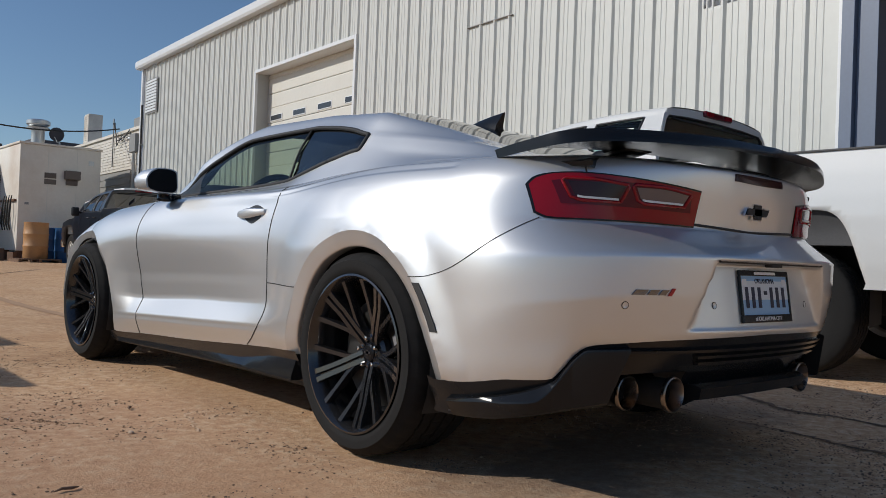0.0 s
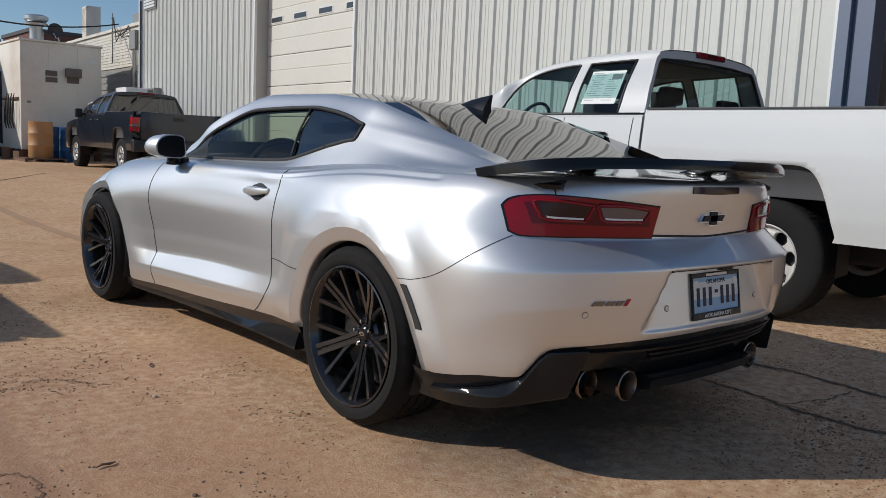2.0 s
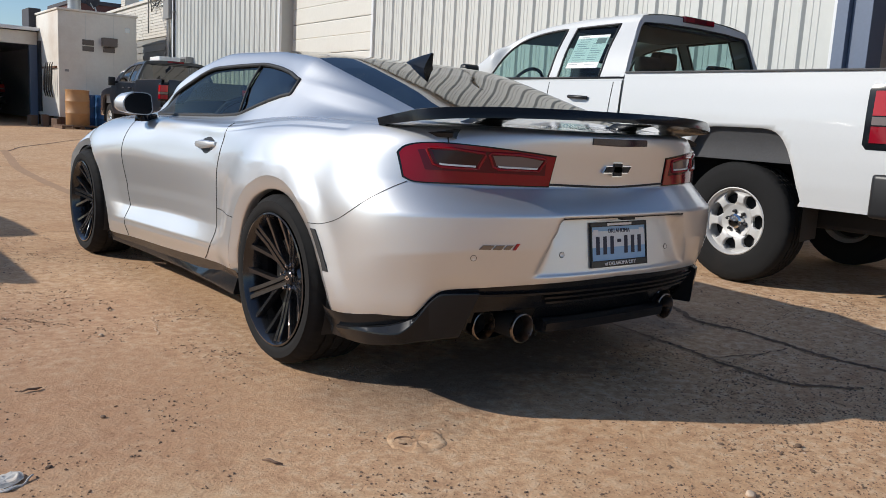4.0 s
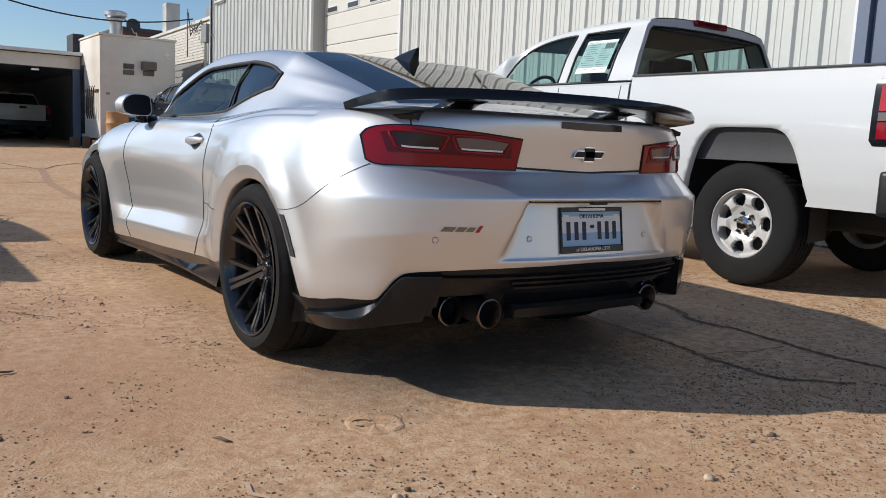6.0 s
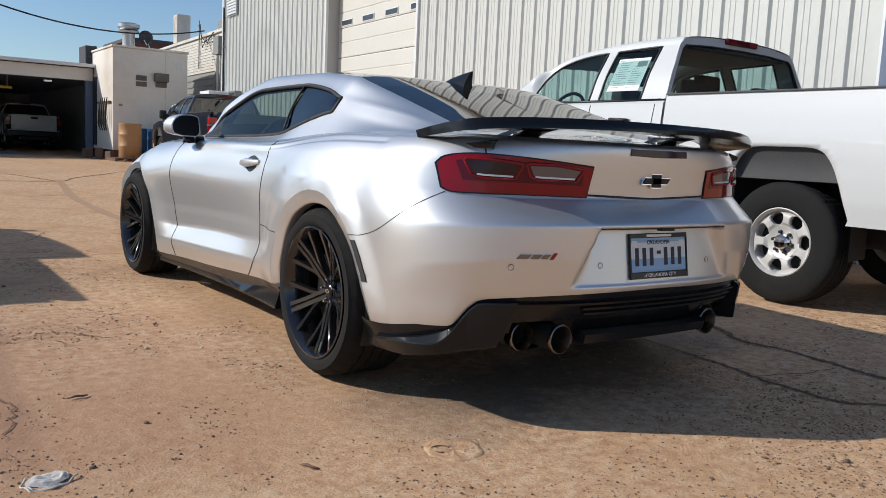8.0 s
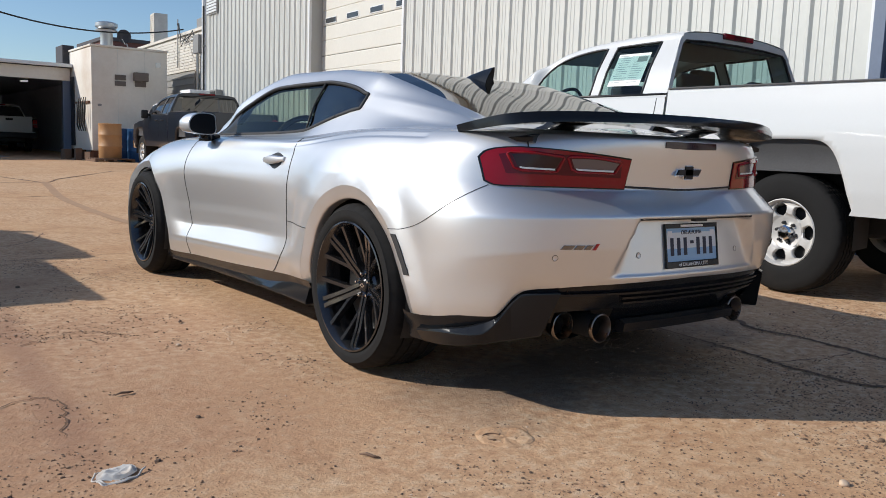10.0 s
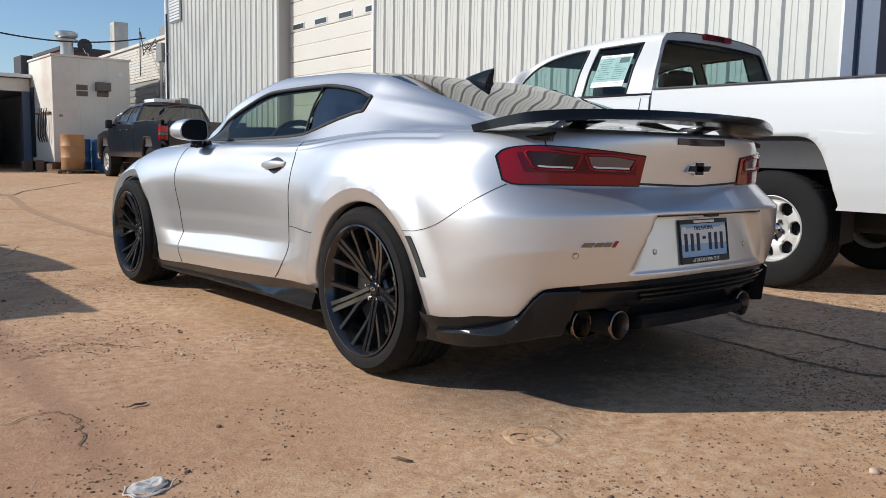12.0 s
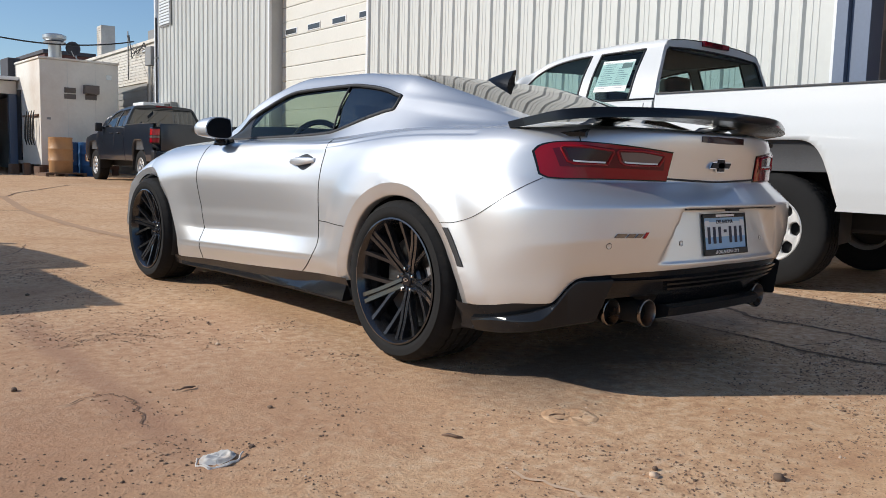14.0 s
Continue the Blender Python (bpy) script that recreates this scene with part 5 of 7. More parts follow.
for side in (-1, 1):
    for nm, material, test in (("sail_panel", M_SATIN_BLACK, lambda c: c[1] > 1.655), ("door_window", M_GLASS_TINT, lambda c: PILLAR(c[2]) < c[1] <= 1.655), ("quarter_window", M_GLASS_DARK, lambda c: c[1] <= PILLAR(c[2]))):
        g = bm_from_grid(TOP, lambda i, j, c: top_zone(i, j, c) == "side_glass" and test(c), flip=True)
        for v in g.verts:
            v.co.x += 0.006
            if side > 0:
                v.co.x = -v.co.x
        pane = add_panel(nm, g, material)
        pane.visible_shadow = True
    # black surround of the side glass
    fr = bmesh.new()
    low = [Vector(TOP[i][3]) for i, y in enumerate(top_ys) if 0.27 <= y <= 1.94]
    high = [Vector(TOP[i][NP]) for i, y in enumerate(top_ys) if 0.27 <= y <= 1.94]
    loop = low[8:] + high[::-1] + [high[0].lerp(low[0], 0.45), high[0].lerp(low[0], 0.8), low[0].lerp(low[1], 0.5)] + low[1:9]
    if side > 0:
        loop = [Vector((-p.x, p.y, p.z)) for p in loop]
    tube(fr, loop, 0.0095, 8)
    part("window_surround", fr, M_BLACK_MATTE, coupe, "black window surround")
    pb = bmesh.new()
    i0 = min(range(len(top_ys)), key=lambda i: abs(top_ys[i] - 0.735))
    i1 = min(range(len(top_ys)), key=lambda i: abs(top_ys[i] - 0.785))
    pa, pc = Vector(TOP[i0][3]), Vector(TOP[i1][NP])
    mid = (Vector(TOP[i0][6]) + Vector(TOP[i1][6])) / 2
    pts = [pa, mid, pc]
    if side > 0:
        pts = [Vector((-p.x, p.y, p.z)) for p in pts]
    tube(pb, [tuple(q) for q in crom([tuple(p) for p in pts], 4)], 0.0055, 8)
    part("centre_pillar", pb, M_BLACK_MATTE, coupe)

# seams
for side in (-1, 1):
    for y, edge in ((DOOR_Y[0], door_edge), (DOOR_Y[1], lambda z: DOOR_Y[1])):
        part("panel_seam", seam([on_side(edge(z), z, 0.0002, side) for z in np.linspace(ROW_FZ[1](edge(0.29)) + 0.003, ROW_FZ[8](y) - 0.012, 40)], 0.0025), M_BLACK_MATTE, coupe)
    end = on_rear(side * 0.786, 0.806, 0.0005)
    line = crom([(end.y, 0.806, 0), (-0.701, 0.749, 0), (-0.624, 0.693, 0), (-0.545, 0.651, 0), (-0.45, 0.623, 0), (-0.41, 0.619, 0), (-0.376, 0.617, 0)], 8)
    part("panel_seam", seam([end] + [on_side(p[0], p[1], 0.0006, side) for p in line[1:]], 0.0014), M_BLACK_MATTE, coupe)
    part("panel_seam", seam([on_side(y, 0.551 + 0.01 * (y - 0.37), 0.0002, side) for y in np.linspace(0.302, 0.605, 14)], 0.0022), M_BLACK_MATTE, coupe)
    part("panel_seam", seam([on_rear(side * x, z, 0.0005) for x, z in ((0.676, 0.934), (0.675, 0.955), (0.672, 0.974))], 0.0028), M_BLACK_MATTE, coupe)
part("panel_seam", seam([on_rear(x, 0.799 + 0.010 * (abs(x) / 0.3), 0.001) for x in np.linspace(-0.33, 0.33, 25)], 0.004), M_BLACK_MATTE, coupe)

# black rocker sills, lower tail and front lip
for side in (-1, 1):
    lower = bm_from_grid(GRID, lambda i, j, c: j < B1 and not in_opening(c) and 0.25 < c[1] < 2.5)
    for v in lower.verts:
        v.co.x *= -side
    add_panel("sill", lower, M_GLOSS_BLACK, "gloss black side sill")
for side in (-1, 1):
    blade = bmesh.new()
    rings = []
    for k in range(20):
        t = k / 19
        y = 2.30 - 1.95 * t
        z = 0.150 + 0.045 * t
        out = 0.014 + 0.034 * smooth01((t - 0.45) / 0.5)
        x = side * ROW_FX[0](y)
        up = 0.02 + 0.09 * smooth01((t - 0.70) / 0.3)
        rings.append([(x - side * 0.05, y, z), (x + side * out, y, z), (x + side * out, y, z + 0.012), (x + side * 0.012, y, z + up + 0.02), (x - side * 0.05, y, z + 0.03)])
    loft(blade, rings, True, True)
    bmesh.ops.recalc_face_normals(blade, faces=blade.faces[:])
    part("sill_blade", sharp(blade, 30), M_GLOSS_BLACK, coupe, "flared gloss black sill blade")
tail = both_sides(bm_from_grid(GRID, lambda i, j, c: j < B1 and not in_opening(c) and c[1] < -0.3 and not (0.345 < abs(c[0]) < 0.580 and c[1] < -0.7 and c[2] < 0.366)))
add_panel("lower_tail", tail, M_GLOSS_BLACK, "gloss black lower bumper")
lip = both_sides(bm_from_grid(GRID, lambda i, j, c: j < B1 and not in_opening(c) and c[1] > 3.1))
add_panel("front_lip", lip, M_SATIN_BLACK, "black front lip")

# diffuser: ridges, flat bar, floor
for k, (z, w) in enumerate(((0.432, 0.60), (0.412, 0.585), (0.392, 0.57))):
    bm = bmesh.new()
    rings = []
    for x in np.linspace(-w + 0.24 * (k > 0), w, 40):
        p = on_rear(float(x), z)
        rings.append([(p.x, p.y + 0.01, p.z - 0.007), (p.x, p.y - 0.012, p.z - 0.005), (p.x, p.y - 0.014, p.z + 0.003), (p.x, p.y + 0.01, p.z + 0.007)])
    loft(bm, rings, True, True)
    bmesh.ops.recalc_face_normals(bm, faces=bm.faces[:])
    part("diffuser_ridge", sharp(bm, 30), M_GLOSS_BLACK, coupe)
bm = bmesh.new()
rings = []
for x in np.linspace(-0.33, 0.33, 24):
    y = -1.035 + 0.12 * x * x
    rings.append([(x, y + 0.05, 0.275), (x, y, 0.285), (x, y - 0.006, 0.318), (x, y + 0.02, 0.330), (x, y + 0.06, 0.325)])
loft(bm, rings, True, True)
bmesh.ops.recalc_face_normals(bm, faces=bm.faces[:])
part("diffuser_bar", sharp(bm, 30), M_GLOSS_BLACK, coupe, "flat black diffuser bar")
LEDGE_IN = curve_of([4, 12, 34, 36, 39, 42, 54], [0.262, 0.276, 0.346, 0.374, 0.414, 0.438, 0.450])
LEDGE_OUT = curve_of([4, 12, 29, 32, 36, 39, 42, 54], [0.258, 0.271, 0.291, 0.312, 0.366, 0.408, 0.433, 0.446])
LEDGE_W = curve_of([4, 12, 28, 34, 44, 54], [0.001, 0.003, 0.023, 0.015, 0.011, 0.010])
for side in (-1, 1):
    # flat proud corner panel with a ledge on top that widens to the rear
    bm = bmesh.new()
    rings = []
    for a in np.linspace(4, 48, 67):
        shift = 5 * smooth01((a - 42) / 6)
        top, low = Vector(row_point(1, ("rear", float(a + shift)))), Vector(row_point(1, ("rear", float(a))))
        d = Vector(row_point(1, ("rear", float(a + 1)))) - Vector(row_point(1, ("rear", float(a - 1))))
        out = Vector((d.y, -d.x, 0)).normalized()
        if out.dot(low) < 0:
            out = -out
        base = Vector(row_point(0, ("rear", float(a))))
        w, zi, zo, zb = LEDGE_W(a), LEDGE_IN(a), LEDGE_OUT(a), base.z - 0.002
        keep = 0.55 * (1 - smooth01((a - 4) / 14))
        foot = low.lerp(base, keep)
        ring = [(top - out * 0.012, zi + 0.004), (top + out * 0.0015, zi), (top + out * w, zo), (top + out * (w + 0.001), zo - 0.005), (foot + out * (w - 0.014), zb + 0.006), (foot + out * (w - 0.019), zb), (base - out * 0.01, zb)]
        rings.append([(-p.x * side, p.y, z) for p, z in ring])
    loft(bm, rings, True, True)
    bmesh.ops.recalc_face_normals(bm, faces=bm.faces[:])
    part("corner_panel", sharp(bm, 25), M_GLOSS_BLACK, coupe, "gloss black lower bumper corner")
    for x in (0.406, 0.508):
        ye = -0.985 if x < 0.5 else -0.895
        tip = bmesh.new()
        revolve(tip, [(ye + 0.040, 0.038), (ye + 0.004, 0.0465), (ye - 0.002, 0.049), (ye, 0.0530), (ye + 0.008, 0.0545), (ye + 0.012, 0.0535)], 36, "y", (side * x, 0, 0.300))
        bmesh.ops.recalc_face_normals(tip, faces=tip.faces[:])
        tp = part("exhaust_tip", sharp(tip, 40), M_EXHAUST, coupe, "heat-tinted steel exhaust tip")
        bore = bmesh.new()
        revolve(bore, [(ye + 0.038, 0.0385), (ye + 0.10, 0.037), (ye + 0.12, 0.0)], 36, "y", (side * x, 0, 0.300))
        part("bore", bore, M_SOOT, tp)
        sleeve = bmesh.new()
        revolve(sleeve, [(ye + 0.012, 0.0530), (ye + 0.03, 0.046), (-0.74, 0.044)], 32, "y", (side * x, 0, 0.300))
        part("sleeve", sleeve, M_SOOT, tp)
    pocket = bmesh.new()
    loft(pocket, [[(side * (0.462 + 0.125 * math.cos(a) * k1), y, 0.310 + 0.064 * math.sin(a) * k1) for a in (2 * math.pi * k / 28 for k in range(28))] for y, k1 in ((-0.88, 0.98), (-0.84, 0.95), (-0.78, 0.9))], True)
    part("exhaust_pocket", pocket, M_SOOT, coupe)
# added blocks that stop sunlight leaking through the shell into the car's shadow
for side in (-1, 1):
    part("arch_light_block", B(*sorted((side * 0.79, side * 0.868)), -0.53, -0.445, 0.218, 0.315, 0.004), M_BLACK_MATTE, coupe, smooth=False)
part("underbody", B(-0.60, 0.60, -0.60, 3.45, 0.20, 0.42, 0.03), M_BLACK_MATTE, coupe)
part("underbody", B(-0.80, 0.80, 0.42, 2.38, 0.15, 0.40, 0.02), M_BLACK_MATTE, coupe)
for side in (-1, 1):
    for ay, az, r in AXLES:
        bm = bmesh.new()
        rings = []
        for k in range(25):
            a = radians(-24 + 228 * k / 24)
            rings.append([(side * 0.890, ay + (r + 0.010) * math.cos(a), az + (r + 0.010) * math.sin(a)), (side * 0.60, ay + (r + 0.03) * math.cos(a), az + (r + 0.03) * math.sin(a)), (side * 0.56, ay, az)])
        loft(bm, rings, False)
        part("wheel_arch_liner", bm, M_BLACK_MATTE, coupe)

# wheel arch lips: a flat band that leans in towards the tyre, then turns under
for side in (-1, 1):
    for ay, az, r in AXLES:
        lip_bm = bmesh.new()
        rings = []
        for k in range(121):
            a = radians(-7 + 194 * k / 120)
            ca, sa = math.cos(a), math.sin(a)
            rr = r
            for _ in range(3):
                rr = arch_radius(ay, az, r, ay + rr * ca, az + rr * sa)
            edge = on_side(ay + (rr + BAND) * ca, az + (rr + BAND) * sa, 0.0, side)
            ring = [(edge.x - side * 0.006, ay + (rr + BAND + 0.004) * ca, az + (rr + BAND + 0.004) * sa)]
            for f, drop in ((0.985, 0.0), (0.94, 0.0008), (0.5, 0.009), (0.12, 0.017), (0.03, 0.020), (0.0, 0.025), (0.0, 0.060)):
                ring.append((edge.x - side * drop, ay + (rr + BAND * f) * ca, az + (rr + BAND * f) * sa))
            rings.append(ring)
        loft(lip_bm, rings, False)
        bmesh.ops.recalc_face_normals(lip_bm, faces=lip_bm.faces[:])
        part("arch_lip", sharp(lip_bm, 60), M_SILVER, coupe, "silver wheel arch lip")

# wheels
sport_wheel("wheel", pose(-0.776, -0.066, 0.345), 0.345, 0.1525, coupe, 47)
sport_wheel("wheel", pose(-0.785, 2.745, 0.348), 0.346, 0.1425, coupe, 10)
sport_wheel("wheel", pose(0.776, -0.066, 0.345, 0, 0, 180), 0.345, 0.1525, coupe, 10)
sport_wheel("wheel", pose(0.785, 2.745, 0.348, 0, 0, 180), 0.346, 0.1425, coupe, 40)

# tail lamps
for side in (-1, 1):
    def P(x, z, l, s=side):
        return on_rear(s * x, z, l)
    rim = skin_patch(P, [(0.316, 0.800), (0.55, 0.803), (0.70, 0.803), (0.775, 0.805), (0.797, 0.818)], [(0.306, 0.912), (0.50, 0.930), (0.676, 0.941), (0.745, 0.937), (0.785, 0.924), (0.803, 0.900)], 0.003, 40, 8)
    lamp = part("tail_lamp", rim, M_GLOSS_BLACK, coupe, "red tail lamp with a black surround")
    part("lens", skin_patch(P, [(0.321, 0.8045), (0.55, 0.8075), (0.70, 0.8075), (0.772, 0.809), (0.792, 0.822)], [(0.312, 0.907), (0.50, 0.925), (0.676, 0.936), (0.743, 0.932), (0.780, 0.920), (0.797, 0.899)], 0.0065, 40, 8), M_RED_LENS, lamp)
    part("inner_panel", skin_patch(P, [(0.345, 0.842), (0.55, 0.846), (0.74, 0.848)], [(0.350, 0.903), (0.50, 0.914), (0.70, 0.922), (0.755, 0.912)], 0.0078, 30, 5), M_RED_DARK, lamp, "darker red inner panel")
    for a, b in ((0.362, 0.545), (0.578, 0.722)):
        z0, z1, lift = 0.866, 0.893 + 0.05 * (a - 0.35), 0.06 * (b - a)
        part("lamp_cell", skin_patch(P, [(a + 0.018, z0), (b - 0.030, z0 + 0.002), (b - 0.014, z0 + 0.006)], [(a, z1), ((a + b) / 2, z1 + lift), (b, z1 + lift)], 0.0085, 16, 4), M_CLEAR_LENS if a < 0.5 else M_SMOKED, lamp)
        part("light_guide", skin_patch(P, [(a + 0.020, z0 - 0.003), (b - 0.032, z0 - 0.001), (b - 0.020, z0 + 0.001)], [(a + 0.019, z0 + 0.003), (b - 0.031, z0 + 0.005), (b - 0.019, z0 + 0.007)], 0.011, 14, 1), M_PLATE_PALE, lamp, "pale light guide")
        ring = bmesh.new()
        round_it = [(a + 0.012, z0 - 0.008), (b - 0.026, z0 - 0.007), (b - 0.004, z0 + 0.002), (b + 0.012, z1 + lift + 0.002), (b + 0.004, z1 + lift + 0.009), ((a + b) / 2, z1 + lift + 0.008), (a - 0.006, z1 + 0.007), (a - 0.010, z1 - 0.002), (a + 0.012, z0 - 0.008)]
        tube(ring, [tuple(P(x, z, 0.0085)) for x, z in round_it], 0.0048, 8)
        part("light_loop", ring, M_RED_LENS, lamp, "red light loop")
    # side marker slot behind the wheel
    mk = skin_patch(lambda y, z, l, s=side: on_side(y, z, l, s), [(-0.506, 0.456), (-0.489, 0.49), (-0.451, 0.56), (-0.424, 0.600)], [(-0.480, 0.456), (-0.464, 0.49), (-0.424, 0.56), (-0.396, 0.600)], 0.004, 16, 3)
    part("side_marker", mk, M_BLACK_MATTE, coupe, "smoked side marker lamp")
    for x, z in ((0.645, 0.567), (0.292, 0.567)):
        p = on_rear(side * x, z, 0.0)
        n = (on_rear(side * x, z, 0.01) - p).normalized()
        bm = bmesh.new()
        a, b = frame_of(n)
        loft(bm, [[p + n * h + (a * math.cos(w) + b * math.sin(w)) * r for w in (2 * math.pi * k / 18 for k in range(18))] for h, r in ((0.0, 0.0100), (0.0012, 0.0096), (0.0012, 0.0085), (0.0008, 0.008))], True, True)
        part("park_sensor", bm, M_SILVER, coupe)
        bm = bmesh.new()
        tube(bm, [p + n * 0.001 + (a * math.cos(w) + b * math.sin(w)) * 0.0103 for w in (2 * math.pi * k / 18 for k in range(19))], 0.0009, 5)
        part("sensor_ring", bm, M_BLACK_MATTE, coupe)
brake = skin_patch(on_rear, [(-0.152, 0.955), (0, 0.952), (0.152, 0.955)], [(-0.150, 0.978), (0, 0.978), (0.150, 0.978)], 0.004, 20, 3)
part("high_brake_lamp", brake, M_SMOKED, coupe, "dark red high-level brake lamp")

# badges as plain shapes
em = bmesh.new()
c = on_rear(0.0, 0.866)
for w, h, d, off in ((0.064, 0.014, 0.008, 0.014), (0.026, 0.027, 0.008, 0.0)):
    prism(em, [(-w - off, c.y - 0.001, c.z - h), (w - off * 0.2, c.y - 0.001, c.z - h), (w + off, c.y - 0.001, c.z + h), (-w + off * 0.2, c.y - 0.001, c.z + h)], (0, -d, 0))
badge = part("rear_badge", em, M_CHROME, coupe, "chrome-edged black cross badge", smooth=False)
em = bmesh.new()
for w, h, off in ((0.060, 0.0105, 0.0125), (0.0225, 0.0235, 0.0)):
    prism(em, [(-w - off, c.y - 0.010, c.z - h), (w - off * 0.2, c.y - 0.010, c.z - h), (w + off, c.y - 0.010, c.z + h), (-w + off * 0.2, c.y - 0.010, c.z + h)], (0, -0.003, 0))
part("badge_face", em, M_BLACK_MATTE, badge, smooth=False)
bars = bmesh.new()
for x0, x1 in ((-0.634, -0.598), (-0.590, -0.562), (-0.554, -0.532)):
    prism(bars, [tuple(on_rear(x0, 0.597, 0.0004)), tuple(on_rear(x1, 0.597, 0.0004)), tuple(on_rear(x1 + 0.012, 0.612, 0.0004)), tuple(on_rear(x0 + 0.012, 0.612, 0.0004))], (-0.001, -0.004, 0))
part("script_badge", bars, M_DARK_CHROME, coupe, "dark chrome slanted badge bars", smooth=False)
bars = bmesh.new()
prism(bars, [tuple(on_rear(-0.522, 0.595, 0.0004)), tuple(on_rear(-0.511, 0.595, 0.0004)), tuple(on_rear(-0.497, 0.617, 0.0004)), tuple(on_rear(-0.508, 0.617, 0.0004))], (-0.001, -0.004, 0))
part("script_badge", bars, M_RED_PAINT, coupe, "red slanted badge bar", smooth=False)

# number plate in its frame
plate_m = pose(0.0, -1.047, 0.594, 81.5, 0, 0)
plate = new("number_plate")
plate.parent, plate.matrix_basis = coupe, plate_m
tagged(plate, "pale blue number plate in a black dealer frame")
part("plate_sheet", B(-0.152, 0.152, -0.076, 0.076, -0.002, 0.001, 0.0), M_PLATE, plate, smooth=False)
part("plate_sky", B(-0.150, 0.150, -0.010, 0.050, 0.0012, 0.0018), M_PLATE_PALE, plate, smooth=False)
for a in ((-0.158, 0.158, 0.066, 0.083), (-0.158, 0.158, -0.083, -0.058), (-0.158, -0.151, -0.058, 0.066), (0.151, 0.158, -0.058, 0.066)):
    part("plate_frame", B(*a, -0.003, 0.006, 0.002), M_GLOSS_BLACK, plate, smooth=False)
for k in range(7):
    if k == 3:
        continue
    x = -0.118 + k * 0.039
    part("plate_bar", B(x - 0.0095, x + 0.0095, -0.036, 0.030, 0.002, 0.003), M_INK, plate, smooth=False)
part("plate_bar", B(-0.010, 0.010, 0.006, 0.018, 0.002, 0.0035), M_INK, plate, smooth=False)
part("frame_bar", B(-0.068, 0.068, 0.0695, 0.0785, 0.0062, 0.0068), M_WHITE, plate, smooth=False)
for s in (-0.128, 0.128):
    part("sticker", B(s - 0.013, s + 0.013, 0.036, 0.056, 0.002, 0.003), M_WHITE, plate, smooth=False)
writing("state_name", "OKLAHOMA", 0.022, M_INK, pose(0, 0.049, 0.0022), plate)
writing("frame_writing", "of OKLAHOMA CITY", 0.019, M_WHITE, pose(0, -0.071, 0.0064), plate)
top_line = [tuple(on_rear(float(x), 0.7005, 0.001)) for x in np.linspace(-0.335, 0.335, 20)]
part("panel_seam", seam(top_line, 0.0035), M_BLACK_MATTE, coupe)
part("plate_lamp", B(-0.035, 0.035, -1.085, -1.060, 0.688, 0.699, 0.003), M_BLACK_MATTE, coupe, smooth=False)

# wing
wing_half = crom([(-0.797, -0.590, 1.010), (-0.794, -0.70, 1.028), (-0.762, -0.848, 1.052), (-0.60, -0.942, 1.066), (-0.34, -1.030, 1.072), (0.0, -1.064, 1.074)], 7)
front_half = crom([(-0.770, -0.582, 1.006), (-0.742, -0.62, 1.020), (-0.67, -0.655, 1.042), (-0.54, -0.700, 1.052), (-0.30, -0.760, 1.058), (0.0, -0.785, 1.060)], 7)
back_edge = list(wing_half) + [np.array((-p[0], p[1], p[2])) for p in wing_half[-2::-1]]
front_edge = list(front_half) + [np.array((-p[0], p[1], p[2])) for p in front_half[-2::-1]]
bm = bmesh.new()
rings = []
for p, q in zip(back_edge, front_edge):
    th = float(np.interp(p[1], [-1.07, -1.0, -0.85, -0.59], [0.034, 0.036, 0.038, 0.026]))
    mid = (p + q) / 2
    rings.append([tuple(p), tuple(p + np.array((0, -0.013, -th * 0.5))), tuple(p + np.array((0, -0.014, -th))), tuple(mid - np.array((0, 0, th * 0.78))), tuple(q - np.array((0, 0, th * 0.45))), tuple(q + np.array((0, 0.004, -0.006))), tuple(q), tuple(mid + np.array((0, 0, 0.004)))])
loft(bm, rings, True, True)
bmesh.ops.recalc_face_normals(bm, faces=bm.faces[:])
wing = part("rear_wing", sharp(bm, 35), M_GLOSS_BLACK, coupe, "gloss black raised rear wing")
for side in (-1, 1):
    bm = bmesh.new()
    foot = on_top(side * 0.39, -0.64)
    rings = []
    for t, w, d in ((0, 0.076, 0.075), (0.15, 0.068, 0.065), (0.6, 0.058, 0.065), (1.0, 0.066, 0.080)):
        z = foot.z - 0.008 + t * (1.046 - foot.z)
        y = -0.65 - 0.11 * t
        rings.append([(side * 0.39 + w * math.copysign(abs(math.cos(a)) ** 0.45, math.cos(a)), y + d * math.copysign(abs(math.sin(a)) ** 0.45, math.sin(a)), z) for a in (2 * math.pi * (k + 0.5) / 20 for k in range(20))])
    loft(bm, rings, True, True)
    part("wing_post", bm, M_GLOSS_BLACK, wing)
    # low black strip on the shoulder under the wing end
    strip = bmesh.new()
    rings = []
    for k in range(14):
        t = k / 13
        x, y = side * (0.745 - 0.09 * t ** 1.6), -0.60 - 0.255 * t
        z = 0.957 + 0.006 * t
        rings.append([(x - side * 0.06, y + 0.02, z - 0.02), (x + side * 0.020, y - 0.012, z - 0.004), (x + side * 0.022, y - 0.012, z + 0.010), (x - side * 0.02, y, z + 0.024), (x - side * 0.06, y + 0.02, z + 0.02)])
    loft(strip, rings, True, True)
    bmesh.ops.recalc_face_normals(strip, faces=strip.faces[:])
    part("shoulder_strip", sharp(strip, 35), M_GLOSS_BLACK, coupe, "black strip under the wing end")

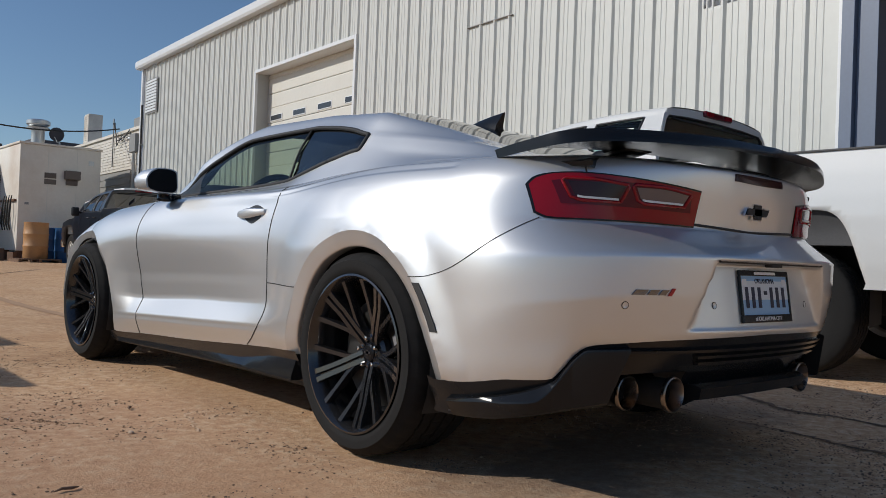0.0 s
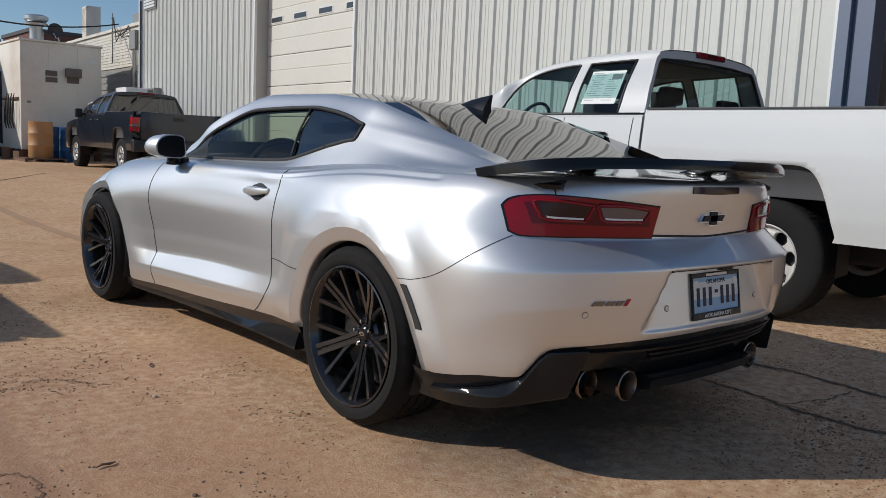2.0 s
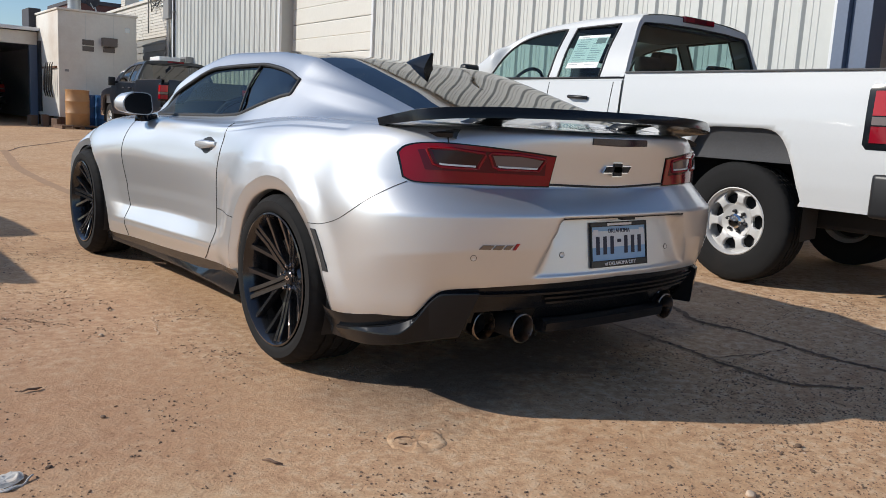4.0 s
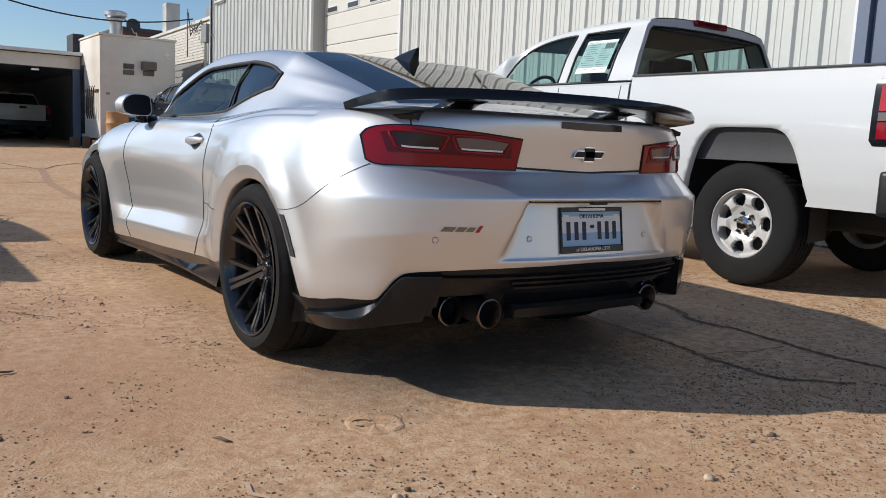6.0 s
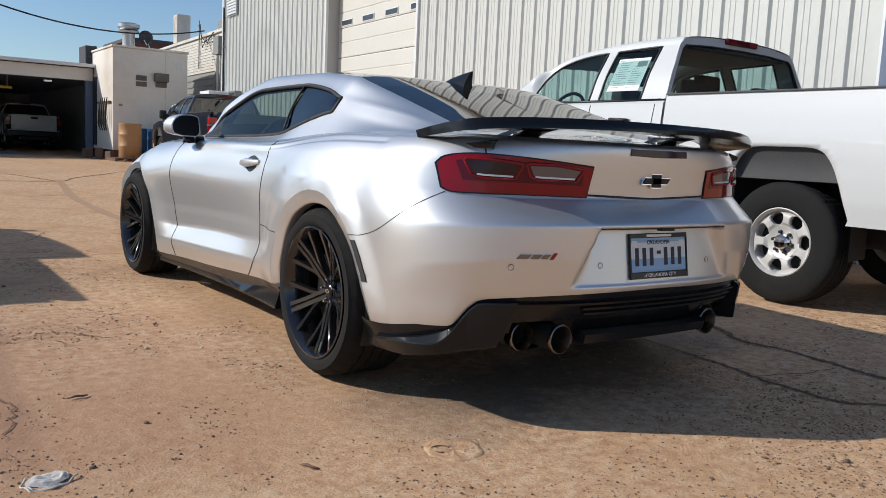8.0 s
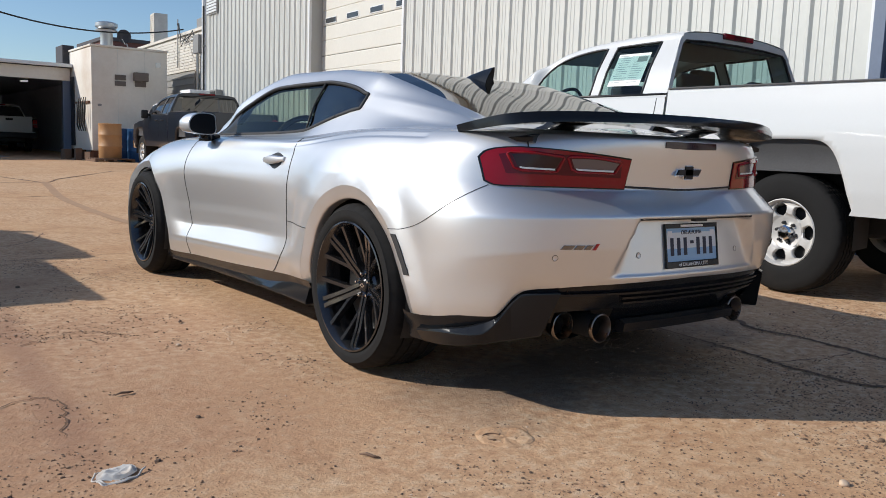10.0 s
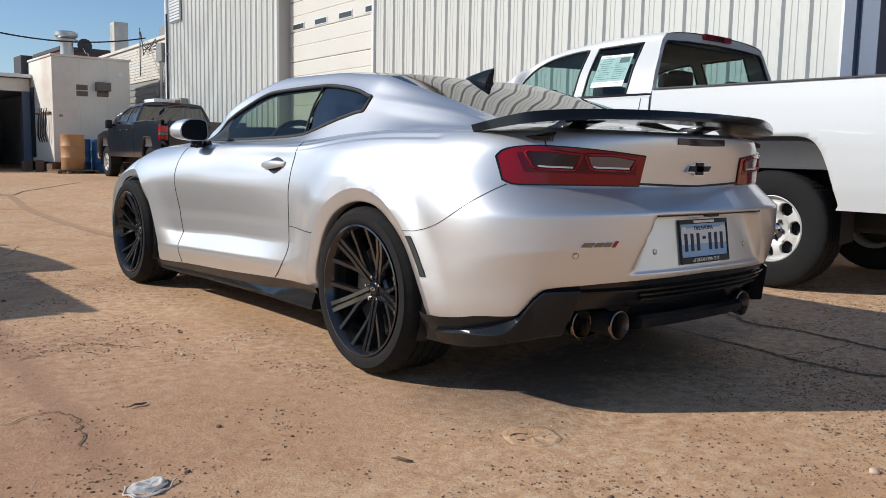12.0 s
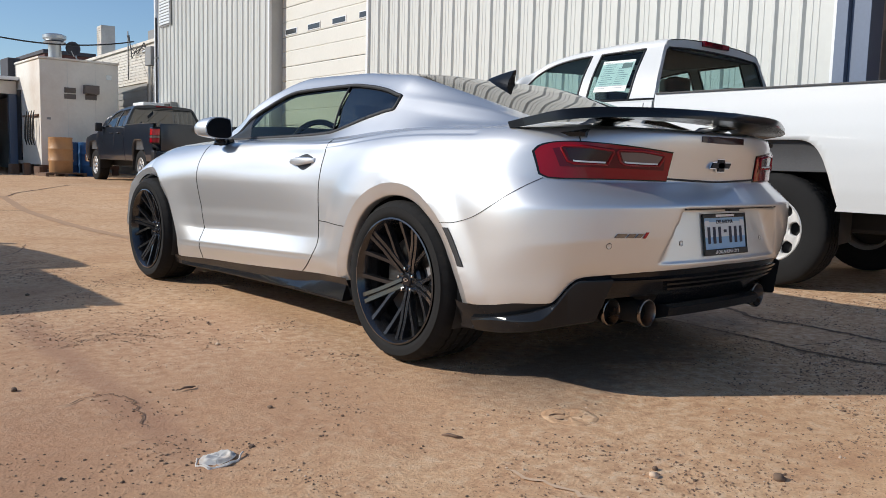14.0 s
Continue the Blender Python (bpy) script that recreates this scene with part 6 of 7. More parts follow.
# aerial fin
bm = bmesh.new()
rings = []
for k in range(12):
    t = k / 11
    y = 0.385 - 0.190 * t
    base = on_top(0.0, y).z - 0.006
    h = 0.078 * t ** 0.95 + 0.004
    w = 0.034 * (1 - 0.15 * t) * math.sqrt(max(0.08, 1 - (1 - min(t * 3, 1)) ** 2))
    rings.append([(-w, y, base), (-w * 0.75, y, base + h * 0.3), (-w * 0.30, y - 0.022 * t, base + h * 0.90), (0, y - 0.03 * t, base + h), (w * 0.30, y - 0.022 * t, base + h * 0.90), (w * 0.75, y, base + h * 0.3), (w, y, base)])
loft(bm, rings, True, True)
bmesh.ops.recalc_face_normals(bm, faces=bm.faces[:])
part("aerial_fin", sharp(bm, 50), M_GLOSS_BLACK, coupe, "gloss black shark-fin aerial")

# mirrors
for side in (-1, 1):
    bm = bmesh.new()
    rings = []
    for t, k1, out in ((0.0, 0.42, 0.045), (0.14, 0.74, 0.034), (0.35, 0.92, 0.022), (0.7, 1.0, 0.008), (1.0, 1.0, 0.0)):
        y = 1.790 - 0.150 * t
        ring = [(side * (0.905 + out + x * k1), y, 1.010 + z * k1) for x, z in crom([(-0.074, 0.010, 0), (-0.062, 0.056, 0), (0.020, 0.064, 0), (0.062, 0.046, 0), (0.086, 0.004, 0), (0.070, -0.046, 0), (-0.05, -0.058, 0), (-0.074, -0.040, 0), (-0.074, 0.010, 0)], 4)[:-1, :2]]
        rings.append(ring)
    loft(bm, rings, True, True)
    bmesh.ops.recalc_face_normals(bm, faces=bm.faces[:])
    mir = part("door_mirror", sharp(bm, 45), M_SILVER, coupe, "silver door mirror with black back")
    bm = bmesh.new()
    inner = [(side * 0.908 + (p[0] - side * 0.908) * 0.92, 1.6395, 1.008 + (p[2] - 1.008) * 0.92) for p in rings[-1]]
    prism(bm, inner, (0, -0.004, 0))
    part("mirror_glass", bm, M_GLOSS_BLACK, mir, smooth=False)
    bm = bmesh.new()
    loft(bm, [[(side * (0.865 + 0.034 * math.cos(a) * k1), 1.715 + 0.045 * math.sin(a) * k1, z) for a in (2 * math.pi * k / 14 for k in range(14))] for z, k1 in ((0.915, 1.15), (0.93, 1.0), (0.95, 0.95))], True, True)
    tube(bm, [(side * 0.78, 1.74, 0.940), (side * 0.87, 1.715, 0.932)], 0.020, 10)
    part("mirror_foot", bm, M_GLOSS_BLACK, mir)

# cabin
part("cabin_floor", B(-0.70, 0.70, -0.2, 2.2, 0.42, 0.50, 0.01), M_BLACK_MATTE, coupe)
part("dashboard", B(-0.66, 0.66, 1.62, 2.06, 0.60, 0.965, 0.05, 3), M_SEAT, coupe)
part("rear_view_mirror", B(-0.11, 0.11, 1.42, 1.45, 1.12, 1.185, 0.012), M_SEAT, coupe)
part("rear_bulkhead", B(-0.60, 0.60, -0.45, -0.15, 0.5, 0.98, 0.03), M_SEAT, coupe)
for side in (-1, 1):
    part("door_card", B(side * 0.70 - 0.04, side * 0.70 + 0.04, 0.62, 2.05, 0.45, 0.93, 0.02), M_SEAT, coupe)
    x = side * 0.36
    seat = part("seat", B(x - 0.25, x + 0.25, 0.78, 1.30, 0.50, 0.66, 0.05, 3), M_SEAT, coupe)
    bm = bmesh.new()
    rings = []
    for t, w in ((0, 0.25), (0.3, 0.27), (0.6, 0.25), (0.75, 0.19), (0.82, 0.13), (0.95, 0.13), (1.0, 0.10)):
        y, z = 0.82 - 0.26 * t, 0.58 + 0.62 * t
        rings.append([(x - w, y - 0.06, z), (x - w * 0.7, y - 0.10, z), (x + w * 0.7, y - 0.10, z), (x + w, y - 0.06, z), (x + w, y + 0.05, z), (x + w * 0.6, y + 0.02, z), (x - w * 0.6, y + 0.02, z), (x - w, y + 0.05, z)])
    loft(bm, rings, True, True)
    bmesh.ops.recalc_face_normals(bm, faces=bm.faces[:])
    part("seat_back", bm, M_SEAT, seat)
bm = bmesh.new()
tube(bm, [(-0.36 + 0.185 * math.cos(a), 1.48 - 0.05 * math.sin(a), 0.90 + 0.17 * math.sin(a)) for a in (2 * math.pi * k / 28 for k in range(29))], 0.017, 8)
tube(bm, [(-0.54, 1.48, 0.90), (-0.36, 1.52, 0.89), (-0.18, 1.48, 0.90)], 0.018, 8)
part("steering_wheel", bm, M_SEAT, coupe)
for side in (-1, 1):
    part("headlamp", skin_patch(lambda x, z, l: nose_hit(x, z, l), [(side * 0.50, 0.66), (side * 0.66, 0.66), (side * 0.76, 0.665)], [(side * 0.50, 0.705), (side * 0.66, 0.71), (side * 0.75, 0.71)], 0.004, 12, 4), M_CLEAR_LENS, coupe, "narrow headlamp")
part("grille", skin_patch(lambda x, z, l: nose_hit(x, z, l), [(-0.60, 0.32), (0, 0.30), (0.60, 0.32)], [(-0.55, 0.56), (0, 0.58), (0.55, 0.56)], 0.006, 24, 6), M_SATIN_BLACK, coupe, "black front grille")
skin.free()


# ==== pickups ====
# Own frame: rear axle at y = 0, nose towards +y, centre line x = 0, wheels on z = 0.
P_REAR, P_BED, P_CAB, P_COWL, P_NOSE = -1.12, 0.890, 0.915, 3.12, 4.55
P_AXLES = ((-0.125, 0.41), (3.52, 0.41))
ARCH_A, ARCH_B, ARCH_N = 0.470, 0.632, 6.5


def p_top(y):
    """Top edge of the side: bed rail, belt line, then the wing falling to the nose."""
    if y < P_BED:
        return 1.405
    if y < 3.0:
        return 1.345
    return 1.345 - 0.125 * smooth01((y - 3.0) / 0.25) - 0.12 * smooth01((y - 3.4) / 1.1)


def p_half(f, y):
    base = (0.965, 0.992, 1.004, 1.010, 1.006, 0.996, 0.982)
    t = min(max(f, 0), 1) * 6
    i = min(int(t), 5)
    w = base[i] + (base[i + 1] - base[i]) * (t - i)
    if y > 4.1:
        w -= 0.16 * ((y - 4.1) / 0.45) ** 2
    return w


def arch_half(z):
    """Half width of the square wheel opening, narrower towards its top."""
    return ARCH_A - 0.125 * min(max((z - 0.60) / 0.44, 0.0), 1.0)


def arch_f(y, z, n=ARCH_N):
    best = 9.0
    for ay, az in P_AXLES:
        best = min(best, abs((y - ay) / arch_half(z)) ** n + abs((z - az) / ARCH_B) ** n)
    return best


def pickup_side():
    ys = sorted(set([round(float(v), 4) for v in np.linspace(P_REAR, P_NOSE, 190)] + [P_BED - 0.006, P_BED + 0.022, 1.0, 1.60, 2.62]))
    cols = []
    for y in ys:
        zt = p_top(y)
        col = []
        for k in range(31):
            f = k / 30
            z = 0.565 + f * (zt - 0.565)
            col.append(np.array((-p_half(f, y), y, z)))
        cols.append(np.array(col))
    return cols


def snap_square(bm):
    rim = [e for e in bm.edges if e.is_boundary and all(0.55 < arch_f(v.co.y, v.co.z) < 1.9 and v.co.z > 0.57 for v in e.verts)]
    for v in {v for e in rim for v in e.verts}:
        ay, az = min(P_AXLES, key=lambda a: abs(a[0] - v.co.y))
        for _ in range(4):
            f = arch_f(v.co.y, v.co.z)
            s = f ** (-1 / ARCH_N)
            v.co.y, v.co.z = ay + (v.co.y - ay) * s, az + (v.co.z - az) * s
    for g in bmesh.ops.extrude_edge_only(bm, edges=rim)["geom"]:
        if isinstance(g, bmesh.types.BMVert):
            g.co.x *= 1 - 0.05 / abs(g.co.x)
    return bm


def cab_columns():
    """Upper cab from the belt to the roof, left half, from the rear wall to the cowl."""
    ys = sorted(set([round(float(v), 4) for v in np.linspace(P_CAB, 3.16, 74)] + [1.17, 1.62, 1.73, 2.50]))
    win_top = curve_of([0.85, 1.2, 1.65, 1.82, 1.98, 2.12, 2.27, 2.39, 2.47, 2.6, 3.2], [1.812, 1.806, 1.790, 1.782, 1.764, 1.735, 1.675, 1.56, 1.405, 1.375, 1.30])
    roof_c = curve_of([0.85, 1.05, 1.5, 1.9, 2.2, 2.5, 3.16], [1.910, 1.927, 1.926, 1.892, 1.82, 1.66, 1.24])
    roof_e = curve_of([0.85, 1.05, 1.5, 1.9, 2.2, 2.4, 2.6, 2.8, 3.16], [1.862, 1.872, 1.862, 1.832, 1.772, 1.665, 1.545, 1.44, 1.29])
    cols = []
    for y in ys:
        wt, rc, re = win_top(y), roof_c(y), roof_e(y)
        lean = lambda z: 0.965 - 0.225 * max(0.0, (z - 1.345) / 0.46) ** 1.15
        pts = [(0.982, 1.345), (lean(1.372), 1.372), (lean((1.372 + wt) / 2) + 0.012, (1.372 + wt) / 2), (lean(wt), wt), (lean(wt) - 0.035, max(re, wt + 0.03)), (0.42, rc - 0.012), (0.0, rc)]
        back = lambda z: y + 0.14 * max(0.0, z - 1.36) * max(0.0, 1 - (y - P_CAB) / 0.22)
        a = crom([(-x, back(z), z) for x, z in pts[:4]], 3)
        b = crom([(-x, back(z), z) for x, z in pts[3:]], 4)
        cols.append(np.vstack([a, b[1:]]))
    return ys, cols


def cab_zone(c, j):
    y = c[1]
    if 3 <= j < 9 and 1.17 < y < 1.62:
        return "rear_door_glass"
    if 3 <= j < 9 and 1.73 < y < 2.50:
        return "front_door_glass"
    if j >= 14 and 2.40 < y < 3.13:
        return "windscreen"
    return "cab"


def steel_wheel(name, m, parent, hub_out):
    """Plain silver wheel with eight windows and a chrome hub, on an all-terrain tyre; local -x faces out."""
    w = new(name)
    w.parent, w.matrix_basis = parent, m
    part("tyre", tyre_mesh(0.41, 0.232, 0.132, 64, 0.0), M_RUBBER, w, "black all-season truck tyre")
    bm = bmesh.new()
    revolve(bm, [(-0.128, 0.232), (-0.132, 0.226), (-0.122, 0.216), (-0.09, 0.206), (0.0, 0.195), (0.10, 0.20), (0.13, 0.232)], 64, "x")
    bmesh.ops.recalc_face_normals(bm, faces=bm.faces[:])
    part("rim", sharp(bm, 30), M_RIM_STEEL, w)
    n = 7
    for k in range(n):
        bm = bmesh.new()
        a = 360 * k / n + 47.7
        bar_loft(bm, [(-0.070, polar(0.092, a), 0.060, 0.02), (-0.086, polar(0.112, a), 0.046, 0.03), (-0.100, polar(0.130, a), 0.029, 0.03), (-0.104, polar(0.160, a), 0.026, 0.03), (-0.102, polar(0.184, a), 0.036, 0.03), (-0.100, polar(0.196, a), 0.088, 0.03), (-0.100, polar(0.214, a), 0.098, 0.03)])
        bmesh.ops.recalc_face_normals(bm, faces=bm.faces[:])
        part("spoke", sharp(bm, 30), M_RIM_STEEL, w)
    bm = bmesh.new()
    revolve(bm, [(-0.074, 0.0), (-0.074, 0.080), (-0.082, 0.098), (-0.084, 0.112), (-0.06, 0.118)], 40, "x")
    part("wheel_disc", sharp(bm, 30), M_RIM_STEEL, w)
    bm = bmesh.new()
    revolve(bm, [(-0.120, 0.0), (-0.118, 0.038), (-0.108, 0.050), (-0.08, 0.054)], 32, "x")
    part("hub_cap", sharp(bm, 30), M_CHROME, w)
    for k in range(6):
        y, z = polar(0.070, 60 * k + 12)
        bm = bmesh.new()
        revolve(bm, [(-0.102, 0.0), (-0.100, 0.009), (-0.090, 0.012), (-0.072, 0.014)], 6, "x", (0, y, z))
        part("lug_nut", sharp(bm, 20), M_SATIN_BLACK, w)
    bm = bmesh.new()
    revolve(bm, [(-0.03, 0.0), (-0.03, 0.19), (0.03, 0.19), (0.03, 0.0)], 36, "x")
    part("brake_drum", sharp(bm, 30), M_BLACK_MATTE, w)
    return w


def pickup(label, paint, m, glass_m, sticker=False, group=""):
    t = thing("pickup_truck", label, "pickup truck", m, group=group)
    cols = pickup_side()
    for side in (-1, 1):
        for nm, lo, hi in (("bed_side", P_REAR - 0.1, P_BED), ("cab_side", P_BED + 0.014, 3.02), ("front_wing", 3.02, 5.0)):
            bm = bm_from_grid(cols, lambda i, j, c: arch_f(c[1], c[2]) > 1.0 and lo < c[1] < hi)
            if side > 0:
                for v in bm.verts:
                    v.co.x = -v.co.x
            bmesh.ops.recalc_face_normals(bm, faces=bm.faces[:])
            snap_square(bm)
            part(nm, bm, paint, t)
        part("rail_cap", B(*sorted((side * 0.995, side * 0.895)), P_REAR + 0.01, P_BED - 0.01, 1.402, 1.415, 0.004), M_ARCH, t, "black bed rail cap", smooth=False)
        part("bed_inner", B(*sorted((side * 0.90, side * 0.92)), P_REAR + 0.02, P_BED - 0.02, 1.09, 1.40), paint, t, smooth=False)
        for ay, az in P_AXLES:
            liner = bmesh.new()
            rings = []
            for k in range(25):
                a = radians(-8 + 196 * k / 24)
                cy, sz = math.cos(a), math.sin(a)
                s = (abs(cy / (ARCH_A + 0.02)) ** ARCH_N + abs(sz / ARCH_B) ** ARCH_N) ** (-1 / ARCH_N)
                y, z = ay + s * cy * 1.01, az + s * sz * 1.01
                rings.append([(side * 0.965, y, z), (side * 0.72, ay + s * cy * 0.96, az + s * sz * 0.86), (side * 0.62, ay + s * cy * 0.80, az + s * sz * 0.7), (side * 0.60, ay, az)])
            loft(liner, rings, False)
            part("wheel_arch_liner", liner, M_BLACK_MATTE, t, "dark plastic arch liner")
            fender = bmesh.new()
            loft(fender, [[(side * (0.985 - 0.05 * f - 0.02 * math.sin(3 * f)), y, az + 0.645 - 0.225 * f) for f in np.linspace(0, 1, 6)] + [(side * 0.945, y, az + 0.415), (side * 0.86, y, az + 0.41)] for y in np.linspace(ay - 0.40, ay + 0.40, 12)], False)
            bmesh.ops.recalc_face_normals(fender, faces=fender.faces[:])
            part("inner_fender", sharp(fender, 30), M_ARCH, t, "dusty grey inner fender")
        # door seams and handles
        for y in (0.99, 1.675, 2.60):
            bm = bmesh.new()
            tube(bm, [(side * (p_half(f, y) + 0.001), y + 0.02 * math.sin(f * 3), 0.62 + f * 0.72) for f in np.linspace(0, 1, 12)], 0.0032, 5)
            part("door_seam", bm, M_BLACK_MATTE, t)
        for y in (1.33, 1.86):
            bm = bmesh.new()
            tube(bm, [(side * 1.005, y - 0.10, 1.215), (side * 1.032, y - 0.07, 1.217), (side * 1.034, y + 0.07, 1.222), (side * 1.005, y + 0.10, 1.224)], 0.0135, 8)
            part("door_handle", bm, M_SATIN_BLACK, t)
        bm = bmesh.new()
        tube(bm, [(side * 0.955, P_CAB, 1.372), (side * 0.965, 2.0, 1.372), (side * 0.965, 2.96, 1.372)], 0.010, 6)
        part("belt_trim", bm, M_SATIN_BLACK, t)
        # mirror
        bm = bmesh.new()
        box(bm, *sorted((side * 1.03, side * 1.20)), 2.52, 2.62, 1.27, 1.487, 0.035, 3)
        tube(bm, [(side * 0.96, 2.57, 1.36), (side * 1.10, 2.57, 1.37)], 0.028, 8)
        part("door_mirror", bm, M_SATIN_BLACK, t, "black door mirror")
        # tail lamp wrapping the rear corner
        bm = bmesh.new()
        rings = []
        for z, o in ((0.945, 0.02), (0.975, 0.0), (1.15, 0.0), (1.29, 0.0), (1.325, 0.02)):
            f = (z - 0.565) / (1.405 - 0.565)
            x = p_half(f, P_REAR)
            rings.append([(side * (x - 0.17), P_REAR - 0.022 + o, z), (side * (x - 0.05), P_REAR - 0.026 + o, z), (side * (x + 0.003), P_REAR + 0.005 + o, z), (side * (x + 0.012 - o * 0.4), P_REAR + 0.06, z), (side * (x + 0.010 - o * 0.4), P_REAR + 0.165 - o, z), (side * (x - 0.10), P_REAR + 0.165 - o, z), (side * (x - 0.17), P_REAR + 0.05, z)])
        loft(bm, rings, True, True)
        bmesh.ops.recalc_face_normals(bm, faces=bm.faces[:])
        lamp = part("tail_lamp", sharp(bm, 40), M_GLOSS_BLACK, t, "tall red tail lamp in a black housing")
        for z0, z1, mt in ((0.985, 1.08, M_RED_LENS), (1.088, 1.135, M_CLEAR_LENS), (1.143, 1.285, M_RED_LIT)):
            bm = bmesh.new()
            rings = []
            for z in (z0, z1):
                f = (z - 0.565) / (1.405 - 0.565)
                x = p_half(f, P_REAR)
                rings.append([(side * (x - 0.145), P_REAR - 0.034, z), (side * (x - 0.05), P_REAR - 0.036, z), (side * (x + 0.010), P_REAR - 0.004, z), (side * (x + 0.020), P_REAR + 0.06, z), (side * (x + 0.017), P_REAR + 0.125, z), (side * (x - 0.06), P_REAR + 0.10, z)])
            loft(bm, rings, True, True)
            bmesh.ops.recalc_face_normals(bm, faces=bm.faces[:])
            part("lens", sharp(bm, 30), mt, lamp)
    part("tailgate", B(-0.83, 0.83, P_REAR - 0.02, P_REAR + 0.05, 0.80, 1.405, 0.015), paint, t)
    part("tailgate_handle", B(-0.13, 0.13, P_REAR - 0.032, P_REAR - 0.0195, 1.24, 1.32, 0.006), M_SATIN_BLACK, t, smooth=False)
    part("rear_panel", B(-0.98, 0.98, P_REAR + 0.0, P_REAR + 0.06, 0.60, 0.80, 0.01), paint, t)
    part("bed_floor", B(-0.91, 0.91, P_REAR + 0.05, P_BED - 0.01, 0.82, 0.86), M_BLACK_MATTE, t, smooth=False)
    part("bed_front", B(-0.955, 0.955, P_BED - 0.035, P_BED - 0.008, 0.75, 1.41, 0.01), paint, t, smooth=False)
    bm = bmesh.new()
    prof = [(-0.10, 0.545), (-0.16, 0.57), (-0.17, 0.70), (-0.15, 0.765), (-0.02, 0.775), (0.0, 0.56)]
    rings = []
    for x in (-1.0, -0.985, -0.90, -0.5, 0.5, 0.90, 0.985, 1.0):
        k = 0.13 if abs(x) > 0.99 else 0.05 if abs(x) > 0.98 else 0.0
        rings.append([(x, P_REAR + y + k * (-y / 0.17), z) for y, z in prof])
    loft(bm, rings, True, True)
    bmesh.ops.recalc_face_normals(bm, faces=bm.faces[:])
    part("rear_bumper", sharp(bm, 40), M_SATIN_BLACK, t, "dark step bumper")
    for side in (-1, 1):
        part("bumper_wrap", B(*sorted((side * 0.94, side * 1.015)), P_REAR - 0.12, P_REAR + 0.09, 0.55, 0.81, 0.03, 3), M_SATIN_BLACK, t)
    ys, cc = cab_columns()
    for side in (-1, 1):
        for zone, nm in (("rear_door_glass", "rear_door_window"), ("front_door_glass", "front_door_window")):
            bm = bm_from_grid(cc, lambda i, j, c, q=zone: cab_zone(c, j) == q, flip=True)
            for v in bm.verts:
                v.co.x += 0.008
                if side > 0:
                    v.co.x = -v.co.x
            bmesh.ops.recalc_face_normals(bm, faces=bm.faces[:])
            pane = part(nm, bm, glass_m, t)
            fr = bmesh.new()
            lo, hi = (1.17, 1.62) if "rear" in zone else (1.73, 2.80)
            idx = [i for i, y in enumerate(ys) if lo - 1e-3 <= y <= hi + 1e-3]
            loop = [Vector(cc[i][3]) for i in idx] + [Vector(cc[idx[-1]][k]) for k in range(4, 9)] + [Vector(cc[i][9]) for i in reversed(idx)] + [Vector(cc[idx[0]][k]) for k in range(8, 3, -1)]
            loop = [Vector((p.x * -side, p.y, p.z)) for p in loop]
            tube(fr, loop + [loop[0]], 0.010, 6)
            part("window_seal", fr, M_SATIN_BLACK, t)
    bm = both_sides(bm_from_grid(cc, lambda i, j, c: cab_zone(c, j) == "cab", flip=True))
    bmesh.ops.recalc_face_normals(bm, faces=bm.faces[:])
    part("cab_roof", bm, paint, t, "cab roof and pillars")
    bm = both_sides(bm_from_grid(cc, lambda i, j, c: cab_zone(c, j) == "windscreen", flip=True))
    bmesh.ops.recalc_face_normals(bm, faces=bm.faces[:])
    part("windscreen", bm, glass_m, t)
    # rear wall of the cab with its wide window
    def wall_pt(x, z):
        return (x, P_CAB + 0.004 + 0.14 * max(0, z - 1.36), z)
    outer = [(0.975, 1.345), (0.955, 1.38), (0.850, 1.62), (0.755, 1.812), (0.705, 1.866), (0.42, 1.899), (0.0, 1.911)]
    inner = [(0.905, 1.385), (0.892, 1.42), (0.806, 1.62), (0.726, 1.785), (0.685, 1.818), (0.40, 1.836), (0.0, 1.842)]
    bm = bmesh.new()
    ro = [(-x, z) for x, z in outer] + [(x, z) for x, z in outer[-2::-1]]
    ri = [(-x, z) for x, z in inner] + [(x, z) for x, z in inner[-2::-1]]
    loft(bm, [[wall_pt(*p) for p in ro], [wall_pt(*p) for p in ri], [(p[0], P_CAB + 0.05 + 0.14 * (p[1] - 1.36), p[1]) for p in ri]], False)
    part("rear_wall", sharp(bm, 40), paint, t)
    part("rear_wall_low", B(-0.96, 0.96, P_CAB, P_CAB + 0.04, 0.65, 1.388, 0.004), paint, t, smooth=False)
    bm = bmesh.new()
    lowv = [bm.verts.new((x, P_CAB + 0.03, 1.386)) for x, z in ri]
    topv = [bm.verts.new((x, P_CAB + 0.03 + 0.14 * (z - 1.386), z)) for x, z in ri]
    for a, b, c, d in zip(lowv, lowv[1:], topv[1:], topv):
        if (a.co - d.co).length > 1e-4 or (b.co - c.co).length > 1e-4:
            try:
                bm.faces.new((a, b, c, d))
            except ValueError:
                pass
    part("rear_window", bm, M_GLASS_REAR if sticker else glass_m, t)
    bm = bmesh.new()
    rim = [Vector((x, P_CAB + 0.022 + 0.14 * (z - 1.386), z)) for x, z in ri]
    tube(bm, rim + [rim[0]], 0.014, 6)
    part("window_seal", bm, M_SATIN_BLACK, t)
    bl = part("high_brake_lamp", B(-0.20, 0.20, P_CAB + 0.050, P_CAB + 0.13, 1.868, 1.918, 0.010), M_RED_DARK, t, "red high-level brake lamp")
    part("lens", B(-0.19, -0.085, P_CAB + 0.046, P_CAB + 0.0495, 1.876, 1.910), M_RED_LENS, bl, smooth=False)
